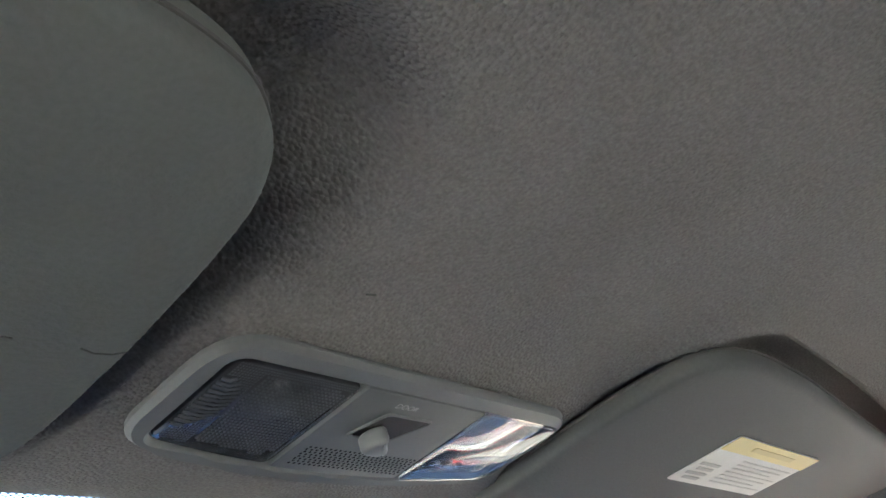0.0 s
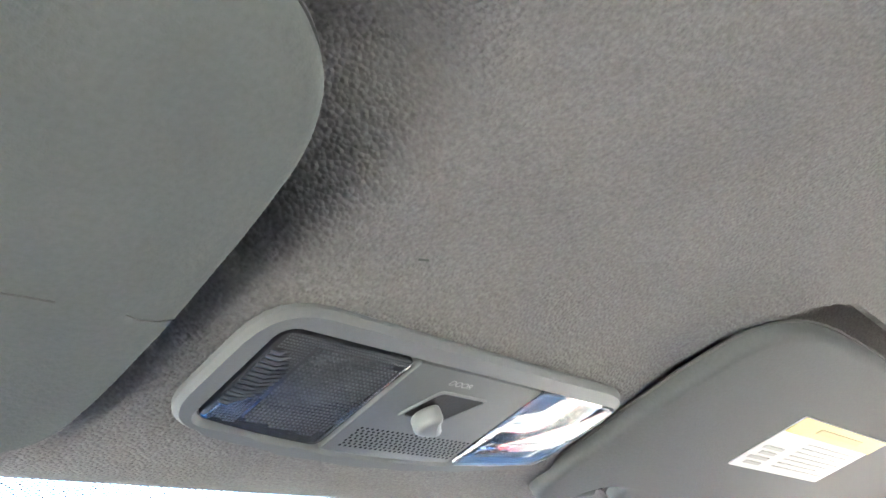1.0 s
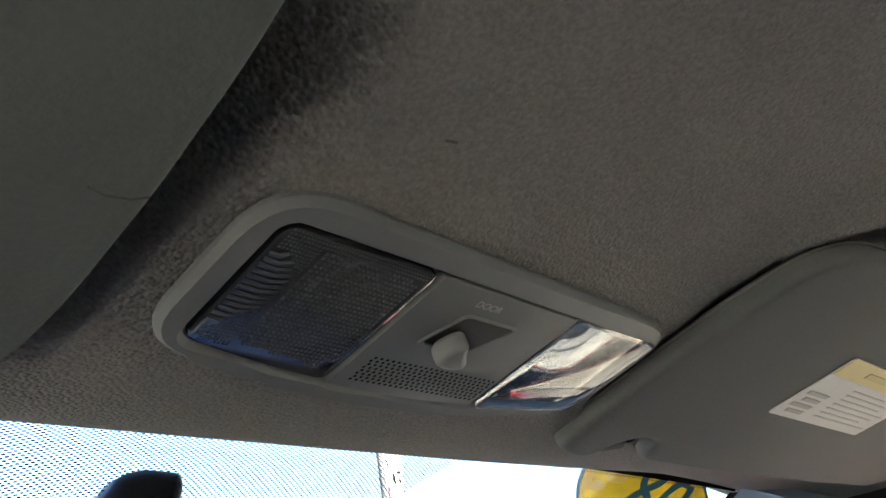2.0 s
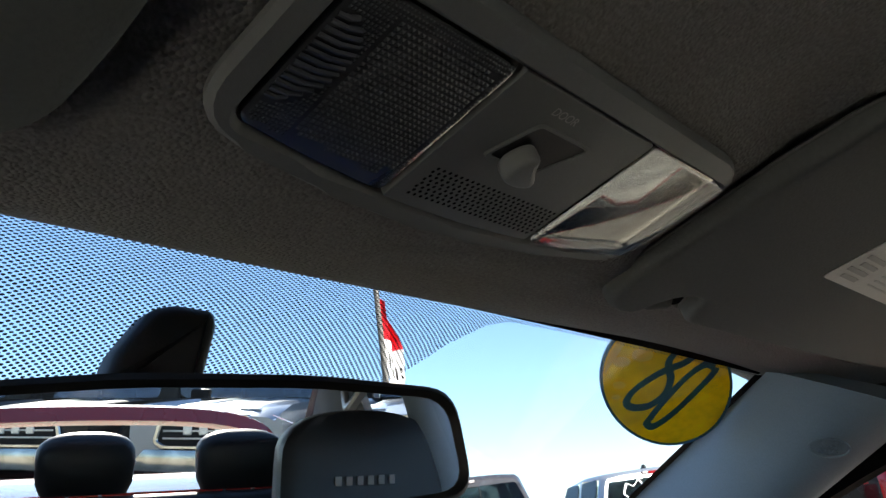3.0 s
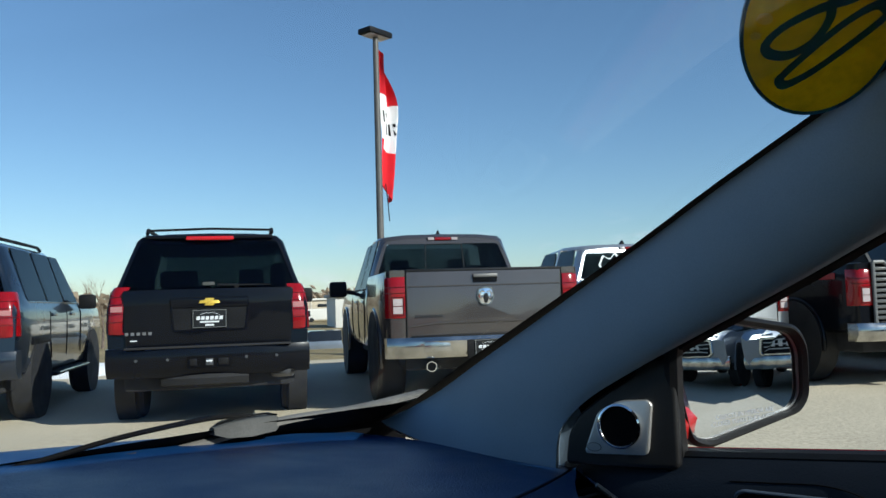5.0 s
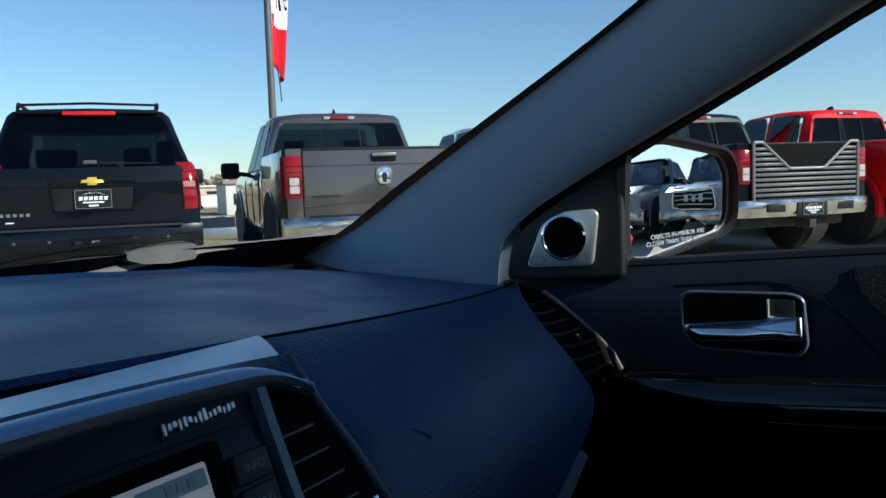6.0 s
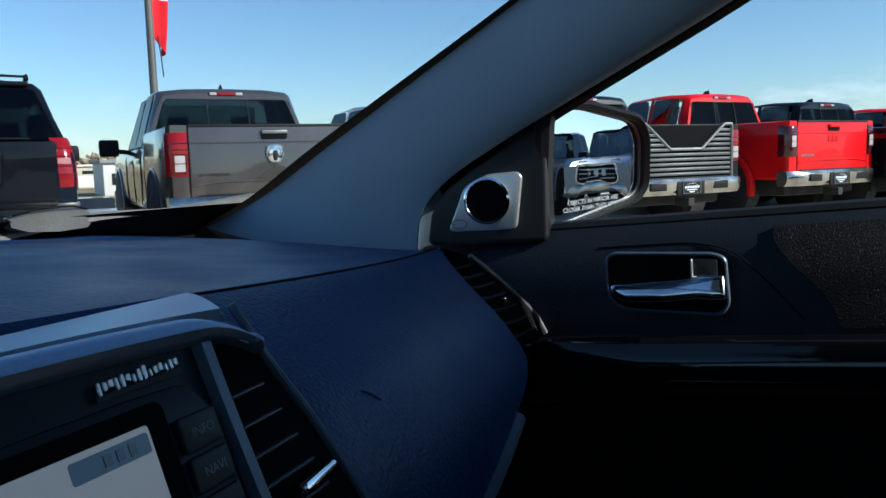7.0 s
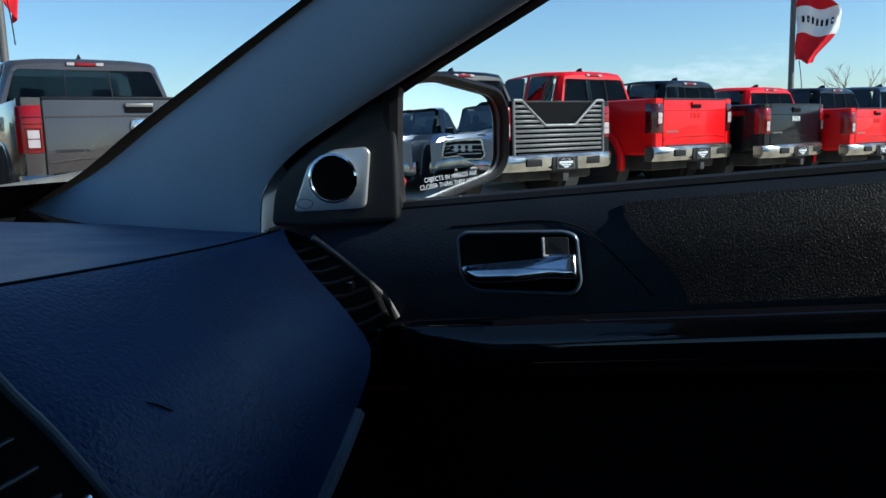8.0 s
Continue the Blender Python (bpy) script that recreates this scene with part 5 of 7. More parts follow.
rows = [[(x * (0.60 + 0.10 * t), -0.985 - 0.60 * t - 0.04 * (1 - x * x), 1.398 - 0.368 * t) for x in [-1 + 0.1 * i for i in range(21)]] for t in [k / 8 for k in range(9)]]
pane = tagged(to_object("window_5", thick(sheet(rows), 0.004), M["glass"]), "curved rear window of the car", "window", "", "structure")
pane.visible_shadow = False
# rear wing
wing = thing("rear_wing", "red painted rear wing above the boot", "car wing", m=pose(0, -2.02, 1.05))
sec = [(0.0, 0.0), (0.05, 0.016), (0.12, 0.018), (0.20, 0.004), (0.12, -0.006), (0.05, -0.006)]
line = along([(-0.66, 0, 0.0), (-0.655, 0, 0.08), (-0.60, 0, 0.14), (-0.4, 0, 0.182), (0, 0, 0.195), (0.4, 0, 0.182), (0.60, 0, 0.14), (0.655, 0, 0.08), (0.66, 0, 0.0)], 40)
rings = []
for i, p in enumerate(line):
    d = (line[min(i + 1, 39)] - line[max(i - 1, 0)]).normalized()
    n = Vector((-d.z, 0, d.x))
    rings.append([p + n * b * 3.0 + Vector((0, -a + 0.1, 0)) for a, b in sec])
part("blade", loft(rings), M["red_paint"], wing)


# ---- seats ----
def bucket_seat(x, label):
    st = thing("bucket_seat", label, "seat", "front seats", m=pose(x, -0.20, 0.27) @ Matrix.Diagonal((1.08, 1, 1.105, 1)))
    secs = []
    for z, w, dpt, lean in ((0.16, 0.23, 0.10, 0.02), (0.30, 0.26, 0.13, -0.03), (0.48, 0.275, 0.13, -0.075), (0.62, 0.255, 0.11, -0.11), (0.70, 0.190, 0.10, -0.13), (0.76, 0.157, 0.095, -0.145), *[(0.84 + 0.09 * q, 0.152 * (1 - q ** 2.6) ** 0.42, 0.09 * (1 - q ** 2.6) ** 0.5, -0.16 - 0.015 * q) for q in (0.0, 0.3, 0.5, 0.68, 0.82, 0.92, 0.98, 0.998)]):
        ringp = []
        for k in range(24):
            a = 2 * math.pi * k / 24
            cx, cy = math.cos(a), math.sin(a)
            px = w * math.copysign(abs(cx) ** 0.55, cx)
            py = 0.5 * dpt * math.copysign(abs(cy) ** 0.7, cy)
            if cy > 0:
                py += 0.03 * (abs(px) / w) ** 3
            ringp.append((px, py + lean, z))
        secs.append(ringp)
    part("backrest", loft(secs), M["leather"], st)
    cush = loft([[(w * math.copysign(abs(math.cos(a)) ** 0.6, math.cos(a)), 0.24 + 0.26 * math.copysign(abs(math.sin(a)) ** 0.5, math.sin(a)) , z) for a in [2 * math.pi * k / 24 for k in range(24)]] for z, w in ((0.0, 0.24), (0.08, 0.26), (0.15, 0.26), (0.18, 0.22))])
    part("cushion", cush, M["leather"], st)
    bars = bmesh.new()
    for k in range(6):
        box(0.012, 0.002, 0.016, (-0.050 + 0.020 * k, -0.103, 0.812), 0.002, 1, bm=bars)
    part("emblem_bars", bars, M["name_metal"], st, "silver maker's mark drawn as bars")
    part("base_rail", box(0.40, 0.50, 0.04, (0, 0.2, -0.02), 0.01), M["black"], st)
    return st


bucket_seat(0.47, "black leather bucket seat with integrated head restraint, passenger side")
bucket_seat(-0.40, "black leather bucket seat with integrated head restraint, driver's side")
bench = thing("rear_bench", "black leather rear bench seat with head restraints", "seat", m=pose(0, -0.87, 0.375))
part("cushion", box(1.22, 0.5, 0.2, (0, 0.12, 0.06), 0.05, 3), M["leather"], bench)
part("backrest", box(1.22, 0.16, 0.60, (0, -0.20, 0.40), 0.05, 3, turn=Matrix.Rotation(radians(14), 4, "X")), M["leather"], bench)
for x in (-0.40, 0.0, 0.40):
    secs = []
    for z, w, d in ((0.70, 0.105, 0.07), (0.73, 0.118, 0.10), *[(0.79 + 0.07 * q, 0.122 * (1 - q ** 3) ** 0.4, 0.11 * (1 - q ** 2.6) ** 0.5) for q in (0.0, 0.35, 0.6, 0.78, 0.9, 0.97, 0.997)]):
        secs.append([(x + w * math.copysign(abs(math.cos(a)) ** 0.5, math.cos(a)), -0.30 + 0.5 * d * math.copysign(abs(math.sin(a)) ** 0.6, math.sin(a)), z) for a in [2 * math.pi * k / 20 for k in range(20)]])
    hr = part("head_restraint", loft(secs), M["leather"], bench)
    for dx in (-0.04, 0.04):
        part("post", tube([(x + dx, -0.29, 0.60), (x + dx, -0.30, 0.72)], 0.006, 8), M["chrome"], hr)
# belt guide on the rear pillar and pads at the rear edge of the roof
bg = thing("belt_guide", "black belt guide with a silver surround on the rear pillar", "belt guide", m=Matrix.Translation((0.570, -0.64, 1.350)) @ Matrix.Scale(1.25, 4) @ Matrix.Rotation(radians(-62), 4, "Y") @ Matrix.Rotation(radians(28), 4, "Z"))
part("surround", ring(rounded(-0.045, -0.055, 0.045, 0.055, 0.018), rounded(-0.030, -0.038, 0.030, 0.038, 0.014), 0.016, -0.004, 0.005), M["silver"], bg)
part("insert", prism(rounded(-0.033, -0.041, 0.033, 0.041, 0.014), 0.008, 0.003, 2, -0.004), M["black"], bg)
for x in (-0.17, 0.13):
    tagged(to_object("roof_pad", box(0.13, 0.06, 0.026, (x, -0.92, roof_z(x, -0.92) - 0.010), 0.008), M["grey_plastic"]), "pale grey plastic pad at the rear edge of the headliner", "pad", "roof pads")

# ---- wipers ----
wiper = thing("wiper", "black windscreen wiper with plastic cover resting on the cowl", "wiper", m=pose(0.478, 1.545, 1.030))
arm_l = along([(0.01, 0.0, 0.014), (-0.05, -0.004, 0.020), (-0.16, 0.0, 0.014), (-0.26, 0.012, 0.000), (-0.42, 0.03, -0.012), (-0.7, 0.05, -0.02)], 28)
part("arm", tube(arm_l, [0.0034 - 0.00004 * k for k in range(28)], 8), M["deep"], wiper)
part("blade", tube(along([(-0.14, 0.006, -0.008), (-0.4, 0.03, -0.018), (-0.8, 0.05, -0.026)], 16), 0.0028, 6), M["rubber"], wiper)
part("cover_line", tube([(-0.044, -0.004, 0.012), (-0.02, -0.011, 0.0165), (0.02, -0.012, 0.0170), (0.044, -0.006, 0.012)], 0.0012, 5), M["deep"], wiper)
cover = loft([[(0.046 * t, dy * w + 0.002, dz * w + 0.004) for dy, dz in ((-0.016, -0.012), (-0.014, 0.008), (0, 0.013), (0.014, 0.008), (0.016, -0.012))] for t, w in ((-1, 0.35), (-0.7, 0.8), (0, 1.0), (0.8, 0.9), (1, 0.6))])
part("cover", cover, M["wiper_grey"], wiper, "dark grey plastic wiper cover")
# outer edge of the cowl along the foot of the glass, its sunlight painted as grey
ledge = along([(-0.70, 1.61, 0.980), (-0.3, 1.645, 0.980), (0.10, 1.632, 0.986), (0.374, 1.572, 1.012), (0.530, 1.538, 1.032), (0.668, 1.540, 1.031), (0.790, 1.516, 1.042)], 40)
tagged(to_object("trim_cowl_edge", loft([[p + Vector((0, a, b)) for a, b in ((-0.004, -0.003), (-0.004, 0.002), (0.0, 0.004), (0.014, 0.004), (0.014, -0.003))] for p in ledge]), M["sunlit_edge"]), "black plastic cowl edge with sunlight painted in as grey, at the foot of the windscreen", "trim", "", "structure")


# ---- the lot outside ----
HEAD = 37.0                                   # heading of the parked row, degrees clockwise from +Y
ROW = Matrix.Rotation(radians(-HEAD), 4, "Z")


def ground_z(x, y):
    """The land falls away to the road beyond the lot."""
    along_row = (ROW.inverted() @ Vector((x, y, 0))).y
    return -1.5 * smoothstep(21.5, 31.0, along_row)


steps = [-3000, -300, -60, 0, 18, 21] + [21.5 + 0.95 * k for k in range(11)] + [33, 60, 300, 3000]
bm = sheet([[(lambda p: (p.x, p.y, ground_z(p.x, p.y)))(ROW @ Vector((x, y, 0))) for x in (-3000, -300, -60, 0, 60, 300, 3000)] for y in steps])
for f in bm.faces:
    f.normal_flip()
bm.normal_update()
structure("ground", bm, M["grass"], "dry winter grassland that falls away to a road", "ground")
bm = bmesh.new()
vs = [bm.verts.new(ROW @ Vector((x, y, 0.006))) for x, y in ((-70, -40), (70, -40), (70, 17.5), (-70, 17.5))]
bm.faces.new(vs)
structure("pavement", bm, M["asphalt"], "sun-bleached asphalt of the parking lot", "pavement")
bm = bmesh.new()
vs = [bm.verts.new(ROW @ Vector((x, y, -1.492))) for x, y in ((-200, 34), (200, 34), (200, 42), (-200, 42))]
bm.faces.new(vs)
structure("road", bm, M["asphalt"], "grey road below the parking lot", "road")


def wheel(parent, x, y, r, w, s, rim_mat, drop=0.0):
    wh = part("wheel", spun([(r * 0.60, -w / 2), (r * 0.93, -w / 2), (r, -w / 2 + 0.035), (r, w / 2 - 0.035), (r * 0.93, w / 2), (r * 0.60, w / 2)], 36, "x"), M["rubber"], parent, "black tyre on an alloy rim", m=pose(x, y, r - drop))
    rim = spun([(r * 0.62, s * w * 0.10), (r * 0.62, s * w * 0.46), (r * 0.56, s * w * 0.47), (r * 0.52, s * w * 0.20), (0.02, s * w * 0.22)], 36, "x")
    part("rim", rim, M["alloy_black"] if rim_mat is M["alloy_black"] else M["under"], wh)
    sp = bmesh.new()
    for k in range(6):
        a = 2 * math.pi * k / 6
        own = box(0.022, r * 0.17, r * 0.50, (s * w * 0.36, 0, r * 0.31), 0.008, 1)
        bmesh.ops.transform(own, matrix=Matrix.Rotation(a, 4, "X"), verts=own.verts)
        join(sp, own)
    join(sp, spun([(r * 0.15, s * w * 0.30), (r * 0.15, s * w * 0.44), (r * 0.05, s * w * 0.46), (0.01, s * w * 0.46)], 18, "x"))
    part("spokes", sp, rim_mat, wh, "alloy spokes")
    return wh


def pane_on(parent, name, corners, material, proud=0.006, label="", r=0.05):
    """A thick pane with round corners, laid on four corners given in order."""
    a, b, c, d = [Vector(p) for p in corners]
    ux = (b - a).normalized()
    n = ux.cross(d - a).normalized()
    uy = n.cross(ux)
    pts = [((p - a).dot(ux), (p - a).dot(uy)) for p in (a, b, c, d)]
    m = Matrix.Translation(a - n * 0.01) @ Matrix((ux, uy, n)).transposed().to_4x4()
    return part(name, prism(smooth_outline(pts, r, 4), 0.01 + proud, 0.003, 1, 0), material, parent, label, m=m)


def cabin_shell(rings, first, last, posts, sill, half):
    """A car's upper body from its rings, open where the glass sits: the side strips from ring first to
    ring last but for the posts, the windscreen after ring last, and the rear window above the sill."""
    bm = bmesh.new()
    n = len(rings[0])
    h = n // 2 + 1
    vs = [[bm.verts.new(p) for p in r] for r in rings]
    for k in range(len(rings) - 1):
        for i in range(n):
            j = (i + 1) % n
            strip = i in (3, n - 4)
            roof = i in (0, 1, 2, n - 1, n - 2, n - 3)
            if (strip and first <= k <= last) or (roof and k == last):
                continue
            bm.faces.new((vs[k][i], vs[k][j], vs[k + 1][j], vs[k + 1][i]))
    bm.faces.new(vs[-1])
    tail = vs[0]
    top, low = Vector(rings[0][3]), Vector(rings[0][4])
    t = (top.z - sill) / (top.z - low.z)
    edge = top.lerp(low, t)
    bm.faces.new(tail[0:4] + tail[n - 3:])
    corner = [bm.verts.new((s * edge.x, edge.y, edge.z)) for s in (1, -1)]
    bm.faces.new(tail[4:n - 3] + [corner[1], corner[0]])
    for s, c, a in ((1, corner[0], tail[3]), (-1, corner[1], tail[n - 3])):
        inner = [bm.verts.new((s * half[0], edge.y, edge.z)), bm.verts.new((s * half[1], top.y, top.z))]
        bm.faces.new((c, inner[0], inner[1], a))

    def on_strip(y, q):
        for k in range(len(rings) - 1):
            a, b = rings[k][q], rings[k + 1][q]
            if y <= b[1] or k == len(rings) - 2:
                return Vector(a).lerp(Vector(b), (y - a[1]) / (b[1] - a[1]))

    for y0, y1 in posts:
        for s in (1, -1):
            quad = [on_strip(y0, 3), on_strip(y1, 3), on_strip(y1, 4), on_strip(y0, 4)]
            bm.faces.new([bm.verts.new((s * p.x, p.y, p.z)) for p in quad])
    bmesh.ops.recalc_face_normals(bm, faces=bm.faces)
    return bm


def cabin_seat(parent, x, y, z, wide):
    """A dark seat of a parked car: backrest with a head restraint on posts."""
    st = part("seat", box(wide, 0.16, 0.60, (x, y, z), 0.06, 3, turn=None), M["leather"], parent)
    for dx in ((-0.0,) if wide < 0.7 else (-0.42, 0.42)):
        part("head_restraint", box(0.27, 0.11, 0.19, (x + dx, y - 0.03, z + 0.40), 0.045, 3), M["leather"], st)


def dealer_plate(parent, x, y, z, w, h):
    """A black dealer's plate: pale outline, a row of bold bars, and two thin rows beneath."""
    pl = part("dealer_plate", box(w, 0.012, h, (x, y, z), 0.004, 1), M["plate"], parent, "black dealer plate with white bars")
    y -= 0.0075
    part("plate_edge", ring(rounded(-w * 0.49, -h * 0.485, w * 0.49, h * 0.485, 0.006), rounded(-w * 0.475, -h * 0.46, w * 0.475, h * 0.46, 0.004), 0.002, 0, 0), M["grey_plastic"], pl, smooth=False, m=Matrix.Translation((x, y + 0.001, z)) @ Matrix.Rotation(radians(90), 4, "X"))
    part("plate_peak", tube([(x - 0.28 * w, y, z + 0.22 * h), (x - 0.10 * w, y, z + 0.34 * h), (x - 0.02 * w, y, z + 0.28 * h), (x + 0.08 * w, y, z + 0.38 * h), (x + 0.30 * w, y, z + 0.20 * h)], 0.0022, 4), M["white_ink"], pl)
    for k in range(6):
        part("bold_bar", prism([(-0.055 * w, -0.095 * h), (0.045 * w, -0.095 * h), (0.060 * w, 0.095 * h), (-0.040 * w, 0.095 * h)], 0.002, 0, 1, 0, turn=Matrix.Translation((x + (-0.335 + 0.134 * k) * w, y, z + 0.04 * h)) @ Matrix.Rotation(radians(90), 4, "X")), M["white_ink"], pl, smooth=False)
    part("thin_bar", box(0.56 * w, 0.002, 0.085 * h, (x, y, z - 0.17 * h)), M["white_ink"], pl, smooth=False)
    part("thin_bar", box(0.26 * w, 0.002, 0.10 * h, (x, y, z - 0.34 * h)), M["white_ink"], pl, smooth=False)
    return pl


SUV_LIFT = 0.085


def suv(m, colour, label, rim_mat):
    """A large sport utility; its tail at the origin, nose along +Y."""
    v = thing("sport_utility", label, "car", "parked cars", m=m @ Matrix.Translation((0, 0, SUV_LIFT)))
    rings = []
    for y, lean, zb, zs, zr, ws, wr in ((0.06, 0.30, 0.52, 1.16, 1.83, 0.985, 0.70), (0.16, 0.22, 0.50, 1.16, 1.875, 0.995, 0.735), (0.62, 0.02, 0.45, 1.16, 1.90, 1.0, 0.75), (2.4, 0.0, 0.42, 1.14, 1.90, 1.0, 0.75),
                                        (2.9, 0.0, 0.42, 1.13, 1.84, 1.0, 0.73), (3.65, 0.0, 0.42, 1.12, 1.22, 0.99, 0.80), (4.7, 0.0, 0.42, 1.05, 1.12, 0.97, 0.84), (5.05, 0.0, 0.45, 0.95, 1.02, 0.93, 0.80)):
        half = []
        for x, z in ((0.0, zr + 0.02), (wr * 0.6, zr + 0.012), (wr * 0.93, zr - 0.015), (wr, zr - 0.06), (wr + (ws - wr) * 0.80, zs + 0.10), (ws - 0.012, zs + 0.01), (ws, zs - 0.05), (ws, 0.85), (ws - 0.01, zb + 0.14), (ws - 0.05, zb)):
            half.append((x, y + lean * max(0, (z - 1.12)) / 0.75, z))
        rings.append(half + [(-x, yy_, z) for x, yy_, z in reversed(half[1:])])
    part("body", cabin_shell(rings, 2, 4, ((1.42, 1.50), (2.28, 2.36)), 1.30, (0.87, 0.69)), colour, v)
    for x in (-0.40, 0.40):
        cabin_seat(v, x, 2.45, 1.10, 0.5)
    cabin_seat(v, 0, 1.55, 1.05, 1.3)
    cabin_seat(v, 0, 0.80, 1.02, 1.5)
    part("roof_lining", box(1.30, 2.1, 0.05, (0, 1.55, 1.80), 0.02), M["leather"], v)
    for s in (-1, 1):
        part("cargo_trim", box(0.16, 0.50, 0.34, (s * 0.70, 0.66, 1.40), 0.05, 2), M["leather"], v)
    part("dash_board", box(1.6, 0.4, 0.25, (0, 3.2, 1.10), 0.06), M["out_black"], v)
    pane_on(v, "windscreen", ((0.80, 3.62, 1.25), (-0.80, 3.62, 1.25), (-0.70, 2.95, 1.84), (0.70, 2.95, 1.84)), M["glass_car"], 0.004, "clear windscreen", 0.05)
    part("underbody", box(1.7, 4.6, 0.3, (0, 2.5, 0.42), 0.05), M["under"], v)

    def tail_y(z):
        return 0.06 + 0.30 * max(0, z - 1.12) / 0.75
    pane_on(v, "rear_window", ((-0.868, tail_y(1.305), 1.305), (0.868, tail_y(1.305), 1.305), (0.695, tail_y(1.80), 1.80), (-0.695, tail_y(1.80), 1.80)), M["glass_black"], 0.008, "dark tinted rear window", 0.05)
    part("tailgate", prism(smooth_outline([(-0.80, -0.30), (0.80, -0.30), (0.83, 0.20), (0.845, 0.42), (-0.845, 0.42), (-0.83, 0.20)], 0.05), 0.012, 0.005, 2, 0, turn=Matrix.Translation((0, 0.062, 0.88)) @ Matrix.Rotation(radians(90), 4, "X")), colour, v)
    rec = part("plate_recess", prism(smooth_outline([(-0.345, -0.115), (0.345, -0.115), (0.375, 0.115), (-0.375, 0.115)], 0.025), 0.004, 0.002, 1, 0, turn=Matrix.Translation((0, 0.048, 1.000)) @ Matrix.Rotation(radians(90), 4, "X")), M["out_black"], v)
    part("recess_rim", ring(smooth_outline([(-0.365, -0.135), (0.365, -0.135), (0.395, 0.215), (-0.395, 0.215)], 0.03), smooth_outline([(-0.345, -0.113), (0.345, -0.113), (0.375, 0.195), (-0.375, 0.195)], 0.025), 0.012, 0, 0.004), colour, v, m=Matrix.Translation((0, 0.052, 1.000)) @ Matrix.Rotation(radians(90), 4, "X"))
    part("gate_bar", prism(smooth_outline([(-0.378, -0.050), (0.378, -0.050), (0.385, 0.046), (-0.385, 0.046)], 0.02), 0.024, 0.009, 3, 0, turn=Matrix.Translation((0, 0.052, 1.160)) @ Matrix.Rotation(radians(90), 4, "X")), colour, v)
    dealer_plate(rec, 0, 0.030, 0.993, 0.335, 0.185)
    em = smooth_outline([(-0.105, -0.015), (-0.038, -0.015), (-0.048, -0.038), (0.038, -0.038), (0.050, -0.015), (0.105, -0.015), (0.090, 0.015), (0.038, 0.015), (0.048, 0.038), (-0.038, 0.038), (-0.050, 0.015), (-0.090, 0.015)], 0.003, 2)
    part("emblem", prism(em, 0.012, 0.004, 2, 0, turn=Matrix.Translation((0, 0.027, 1.165)) @ Matrix.Rotation(radians(90), 4, "X")), M["gold"], v, "gold cross-shaped emblem")
    for k in range(5):
        part("name_bar", box(0.034, 0.004, 0.030, (-0.80 + 0.0555 * k, 0.046, 0.862), 0.003, 1), M["name_metal"], v)
    part("lower_badge", box(0.085, 0.004, 0.040, (-0.735, 0.046, 0.788), 0.002, 1), M["plate"], v)
    part("badge_line", box(0.070, 0.004, 0.012, (-0.735, 0.0435, 0.792), 0.001, 1), M["white_ink"], v)
    part("rear_wiper", tube([(0.08, 0.105, 1.335), (0.3, 0.098, 1.332), (0.62, 0.104, 1.328)], [0.016, 0.010, 0.006], 8), M["out_black"], v)
    part("wiper_pivot", spun([(0.024, -0.02), (0.024, 0.02), (0.014, 0.028), (0.001, 0.030)], 12, "y"), M["out_black"], v, m=pose(0.27, 0.085, 1.318))
    part("window_latch", box(0.12, 0.02, 0.035, (-0.01, 0.105, 1.352), 0.008), M["wiper_grey"], v)
    for s in (-1, 1):
        plan = ((0.838, 0.040), (0.90, 0.036), (0.95, 0.046), (0.985, 0.075), (1.004, 0.125), (1.006, 0.20))
        rows_ = [[(s * (x - dx), y + dy, z) for x, y in plan] for z, dx, dy in ((0.858, 0.010, 0.012), (0.868, 0.0, 0.004), (0.95, 0.0, 0.0), (1.10, 0.008, 0.002), (1.22, 0.026, 0.030), (1.30, 0.046, 0.066), (1.335, 0.064, 0.086))]
        lamp = sheet(rows_)
        lp = part("tail_lamp", thick_from(lamp, 0.03, (s * 1.2, -3, 1.1)), M["tail"], v, "tall dark red tail lamp")
        part("reverse_lens", sheet([[(s * (x - 0.001), y - 0.005, z) for x, y in plan[:3]] for z in (1.085, 1.10, 1.125, 1.14)]), M["tail_pink"], lp)
        for z, dy in ((0.985, 0.0), (1.065, 0.0), (1.16, 0.012), (1.235, 0.036)):
            part("lens_rib", tube([(s * (x + 0.001 - 0.19 * max(0.0, z - 1.08)), y + dy - 0.002, z) for x, y in plan[:5]], 0.0045, 6), M["tail_dark"], lp)
        # side glass
        for y0, y1, q in ((0.62, 1.42, 0.05), (1.50, 2.28, 0.02), (2.36, 3.12, 0.0)):
            z0, z1 = 1.24, 1.84
            top1 = y1 - (0.34 if y1 > 3 else 0.0)
            xs0, xs1 = 0.958, 0.758
            cor = [(s * xs0, y0, z0), (s * xs0, y1, z0), (s * xs1, top1, z1), (s * xs1, y0 + q, z1)]
            if s < 0:
                cor = [cor[1], cor[0], cor[3], cor[2]]
            pane_on(v, "side_window", cor, M["glass_side"], 0.006, "", 0.05)
        part("roof_rail", tube([(s * 0.64, 0.42, 1.90), (s * 0.64, 0.50, 1.945), (s * 0.64, 2.3, 1.955), (s * 0.64, 2.45, 1.92)], 0.020, 8), M["out_black"], v)
        mir = part("door_mirror", box(0.22, 0.12, 0.20, (s * 1.13, 2.95, 1.24), 0.04), M["out_black"], v)
        part("arch", box(0.05, 0.86, 0.10, (s * 0.985, 1.05, 0.80), 0.03), M["out_black"], v)
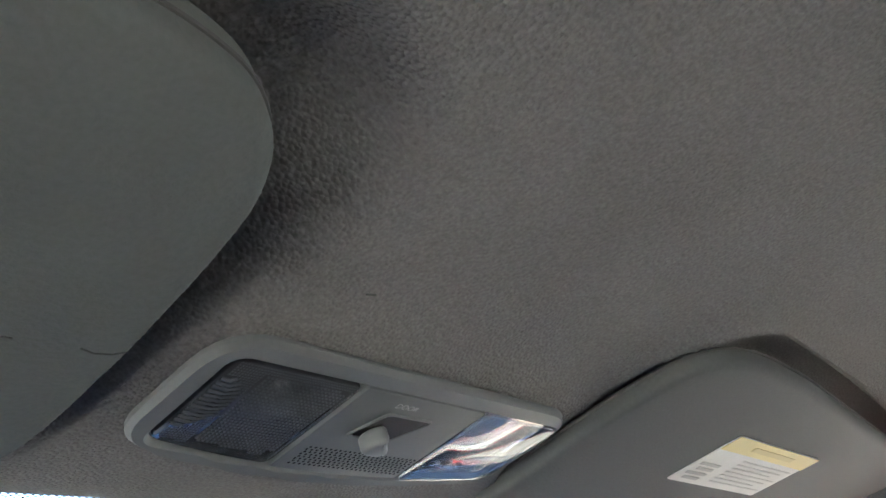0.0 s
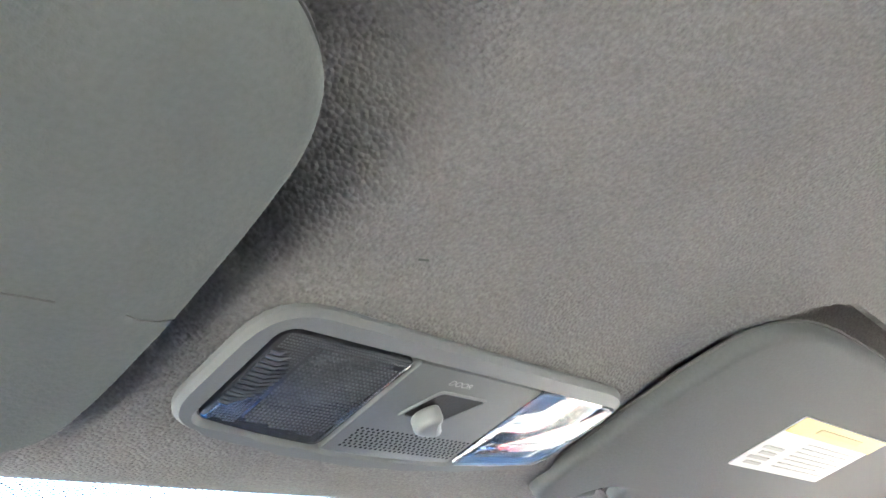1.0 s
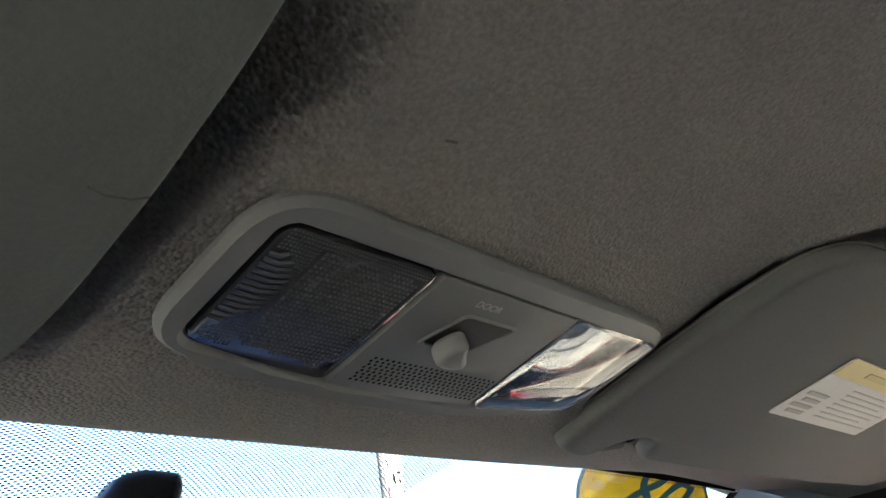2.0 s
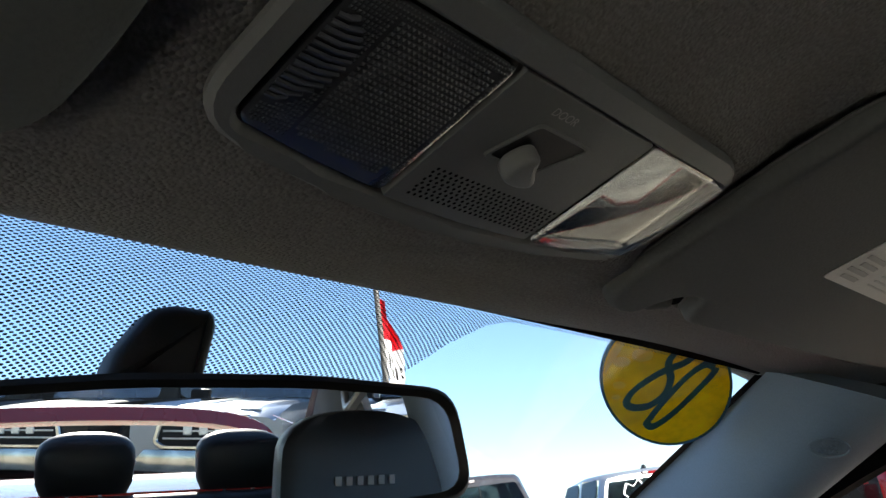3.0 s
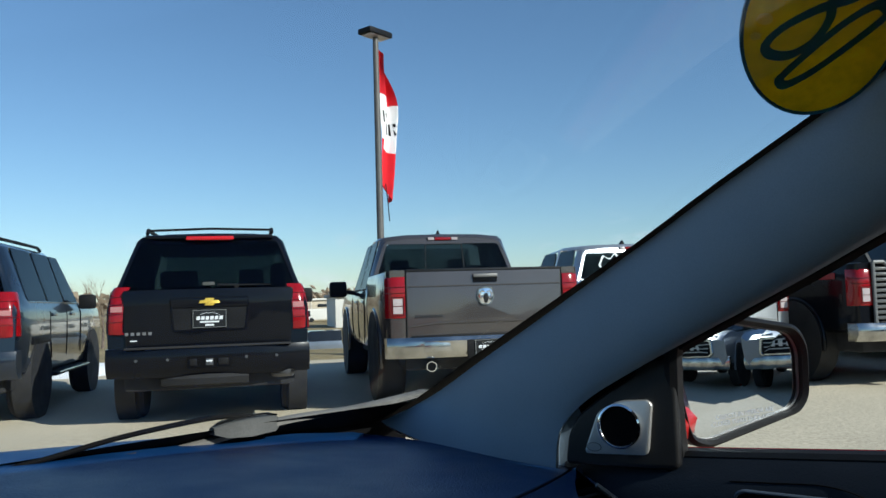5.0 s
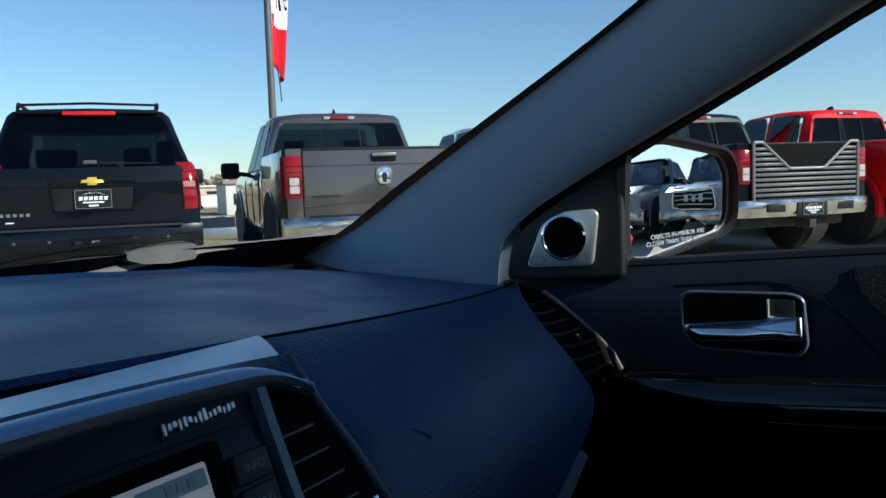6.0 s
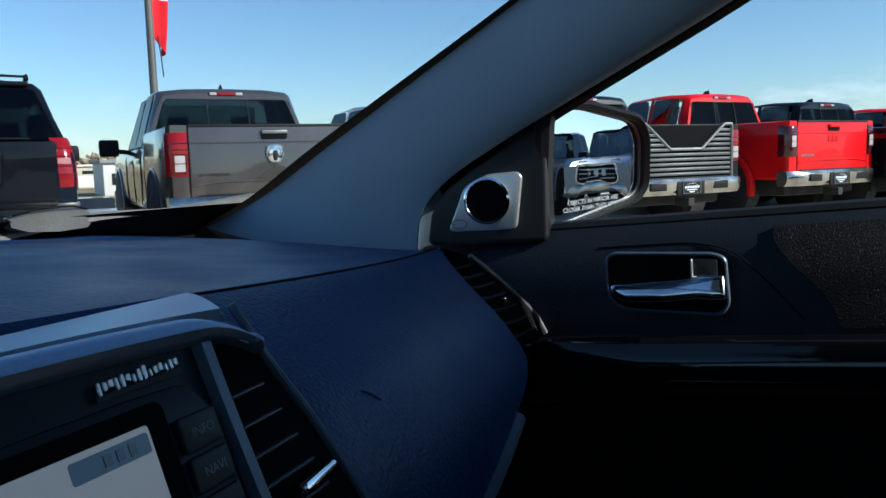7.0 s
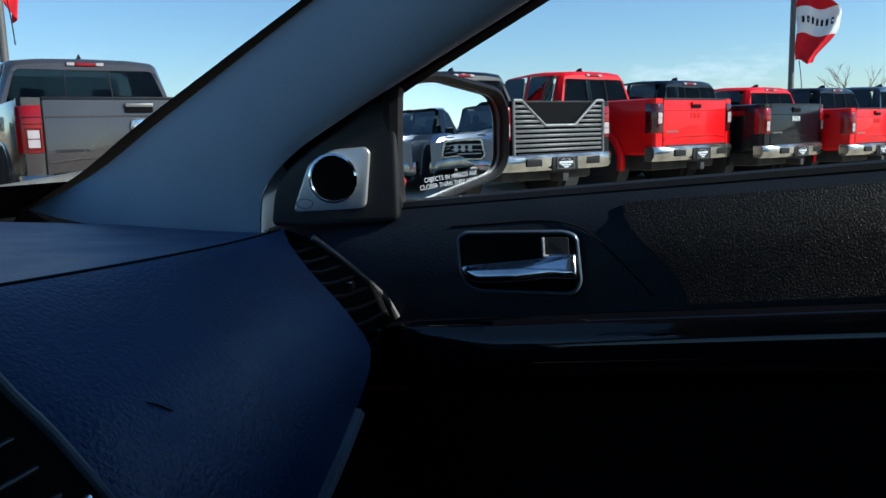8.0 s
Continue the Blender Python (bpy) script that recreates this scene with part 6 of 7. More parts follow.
        for y in (1.05, 4.05):
            wheel(v, s * 0.865, y, 0.41, 0.27, s, rim_mat, SUV_LIFT)
            well = spun([(0.47, 0.0), (0.47, 0.20), (0.02, 0.20)], 28, "x")
            bmesh.ops.transform(well, matrix=Matrix.Translation((s * 1.004 - (0.20 if s > 0 else 0.0), y, 0.36)), verts=well.verts)
            part("wheel_well", well, M["under"], v)
        part("running_board", box(0.16, 1.9, 0.045, (s * 0.98, 2.5, 0.36), 0.018), M["out_black"], v)
        part("board_edge", tube([(s * 1.062, 1.62, 0.372), (s * 1.062, 3.38, 0.372)], 0.012, 6), M["bumper_chrome"], v)
        for y in (1.46, 2.32, 3.16):
            part("door_gap", tube([(s * 0.950, y, 1.235), (s * 1.000, y, 1.10), (s * 1.0015, y, 0.80), (s * 0.992, y + (0.10 if y < 1.5 else 0.0), 0.56)], 0.006, 5), M["deep"], v)
        part("belt_line", tube([(s * 0.966, 0.64, 1.232), (s * 0.966, 3.10, 1.232)], 0.009, 6), M["bumper_chrome"], v)
        part("handle", box(0.03, 0.22, 0.04, (s * 1.005, 1.62, 1.08), 0.012), colour, v)
        part("handle", box(0.03, 0.22, 0.04, (s * 1.005, 2.62, 1.08), 0.012), colour, v)
    bump = loft([[(x, y - 0.10 * (1 - (abs(x) / 1.0) ** 4) + 0.02, z) for y, z in ((0.20, 0.72), (0.03, 0.715), (0.00, 0.62), (0.03, 0.50), (0.10, 0.42), (0.22, 0.42))] for x in (-1.0, -0.97, -0.85, -0.5, 0, 0.5, 0.85, 0.97, 1.0)])
    bp = part("rear_bumper", bump, colour, v)
    part("step_pad", box(1.62, 0.10, 0.02, (0, -0.02, 0.718), 0.006), M["rubber"], bp)
    tow = part("tow_panel", box(0.43, 0.03, 0.125, (0, -0.078, 0.565), 0.012), M["deep"], bp)
    for x, w_, mt in ((-0.155, 0.07, "out_black"), (0.0, 0.075, "dim_trim"), (0.135, 0.10, "out_black")):
        part("tow_fitting", box(w_, 0.02, 0.07, (x, -0.098, 0.565), 0.012), M[mt], tow)
    part("badge_line", box(0.06, 0.006, 0.018, (0.0, -0.110, 0.575), 0.002, 1), M["white_ink"], tow)
    for x in (-0.70, -0.40, 0.36, 0.66):
        part("parking_sensor", spun([(0.016, -0.004), (0.016, 0.002), (0.010, 0.006), (0.001, 0.006)], 12, "y"), M["dim_trim"], bp, m=pose(x, -0.086 + 0.10 * abs(x) ** 4, 0.60))
    part("valance", loft([[(x, y + 0.10 * (abs(x) / 0.5) ** 2, z) for y, z in ((0.0, 0.44), (-0.03, 0.40), (0.0, 0.335), (0.08, 0.315), (0.2, 0.44))] for x in (-0.48, -0.40, -0.2, 0.0, 0.2, 0.32, 0.38)]), M["rubber"], bp)
    part("exhaust", tube([(0.55, 0.45, 0.40), (0.68, 0.12, 0.40), (0.82, 0.02, 0.41)], [0.050, 0.042, 0.036], 12, False), M["galv"], v)
    part("muffler", tube([(-0.35, 0.45, 0.38), (0.35, 0.45, 0.38)], 0.13, 12), M["under"], v)
    part("cross_bar", tube([(-0.63, 0.56, 1.945), (0, 0.55, 1.962), (0.63, 0.56, 1.945)], 0.013, 6), M["out_black"], v)
    part("stop_lamp", box(0.485, 0.03, 0.042, (0, 0.287, 1.838), 0.012), M["tail_bright"], v, "red high stop lamp")
    part("spoiler", box(1.30, 0.22, 0.04, (0, 0.40, 1.855), 0.018), colour, v)
    return v


def pickup(m, colour, label, rim_mat, opts=()):
    """A crew-cab pickup; its tail at the origin, nose along +Y."""
    v = thing("pickup_truck", label, "pickup", "parked cars", m=m)
    # load bed with an open top
    w = 0.985
    rings = []
    for y, q in ((0.02, 0.97), (0.10, 1.0), (0.9, 1.005), (1.78, 1.0)):
        half = [(w * q - 0.10, y, 1.36), (w * q - 0.10, y, 1.405), (w * q - 0.055, y, 1.418), (w * q - 0.018, y, 1.405), (w * q - 0.006, y, 1.36), (w * q, y, 1.18), (w * q + 0.004, y, 1.0), (w * q - 0.004, y, 0.80), (w * q - 0.02, y, 0.66), (w * q - 0.10, y, 0.62)]
        rings.append(half)
    for s in (1, -1):
        side = loft([[(s * x, y, z) for x, y, z in r] for r in rings])
        part("bed_side", side, colour, v)
    part("bed_floor", box(1.8, 1.75, 0.10, (0, 0.9, 0.86), 0.02), M["under"], v)
    part("bed_front", box(1.84, 0.05, 0.62, (0, 1.74, 1.12), 0.01), colour, v)
    # cab and nose
    crings = []
    for y, lean, zs, zr, ws, wr in ((1.86, 0.16, 1.20, 1.875, 0.985, 0.745), (1.98, 0.10, 1.20, 1.93, 0.995, 0.775), (2.7, 0.0, 1.20, 1.96, 1.0, 0.785), (3.35, 0.0, 1.19, 1.915, 1.0, 0.76), (4.05, 0.0, 1.18, 1.26, 0.995, 0.84), (4.3, 0.0, 1.17, 1.22, 0.99, 0.86), (5.45, 0.0, 1.12, 1.16, 0.98, 0.86), (5.72, 0.0, 1.02, 1.07, 0.95, 0.84)):
        half = []
        for x, z in ((0.0, zr + 0.02), (wr * 0.6, zr + 0.012), (wr * 0.93, zr - 0.015), (wr, zr - 0.06), (wr + (ws - wr) * 0.8, zs + 0.09), (ws - 0.012, zs + 0.005), (ws, zs - 0.06), (ws, 0.85), (ws - 0.01, 0.66), (ws - 0.06, 0.55)):
            half.append((x, y + lean * max(0, z - 1.15) / 0.75, z))
        crings.append(half + [(-x, b, z) for x, b, z in reversed(half[1:])])
    part("cab", cabin_shell(crings, 1, 3, ((1.98, 2.12), (2.72, 2.80)), 1.44, (0.83, 0.70)), colour, v)
    for x in (-0.40, 0.40):
        cabin_seat(v, x, 3.05, 1.18, 0.52)
    cabin_seat(v, 0, 2.22, 1.05, 1.4)
    part("dash_board", box(1.6, 0.4, 0.25, (0, 3.75, 1.12), 0.06), M["out_black"], v)
    part("underbody", box(1.6, 5.2, 0.25, (0, 2.8, 0.52), 0.05), M["under"], v)

    def back_y(z):
        return 1.86 + 0.16 * (z - 1.15) / 0.75
    rw = pane_on(v, "rear_window", ((-0.83, back_y(1.44), 1.44), (0.83, back_y(1.44), 1.44), (0.705, back_y(1.82), 1.82), (-0.705, back_y(1.82), 1.82)), M["glass_dark"], 0.006, "tinted three-part rear window", 0.05)
    mid = (((-0.25, 1.44), (0.25, 1.44), (0.235, 1.82), (-0.235, 1.82)))
    part("slider_frame", ring([(x * 1.0, z) for x, z in smooth_outline(mid, 0.02, 3)], [(x * 0.95, 1.63 + (z - 1.63) * 0.94) for x, z in smooth_outline(mid, 0.02, 3)], 0.012, 0, 0.002), M["out_black"], v,
         m=Matrix.Translation((0, back_y(0) - 0.012, 0)) @ Matrix.Rotation(radians(90) - math.atan(0.16 / 0.75), 4, "X") @ Matrix.Scale(1 / math.cos(math.atan(0.16 / 0.75)), 4, (0, 1, 0)))
    st = part("stop_lamp", box(0.40, 0.03, 0.045, (0, back_y(1.885) + 0.0, 1.885), 0.012), M["out_black"], v)
    part("red_lens", box(0.20, 0.02, 0.038, (0, back_y(1.885) - 0.012, 1.885), 0.006), M["tail"], st)
    for s in (-1, 1):
        part("cargo_lens", box(0.08, 0.02, 0.036, (s * 0.15, back_y(1.885) - 0.012, 1.885), 0.006), M["tail_white"], st)
    part("roof_fin", loft([[(x * k, 2.36 + 0.08 * t, 1.95 + zz * k) for x, zz in ((-0.03, 0), (0, 0.075), (0.03, 0))] for t, k in ((-1, 1.0), (0, 0.9), (1, 0.15))]), M["out_black"], v)
    # tail
    tg = part("tailgate", prism(rounded(-0.80, -0.375, 0.80, 0.375, 0.03), 0.05, 0.014, 3, 0, turn=Matrix.Translation((0, 0.055, 1.035)) @ Matrix.Rotation(radians(90), 4, "X")), colour if "louver" not in opts else M["deep"], v)
    part("top_edge", box(1.60, 0.07, 0.03, (0, 0.035, 1.405), 0.012), M["out_black"], tg)
    if "louver" in opts:
        for k in range(11):
            z = 0.735 + 0.061 * k
            turn = Matrix.Rotation(radians(22), 4, "X")
            if z < 1.08:
                part("louver", box(1.54, 0.03, 0.036, (0, -0.014, z), 0.008, 1, turn=turn), M["louver"], tg)
                continue
            x0 = 0.27 + (z - 1.105) * 1.24
            for s in (-1, 1):
                part("louver", box(0.77 - x0, 0.03, 0.036, (s * 0.5 * (x0 + 0.77), -0.014, z), 0.008, 1, turn=turn), M["louver"], tg)
        edge = [(x, z) for x, z in ((-0.79, 0.68), (-0.79, 1.42), (-0.66, 1.42), (-0.26, 1.105), (0.26, 1.105), (0.66, 1.42), (0.79, 1.42), (0.79, 0.68), (-0.79, 0.68))]
        for (xa, za), (xb, zb) in zip(edge, edge[1:]):
            part("louver_frame", tube([(xa, -0.022, za), (xb, -0.022, zb)], 0.021, 8), M["louver"], tg)
    else:
        hd = part("gate_handle", prism(rounded(-0.125, -0.045, 0.125, 0.045, 0.02), 0.012, 0.004, 2, 0, turn=Matrix.Translation((0, 0.004, 1.320)) @ Matrix.Rotation(radians(90), 4, "X")), M["deep"], tg)
        part("grip", box(0.25, 0.03, 0.036, (0, -0.012, 1.343), 0.012), M["galv"] if "chrome" in opts else colour, hd)
        if "head" in opts:
            em = smooth_outline([(-0.075, 0.085), (-0.09, 0.0), (-0.05, -0.085), (0.05, -0.085), (0.09, 0.0), (0.075, 0.085), (0.0, 0.10)], 0.025, 3)
            part("emblem", prism(em, 0.014, 0.006, 2, 0, turn=Matrix.Translation((0, 0.004, 1.130)) @ Matrix.Rotation(radians(90), 4, "X")), M["chrome"], tg, "chrome shield emblem")
            part("emblem_rim", ring([(x, y) for x, y in em], [(x * 0.86, y * 0.86) for x, y in em], 0.006, 0.012, 0.002), M["bumper_chrome"], tg, m=Matrix.Translation((0, 0.004, 1.130)) @ Matrix.Rotation(radians(90), 4, "X"))
            for q in (-1, 1):
                part("emblem_curl", tube([(q * 0.012, -0.016, 1.175), (q * 0.045, -0.017, 1.185), (q * 0.062, -0.017, 1.150), (q * 0.045, -0.016, 1.115), (q * 0.030, -0.016, 1.135)], 0.008, 6), M["chrome"], tg)
            part("emblem_inner", prism([(x * 0.30, y * 0.55 - 0.02) for x, y in em], 0.008, 0.003, 2, 0.010, turn=Matrix.Translation((0, 0.004, 1.130)) @ Matrix.Rotation(radians(90), 4, "X")), M["out_black"], tg)
        else:
            for k in range(3):
                part("emblem_bar", box(0.075, 0.006, 0.085, (-0.09 + 0.09 * k, 0.0, 1.17), 0.004, 1), P_RED if colour is P_RED else M["silver"], tg)
        for k in range(6):
            part("name_bar", box(0.036, 0.004, 0.026, (-0.70 + 0.048 * k, 0.0, 0.945), 0.003, 1), M["name_dark"] if "head" in opts else M["name_metal"], tg)
        part("gate_crease", tube([(-0.78, 0.001, 0.845), (-0.5, 0.0, 0.875), (0.5, 0.0, 0.875), (0.78, 0.001, 0.845)], 0.009, 6), colour, tg)
        part("gate_crease", tube([(-0.78, 0.002, 1.245), (0.78, 0.002, 1.245)], 0.006, 6), colour, tg)
        part("gate_gap", tube([(-0.803, 0.012, 0.67), (-0.803, 0.012, 1.40)], 0.006, 6), M["deep"], tg)
        part("gate_gap", tube([(0.803, 0.012, 0.67), (0.803, 0.012, 1.40)], 0.006, 6), M["deep"], tg)
    for s in (-1, 1):
        part("bed_corner", loft([[(s * x, y, z) for x, y in ((0.808, 0.012), (0.90, 0.010), (0.955, 0.020), (0.982, 0.060), (0.982, 0.16), (0.808, 0.16))] for z in (0.66, 0.72, 1.395, 1.412)]), colour, v)
        plan = ((0.812, -0.004), (0.88, -0.008), (0.94, 0.000), (0.978, 0.030), (0.998, 0.085), (1.000, 0.17))
        z0, z1 = (0.935, 1.345)
        lamp = sheet([[(s * (x - dx), y + dy, z) for x, y in plan] for z, dx, dy in ((z0, 0.004, 0.010), (z0 + 0.012, 0, 0.002), (1.05, 0, 0), (1.2, 0, 0), (z1 - 0.015, 0, 0.004), (z1, 0.006, 0.014))])
        lp = part("tail_lamp", thick_from(lamp, 0.02, (s * 1.3, -3, 1.1)), M["tail_smoked"] if "smoked" in opts else M["tail"], v, "smoked dark tail lamp" if "smoked" in opts else "red tail lamp with clear reverse lens")
        zr = 1.055 if "smoked" not in opts else 1.14
        part("reverse_lens", sheet([[(s * (x + 0.001), y - 0.006, z) for x, y in ((0.838, -0.004), (0.88, -0.008), (0.930, -0.002))] for z in (zr - 0.075, zr - 0.06, zr + 0.06, zr + 0.075)]), M["tail_white"], lp)
        part("lens_frame", tube([(s * x, y - 0.008, z) for x, y, z in ((0.828, -0.004, zr - 0.09), (0.945, 0.0, zr - 0.09), (0.945, 0.0, zr + 0.09), (0.828, -0.004, zr + 0.09), (0.828, -0.004, zr - 0.09))], 0.006, 6), M["tail_dark"], lp)
        part("lens_rib", tube([(s * 0.835, -0.012, zr), (s * 0.935, -0.008, zr)], 0.005, 6), M["tail_dark"], lp)
        for z in (zr + 0.13, zr + 0.19):
            if z < z1 - 0.03:
                part("lens_rib", tube([(s * (x + 0.001), y - 0.003, z) for x, y in plan[:5]], 0.004, 6), M["tail_dark"], lp)
        for y in (2.02, 2.76, 3.58):
            part("door_gap", tube([(s * 0.955, y, 1.27), (s * 1.0005, y, 1.13), (s * 1.0015, y, 0.85), (s * 0.992, y + (0.12 if y < 2.1 else 0.0), 0.60)], 0.006, 5), M["deep"], v)
        part("belt_line", tube([(s * 0.966, 2.05, 1.266), (s * 0.966, 3.60, 1.266)], 0.008, 6), M["out_black"], v)
        for y0, y1 in ((1.98 + 0.14, 2.72), (2.80, 3.62)):
            top1 = y1 - (0.30 if y1 > 3 else 0.0)
            cor = [(s * 0.958, y0, 1.275), (s * 0.958, y1, 1.275), (s * 0.785, top1, 1.88), (s * 0.785, y0 + 0.06, 1.88)]
            if s < 0:
                cor = [cor[1], cor[0], cor[3], cor[2]]
            pane_on(v, "side_window", cor, M["glass_side"], 0.006, "", 0.05)
        mir = part("door_mirror", box(0.24, 0.12, 0.22, (s * 1.20, 3.50, 1.30), 0.04), M["out_black"], v)
        part("mirror_arm", tube([(s * 0.96, 3.48, 1.24), (s * 1.10, 3.50, 1.26)], 0.03, 8), M["out_black"], mir)
        for y in (1.12, 4.75):
            wheel(v, s * 0.845, y, 0.405, 0.28, s, rim_mat)
            well = spun([(0.50, 0.0), (0.50, 0.24), (0.02, 0.24)], 28, "x")
            bmesh.ops.transform(well, matrix=Matrix.Translation((s * 1.012 - (0.24 if s > 0 else 0.0), y, 0.50)), verts=well.verts)
            part("wheel_well", well, M["under"], v)
            arch = tube([(s * (1.005 if "flare" in opts else 0.982), y + 0.52 * math.cos(a), 0.50 + 0.52 * math.sin(a)) for a in [math.pi * (-0.06 + 1.12 * k / 16) for k in range(17)]], 0.060 if "flare" in opts else 0.026, 10)
            part("arch", arch, colour, v)
        for y in (2.20, 3.05):
            part("handle", box(0.03, 0.22, 0.045, (s * 1.005, y, 1.10), 0.012), M["bumper_chrome"] if "chrome" in opts else colour, v)
    # rear bumper
    bm_ = loft([[(x, y - 0.12 * (1 - (abs(x) / 1.0) ** 6) + 0.06, z + (0.03 * smoothstep(0.5, 0.2, abs(x)) if z < 0.5 else 0)) for y, z in ((0.12, 0.735), (-0.02, 0.74), (-0.05, 0.70), (-0.045, 0.60), (0.0, 0.535), (0.12, 0.535))] for x in (-1.0, -0.97, -0.85, -0.5, -0.3, 0, 0.3, 0.5, 0.85, 0.97, 1.0)])
    bp = part("rear_bumper", bm_, M["bumper_chrome"], v, "chromed step bumper")
    part("step_pad", box(1.5, 0.10, 0.02, (0, 0.0, 0.746), 0.006), M["out_black"], bp)
    rc = part("plate_recess", box(0.46, 0.03, 0.18, (0, -0.105, 0.615), 0.02), M["out_black"], bp)
    dealer_plate(rc, 0, -0.124, 0.625, 0.31, 0.155)
    for s in (-1, 1):
        part("bumper_step", box(0.26, 0.02, 0.10, (s * 0.52, -0.098, 0.645), 0.03), M["bumper_chrome"] if "head" in opts else M["out_black"], bp)
    if "head" in opts:
        part("exhaust", tube([(-0.55, 0.4, 0.45), (-0.575, 0.02, 0.45), (-0.58, -0.066, 0.452), (-0.58, -0.076, 0.452)], [0.046, 0.050, 0.054, 0.052], 18), M["chrome"], v)
        # flat black disc on the closed pipe end stands in for the shade inside
        part("throat_shade_disc", spun([(0.001, -0.0015), (0.0430, -0.0015), (0.0435, 0.006)], 18, "y"), M["deep"], v, m=pose(-0.58, -0.0768, 0.452))
    part("hitch", box(0.10, 0.25, 0.10, (0, 0.0, 0.44), 0.01), M["under"], v)
    part("axle", tube([(-0.7, 1.12, 0.42), (0.7, 1.12, 0.42)], 0.08, 10), M["under"], v)
    # nose
    gr = part("grille", prism(smooth_outline([(-0.52, -0.16), (0.52, -0.16), (0.60, 0.12), (0.50, 0.17), (-0.50, 0.17), (-0.60, 0.12)], 0.04), 0.03, 0.01, 2, 0, turn=Matrix.Translation((0, 5.71, 0.90)) @ Matrix.Rotation(radians(-90), 4, "X")), M["out_black"], v)
    gb = bmesh.new()
    for k in range(3):
        box(1.02, 0.02, 0.022, (0, 5.745, 0.82 + 0.085 * k), 0.006, 1, bm=gb)
    for k in range(3):
        box(0.11, 0.02, 0.12, (-0.20 + 0.20 * k, 5.75, 0.92), 0.02, 1, bm=gb)
    part("grille_bars", gb, M["silver"], gr)
    part("grille_rim", ring(smooth_outline([(-0.56, -0.20), (0.56, -0.20), (0.64, 0.13), (0.53, 0.205), (-0.53, 0.205), (-0.64, 0.13)], 0.05), smooth_outline([(-0.50, -0.145), (0.50, -0.145), (0.575, 0.11), (0.48, 0.155), (-0.48, 0.155), (-0.575, 0.11)], 0.04), 0.05, 0, 0.015), M["bumper_chrome"], gr, m=Matrix.Translation((0, 5.715, 0.90)) @ Matrix.Rotation(radians(-90), 4, "X"))
    for s in (-1, 1):
        part("bonnet_bulge", loft([[(s * x, y, z + 0.012) for x, z in ((0.30, zz - 0.02), (0.36, zz + 0.022), (0.58, zz + 0.022), (0.66, zz - 0.03))] for y, zz in ((4.15, 1.22), (4.6, 1.205), (5.2, 1.165), (5.55, 1.12))]), colour, v)
        part("headlamp", box(0.30, 0.10, 0.19, (s * 0.76, 5.665, 0.95), 0.04, turn=None), M["head"], v, "clear headlamp")
    part("front_bumper", loft([[(x, 5.74 - 0.16 * (abs(x) / 1.0) ** 3 + y, z) for y, z in ((-0.1, 0.70), (0.06, 0.69), (0.09, 0.58), (0.05, 0.45), (-0.1, 0.42))] for x in (-1, -0.95, -0.6, 0, 0.6, 0.95, 1)]), M["bumper_chrome"], v)
    pane_on(v, "windscreen", ((0.84, 4.02, 1.285), (-0.84, 4.02, 1.285), (-0.68, 3.44, 1.845), (0.68, 3.44, 1.845)), M["glass_car"], 0.012, "clear windscreen", 0.08)
    if "decal" in opts:
        for s in (-1, 1):
            part("bed_decal", box(0.006, 0.34, 0.075, (s * 0.992, 0.52, 1.28), 0.002, 1), M["tail"], v, "red bedside decal as a bar")
    if "horse" in opts:
        pts = smooth_outline([(-0.20, 0.0), (-0.12, 0.16), (-0.02, 0.10), (0.08, 0.20), (0.16, 0.06), (0.06, 0.02), (0.10, -0.08), (0.0, -0.02), (-0.08, -0.10)], 0.02, 2)
        part("window_decal", ring(pts, [(x * 0.86, y * 0.86) for x, y in pts], 0.002, 0, 0), M["white_ink"], v, "white outline decal", smooth=False, m=Matrix.Translation((-0.35, back_y(1.63) - 0.014, 1.63)) @ Matrix.Rotation(radians(78), 4, "X"))
    return v


def at_tail(x, y, h, size=1.025, tall=1.0):
    return pose(x, y, 0.006, 0, 0, -h) @ Matrix.Diagonal((size, size, size * tall, 1))


suv(at_tail(4.58, 7.61, 37.5, 0.985), P_BLACK, "black large sport utility parked tail-on with chrome and gold emblem", M["alloy"])
suv(at_tail(2.62, 9.84, 37.5, 0.985), P_BLUEGREY, "dark grey large sport utility parked beside a black one", M["alloy"])
pickup(at_tail(6.842, 5.84, 39.0, 1.085, 0.980), P_GREY, "granite grey crew-cab pickup with chrome bumper and shield emblem", M["alloy"], ("chrome", "head"))
pickup(at_tail(9.2, 4.20, HEAD, 1.025, 0.95), P_SILVER, "silver white pickup with a white decal in the rear window", M["alloy"], ("horse",))
pickup(at_tail(10.70, 2.20, 38.8), P_BLACK, "black pickup with a louvered silver fifth-wheel tailgate", M["alloy_black"], ("louver", "decal"))
pickup(at_tail(13.04, 0.38, 36, 1.025, 1.03), P_RED, "bright red crew-cab pickup with flared wheel arches", M["alloy_black"], ("flare", "smoked"))
pickup(at_tail(14.6, -1.28, 35, 1.025, 0.96), P_BLACK, "black four-wheel-drive pickup with a red bedside decal", M["alloy"], ("decal",))
pickup(at_tail(16.04, -2.84, 36, 1.025, 0.90), P_RED, "red four-wheel-drive pickup parked in the row", M["alloy"], ("decal",))
pickup(at_tail(17.65, -4.35, 36, 1.025, 0.90), P_BLACK, "dark pickup towards the end of the row", M["alloy"])
pickup(at_tail(19.3, -5.85, 36, 1.025, 0.92), P_BLUEGREY, "dark blue grey pickup at the end of the row", M["alloy"])
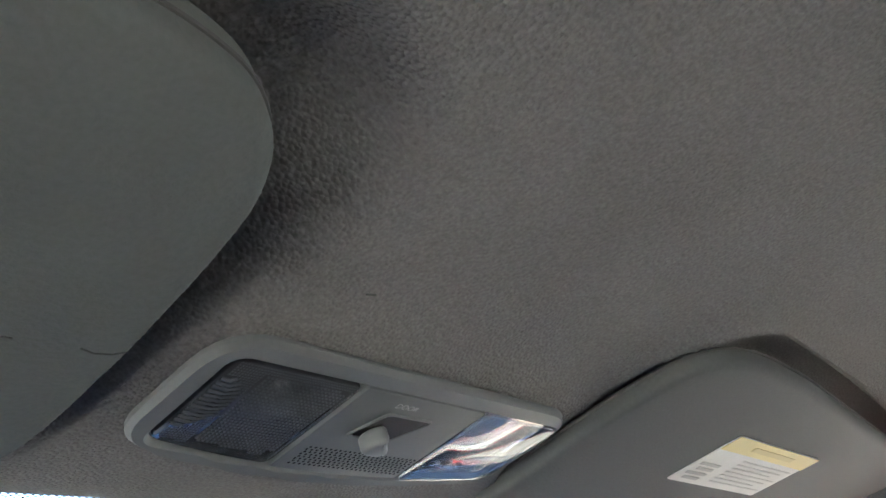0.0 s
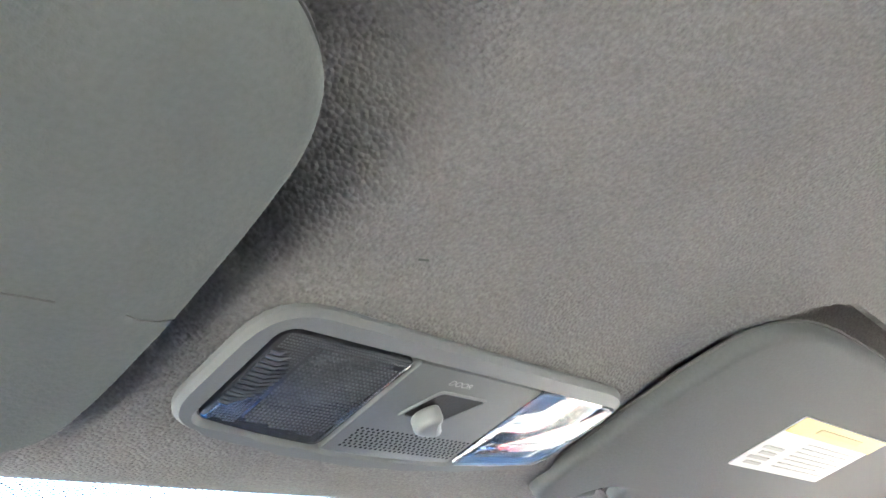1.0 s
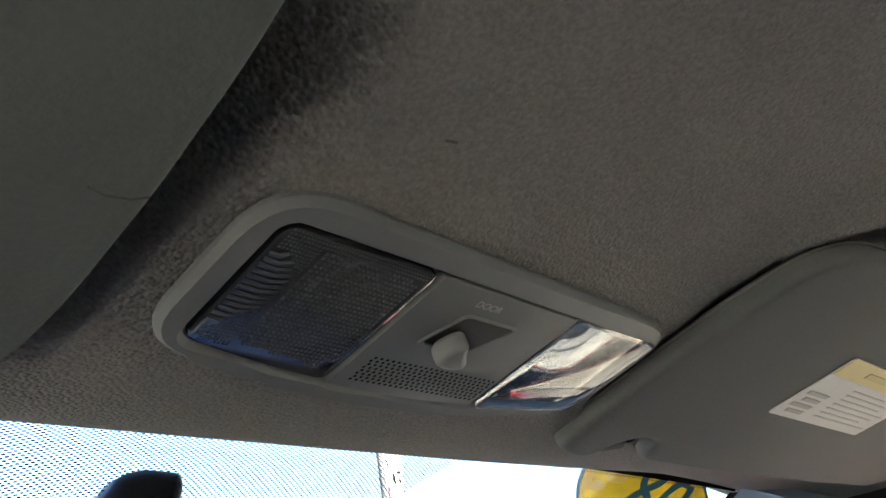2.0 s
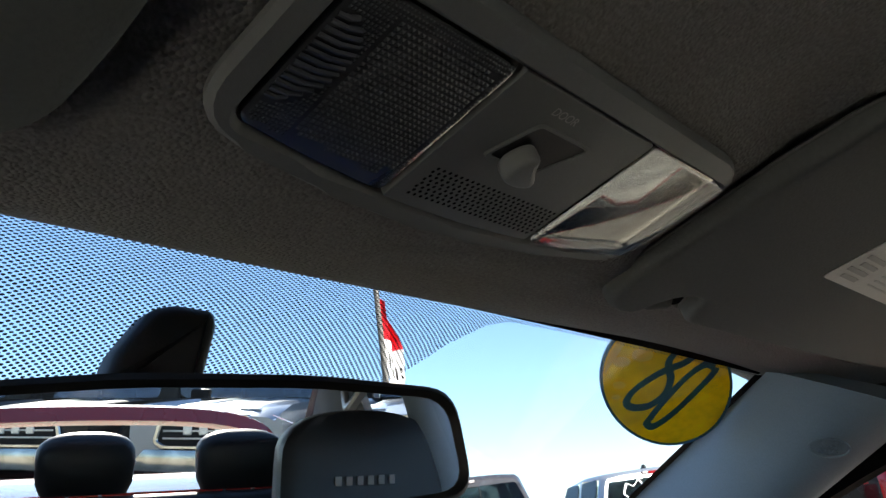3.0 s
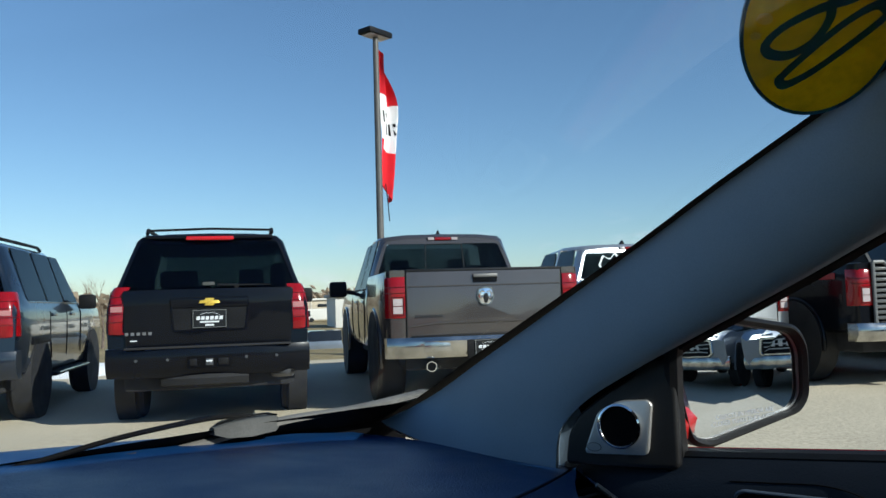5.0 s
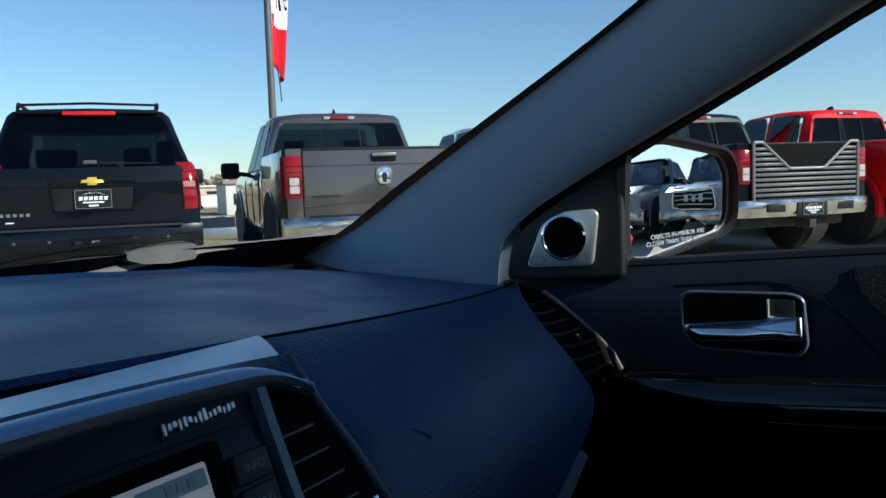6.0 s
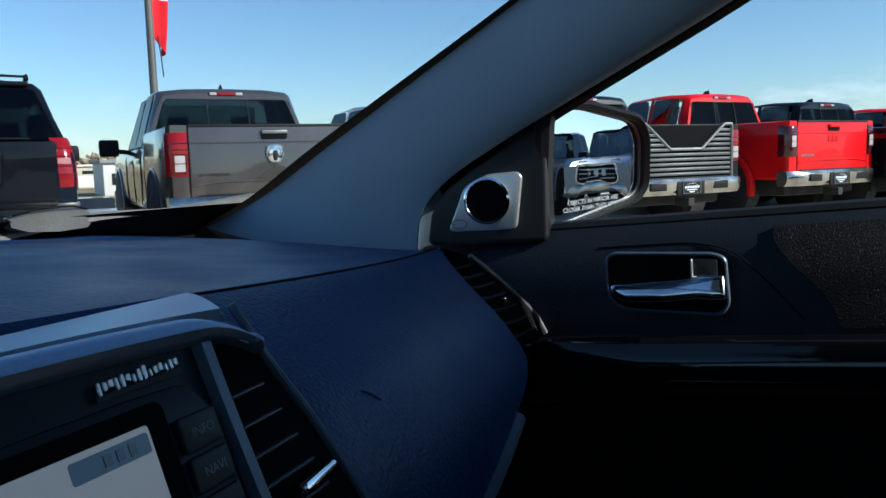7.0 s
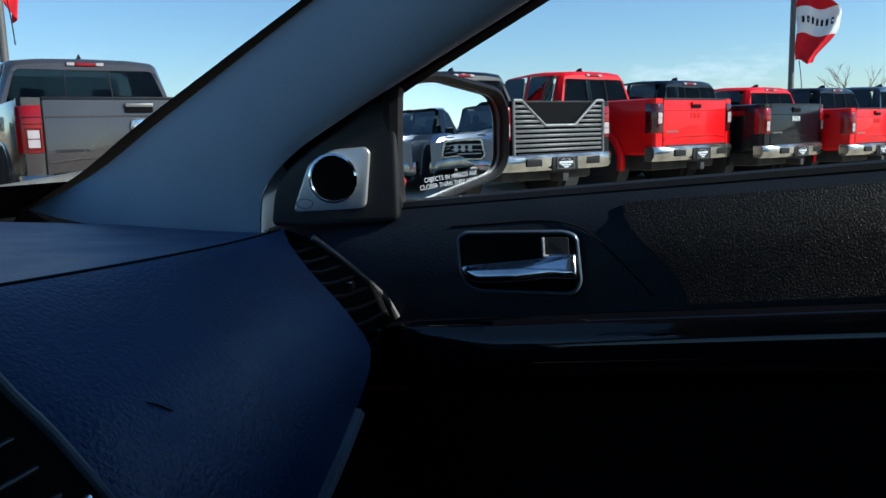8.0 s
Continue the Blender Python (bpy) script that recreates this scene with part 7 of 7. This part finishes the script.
# row behind the car, noses towards it
for k, c, lab in ((-2, P_GREY, "dark grey pickup at the end of the rear row"), (-1, P_BLACK, "black pickup in the rear row, nose on"), (0, P_BLACK, "black pickup with a chrome grille behind the rear window"),
                  (1, P_STEEL, "steel grey pickup behind the rear window, nose on"), (2, P_STEEL, "steel grey pickup parked nose on in the rear row"),
                  (3, P_STEEL, "steel grey pickup with a dark grille in the rear row"), (4, P_STEEL, "steel grey pickup nose on beside another one")):
    pickup(at_tail(2.88 + 2.03 * k, -14.94 + 1.48 * k, -36), c, lab, M["alloy"], ("chrome",))


# ---- poles with flags ----
def lamp_pole(x, y, height, flag_z, label, wind, long, yaw=0, droop=0.42, fall=0.25):
    p = thing("lamp_pole", label, "lamp pole", "lamp poles", m=pose(x, y, 0, 0, 0, yaw))
    part("pole", tube([(0, 0, 0), (0, 0, height)], [0.09, 0.065], 12), M["pole"], p)
    part("base", spun([(0.28, 0), (0.28, 0.7), (0.24, 0.75), (0.02, 0.75)], 20), M["wall"], p)
    head = part("lamp_head", box(0.74, 0.40, 0.13, (0, 0, height + 0.08), 0.03), M["out_black"], p, "flat black lamp head")
    part("lamp_lens", box(0.6, 0.30, 0.02, (0, 0, height + 0.005), 0.005), M["tail_white"], head)
    for k, mt in enumerate(("flag_red", "flag_white", "flag_red")):
        rows = []
        for j in range(9):
            t = (k + j / 8) / 3
            row = []
            for i in range(19):
                u = i / 18
                reach = wind * (0.16 + 0.84 * smoothstep(0.0, 0.42, t)) * (1 - fall * smoothstep(0.55, 1.0, t))
                fold = 0.11 * math.sin(9.0 * u + 6 * t) * (0.35 + u) + 0.03 * math.sin(21 * u + 11 * t) * u
                row.append(Vector((0.09 + reach * u + 0.02 * math.sin(13 * t + 4 * u), fold, flag_z - long * t - droop * u * (0.5 + 0.8 * t) + 0.05 * math.sin(8 * u))))
            rows.append(row)
        fl = part("flag_stripe", sheet(rows), M[mt], p, "red and white cloth flag" if k == 0 else "")
        if k == 1:
            for i in range(2, 16, 2):
                quad = [rows[3][i], rows[3][i + 1], rows[5][i + 1], rows[5][i]]
                for side in (-0.006, 0.006):
                    bq = bmesh.new()
                    bq.faces.new([bq.verts.new(q + Vector((0, side, 0))) for q in quad])
                    part("flag_bar", bq, M["out_black"], fl, smooth=False)
    foot = rows[8][0]
    part("tether", tube([foot + Vector((0.1, 0, 0)), foot + Vector((0.16, 0, -0.4)), foot + Vector((0.20, 0, -0.85))], 0.012, 5), M["out_black"], p)
    return p


a5 = radians(50.8 - 4.45)
lamp_pole(-0.127 + 18 * math.sin(a5), 0.73 + 18 * math.cos(a5), 7.25, 7.02, "tall dark lamp pole with a red and white flag", 0.46, 3.15)
a8 = radians(74.3 + 23.5)
lamp_pole(-0.05 + 26 * math.sin(a8), 0.83 + 26 * math.cos(a8), 8.2, 5.15, "lamp pole with a streaming red and white flag", 1.18, 2.25, -90, 0.10, 0.55)


# ---- distance ----
def building(x, y, h, w, d, z, label):
    b = thing("building", label, "building", "distant buildings", m=pose(x, y, ground_z(x, y), 0, 0, -h))
    part("wall", box(w, d, z, (0, 0, z / 2), 0.03), M["wall"], b)
    part("roof", box(w + 0.6, d + 0.6, 0.35, (0, 0, z + 0.12), 0.05), M["roof_grey"], b)
    for k in range(5):
        wd = part("window", box(w * 0.10, 0.08, z * 0.35, (-w * 0.4 + w * 0.2 * k, -d / 2 - 0.03, z * 0.5), 0.02), M["tint"], b)
    return b


def spot(az, r):
    return -0.1 + r * math.sin(radians(az)), 0.75 + r * math.cos(radians(az))


building(*spot(47.5, 95), 37, 16, 10, 3.4, "long pale single-storey building across the road")
building(*spot(58, 110), 37, 30, 14, 5.0, "pale workshop building far across the road")
building(*spot(-10, 90), 20, 26, 12, 5.0, "pale building far off beyond the road")
bl = thing("warehouse", "long tan warehouse with a flat roof across the road", "building", "distant buildings", m=pose(*spot(43.4, 138), -1.5, 0, 0, -HEAD))
part("wall", box(34, 12, 3.3, (0, 0, 1.65), 0.03), M["tan_wall"], bl)
part("roof", box(34.6, 12.6, 0.30, (0, 0, 3.45), 0.04), M["wall"], bl)
for k in range(9):
    part("window", box(1.5, 0.10, 0.45, (-14.5 + 3.6 * k, -6.04, 2.45), 0.02), M["tint"], bl)
    part("downpipe", box(0.12, 0.12, 3.2, (-16.3 + 3.6 * k, -6.06, 1.6), 0.02), M["wall"], bl)
for az, lab in ((41.95, "white delivery van parked before the tan warehouse"), (43.75, "white delivery van parked beside another one")):
    vn = thing("delivery_van", lab, "van", "parked vans", m=pose(*spot(az, 122), -1.5, 0, 0, -HEAD + 90))
    part("cargo_body", box(1.9, 3.4, 1.65, (0, 0.6, 1.15), 0.10, 3), M["wall"], vn)
    part("cab", loft([[(x * w, y, z) for x, z in ((0.93, 0.35), (0.95, 0.95), (0.82, zt), (-0.82, zt), (-0.95, 0.95), (-0.93, 0.35))] for y, zt, w in ((-1.15, 1.80, 1.0), (-1.9, 1.30, 0.98), (-2.5, 1.0, 0.9))]), M["wall"], vn)
    for q in (-1, 1):
        part("cab_window", box(0.03, 0.75, 0.50, (q * 0.93, -1.45, 1.22), 0.03), M["tint"], vn)
        part("rear_window", box(0.06, 0.55, 0.85, (q * 0.95, 1.85, 1.28), 0.03), M["tint"], vn)
        for y in (-1.6, 1.4):
            part("wheel", spun([(0.2, -0.1), (0.33, -0.09), (0.33, 0.09), (0.2, 0.1), (0.02, 0.1)], 18, "x"), M["rubber"], vn, m=pose(q * 0.88, y, 0.33))
sc = thing("saloon_car", "small grey saloon car on the road below", "car", m=pose(*spot(41.9, 38), -1.485, 0, 0, -HEAD + 90))
part("body", loft([[(x * w, y, z) for x, z in ((0.85, 0.35), (0.9, 0.7), (0.86, 0.95), (-0.86, 0.95), (-0.9, 0.7), (-0.85, 0.35))] for y, w in ((-2.2, 0.9), (-2.0, 1), (2.0, 1), (2.25, 0.85))]), P_STEEL, sc)
part("cabin", loft([[(x * 0.8, y, z) for x, z in ((1.0, 0.95), (0.8, zz), (-0.8, zz), (-1.0, 0.95))] for y, zz in ((-1.7, 0.97), (-0.9, 1.42), (0.5, 1.42), (1.3, 0.97))]), M["tint"], sc)
for x in (-0.8, 0.8):
    for y in (-1.35, 1.35):
        part("wheel", spun([(0.2, -0.1), (0.33, -0.09), (0.33, 0.09), (0.2, 0.1), (0.02, 0.1)], 18, "x"), M["rubber"], sc, m=pose(x, y, 0.33))


def bare_tree(x, y, height, seed, label):
    rnd = random.Random(seed)
    t = thing("tree", label, "tree", "bare trees", m=pose(x, y, ground_z(x, y)))
    part("trunk", tube([(0, 0, 0), (0.05, 0.02, height * 0.3), (0, 0.1, height * 0.55)], [0.022 * height, 0.016 * height, 0.010 * height], 8), M["bark"], t)
    cr = bmesh.new()

    def limb(p, d, l, r, depth):
        q = p + d * l * 0.5 + Vector((rnd.uniform(-1, 1), rnd.uniform(-1, 1), 0.3)) * l * 0.06
        e = p + d * l
        join(cr, tube([p, q, e], [r, r * 0.8, r * 0.5], 4, False))
        if depth:
            for _ in range(3):
                nd = (d + Vector((rnd.uniform(-1, 1), rnd.uniform(-1, 1), rnd.uniform(-0.3, 0.8))) * 0.62).normalized()
                limb(e if rnd.random() < 0.6 else q, nd, l * rnd.uniform(0.55, 0.8), r * 0.55, depth - 1)
    for k in range(6):
        a = rnd.uniform(0, 6.28)
        limb(Vector((0, 0, height * rnd.uniform(0.25, 0.55))), Vector((math.cos(a) * 0.7, math.sin(a) * 0.7, 1)).normalized(), height * 0.25, 0.008 * height, 3)
    part("crown", cr, M["twig"], t)
    return t


bare_tree(*spot(101.4, 85), 8.2, 3, "bare winter tree beyond the trucks")
bare_tree(*spot(27.6, 62), 5.0, 5, "leafless thicket tree beside the road")
bare_tree(*spot(26.2, 66), 4.6, 8, "leafless thicket tree beside the road")
bare_tree(*spot(29.0, 60), 4.2, 11, "leafless thicket tree beside the road")


def thicket(name, material, az0, az1, r, h, n, seed, label, fine=0.006):
    """A far belt of trees: many small clumps with an uneven outline."""
    rnd = random.Random(seed)
    b = bmesh.new()
    for _ in range(n):
        az = rnd.uniform(az0, az1)
        x, y = spot(az, r * rnd.uniform(0.92, 1.1))
        top = h * (0.45 + 0.55 * noise.noise((az * 0.35, seed, 0)) ** 2 + 0.25 * rnd.random())
        z = rnd.uniform(0.1, 1.0) * top
        s = r * fine * rnd.uniform(0.5, 1.2)
        vs = [b.verts.new((x + s * rnd.uniform(-1, 1), y + s * rnd.uniform(-1, 1), z + s * rnd.uniform(-1, 1))) for _ in range(4)]
        for f in ((0, 1, 2), (0, 2, 3), (0, 1, 3), (1, 2, 3)):
            b.faces.new([vs[k] for k in f])
    return tagged(to_object(name, b, material, smooth=False), label, "trees", "", "stuff")


thicket("far_trees", M["twig"], -30, 130, 190, 7, 9000, 4, "far belt of bare winter trees on the horizon")
thicket("rear_trees", M["leaf"], 130, 230, 130, 4, 16000, 9, "green and brown trees behind the lot", 0.003)

rnd = random.Random(2)
bm = bmesh.new()
edge = [(1 + 0.28 * rnd.uniform(-1, 1)) for _ in range(26)]
loop = [bm.verts.new((0.75 * edge[k] * math.cos(k * math.pi / 13), 1.7 * edge[k] * math.sin(k * math.pi / 13), 0.0)) for k in range(26)]
crown = [bm.verts.new((v.co.x * 0.6, v.co.y * 0.6, 0.09 + 0.03 * rnd.random())) for v in loop]
for k in range(26):
    bm.faces.new((loop[k], loop[(k + 1) % 26], crown[(k + 1) % 26], crown[k]))
bm.faces.new(crown)
tagged(to_object("snow_patch", bm, M["snow"], m=pose(7.65, 15.9, 0.004, 0, 0, -26)), "low patch of old white snow at the lot's edge", "snow")

# ---- outside of the red car: wheels, bumpers and lamps ----
for y in (1.92, -1.10):
    for s in (-1, 1):
        w = thing("car_wheel", "black tyre on a dark alloy rim of the red car", "wheel", "car wheels", m=pose(0, 0, 0.006))
        wheel(w, s * 0.80, y, 0.315, 0.215, s, M["alloy_black"])
for name, label, y0, sgn in (("bumper_front", "red painted front bumper of the car", 2.66, 1), ("bumper_rear", "red painted rear bumper of the car", -2.12, -1)):
    rows = [[(x, y0 + sgn * (d + 0.10 * (1 - (x / 0.86) ** 2)), z) for d, z in ((-0.06, 0.74), (0.02, 0.68), (0.05, 0.52), (0.02, 0.32), (-0.08, 0.22))] for x in [-0.84 + 0.14 * i for i in range(13)]]
    bm = sheet(rows)
    bm.normal_update()
    tagged(to_object(name, thick(bm, 0.006), M["red_paint"]), label, "bumper", "", "structure")
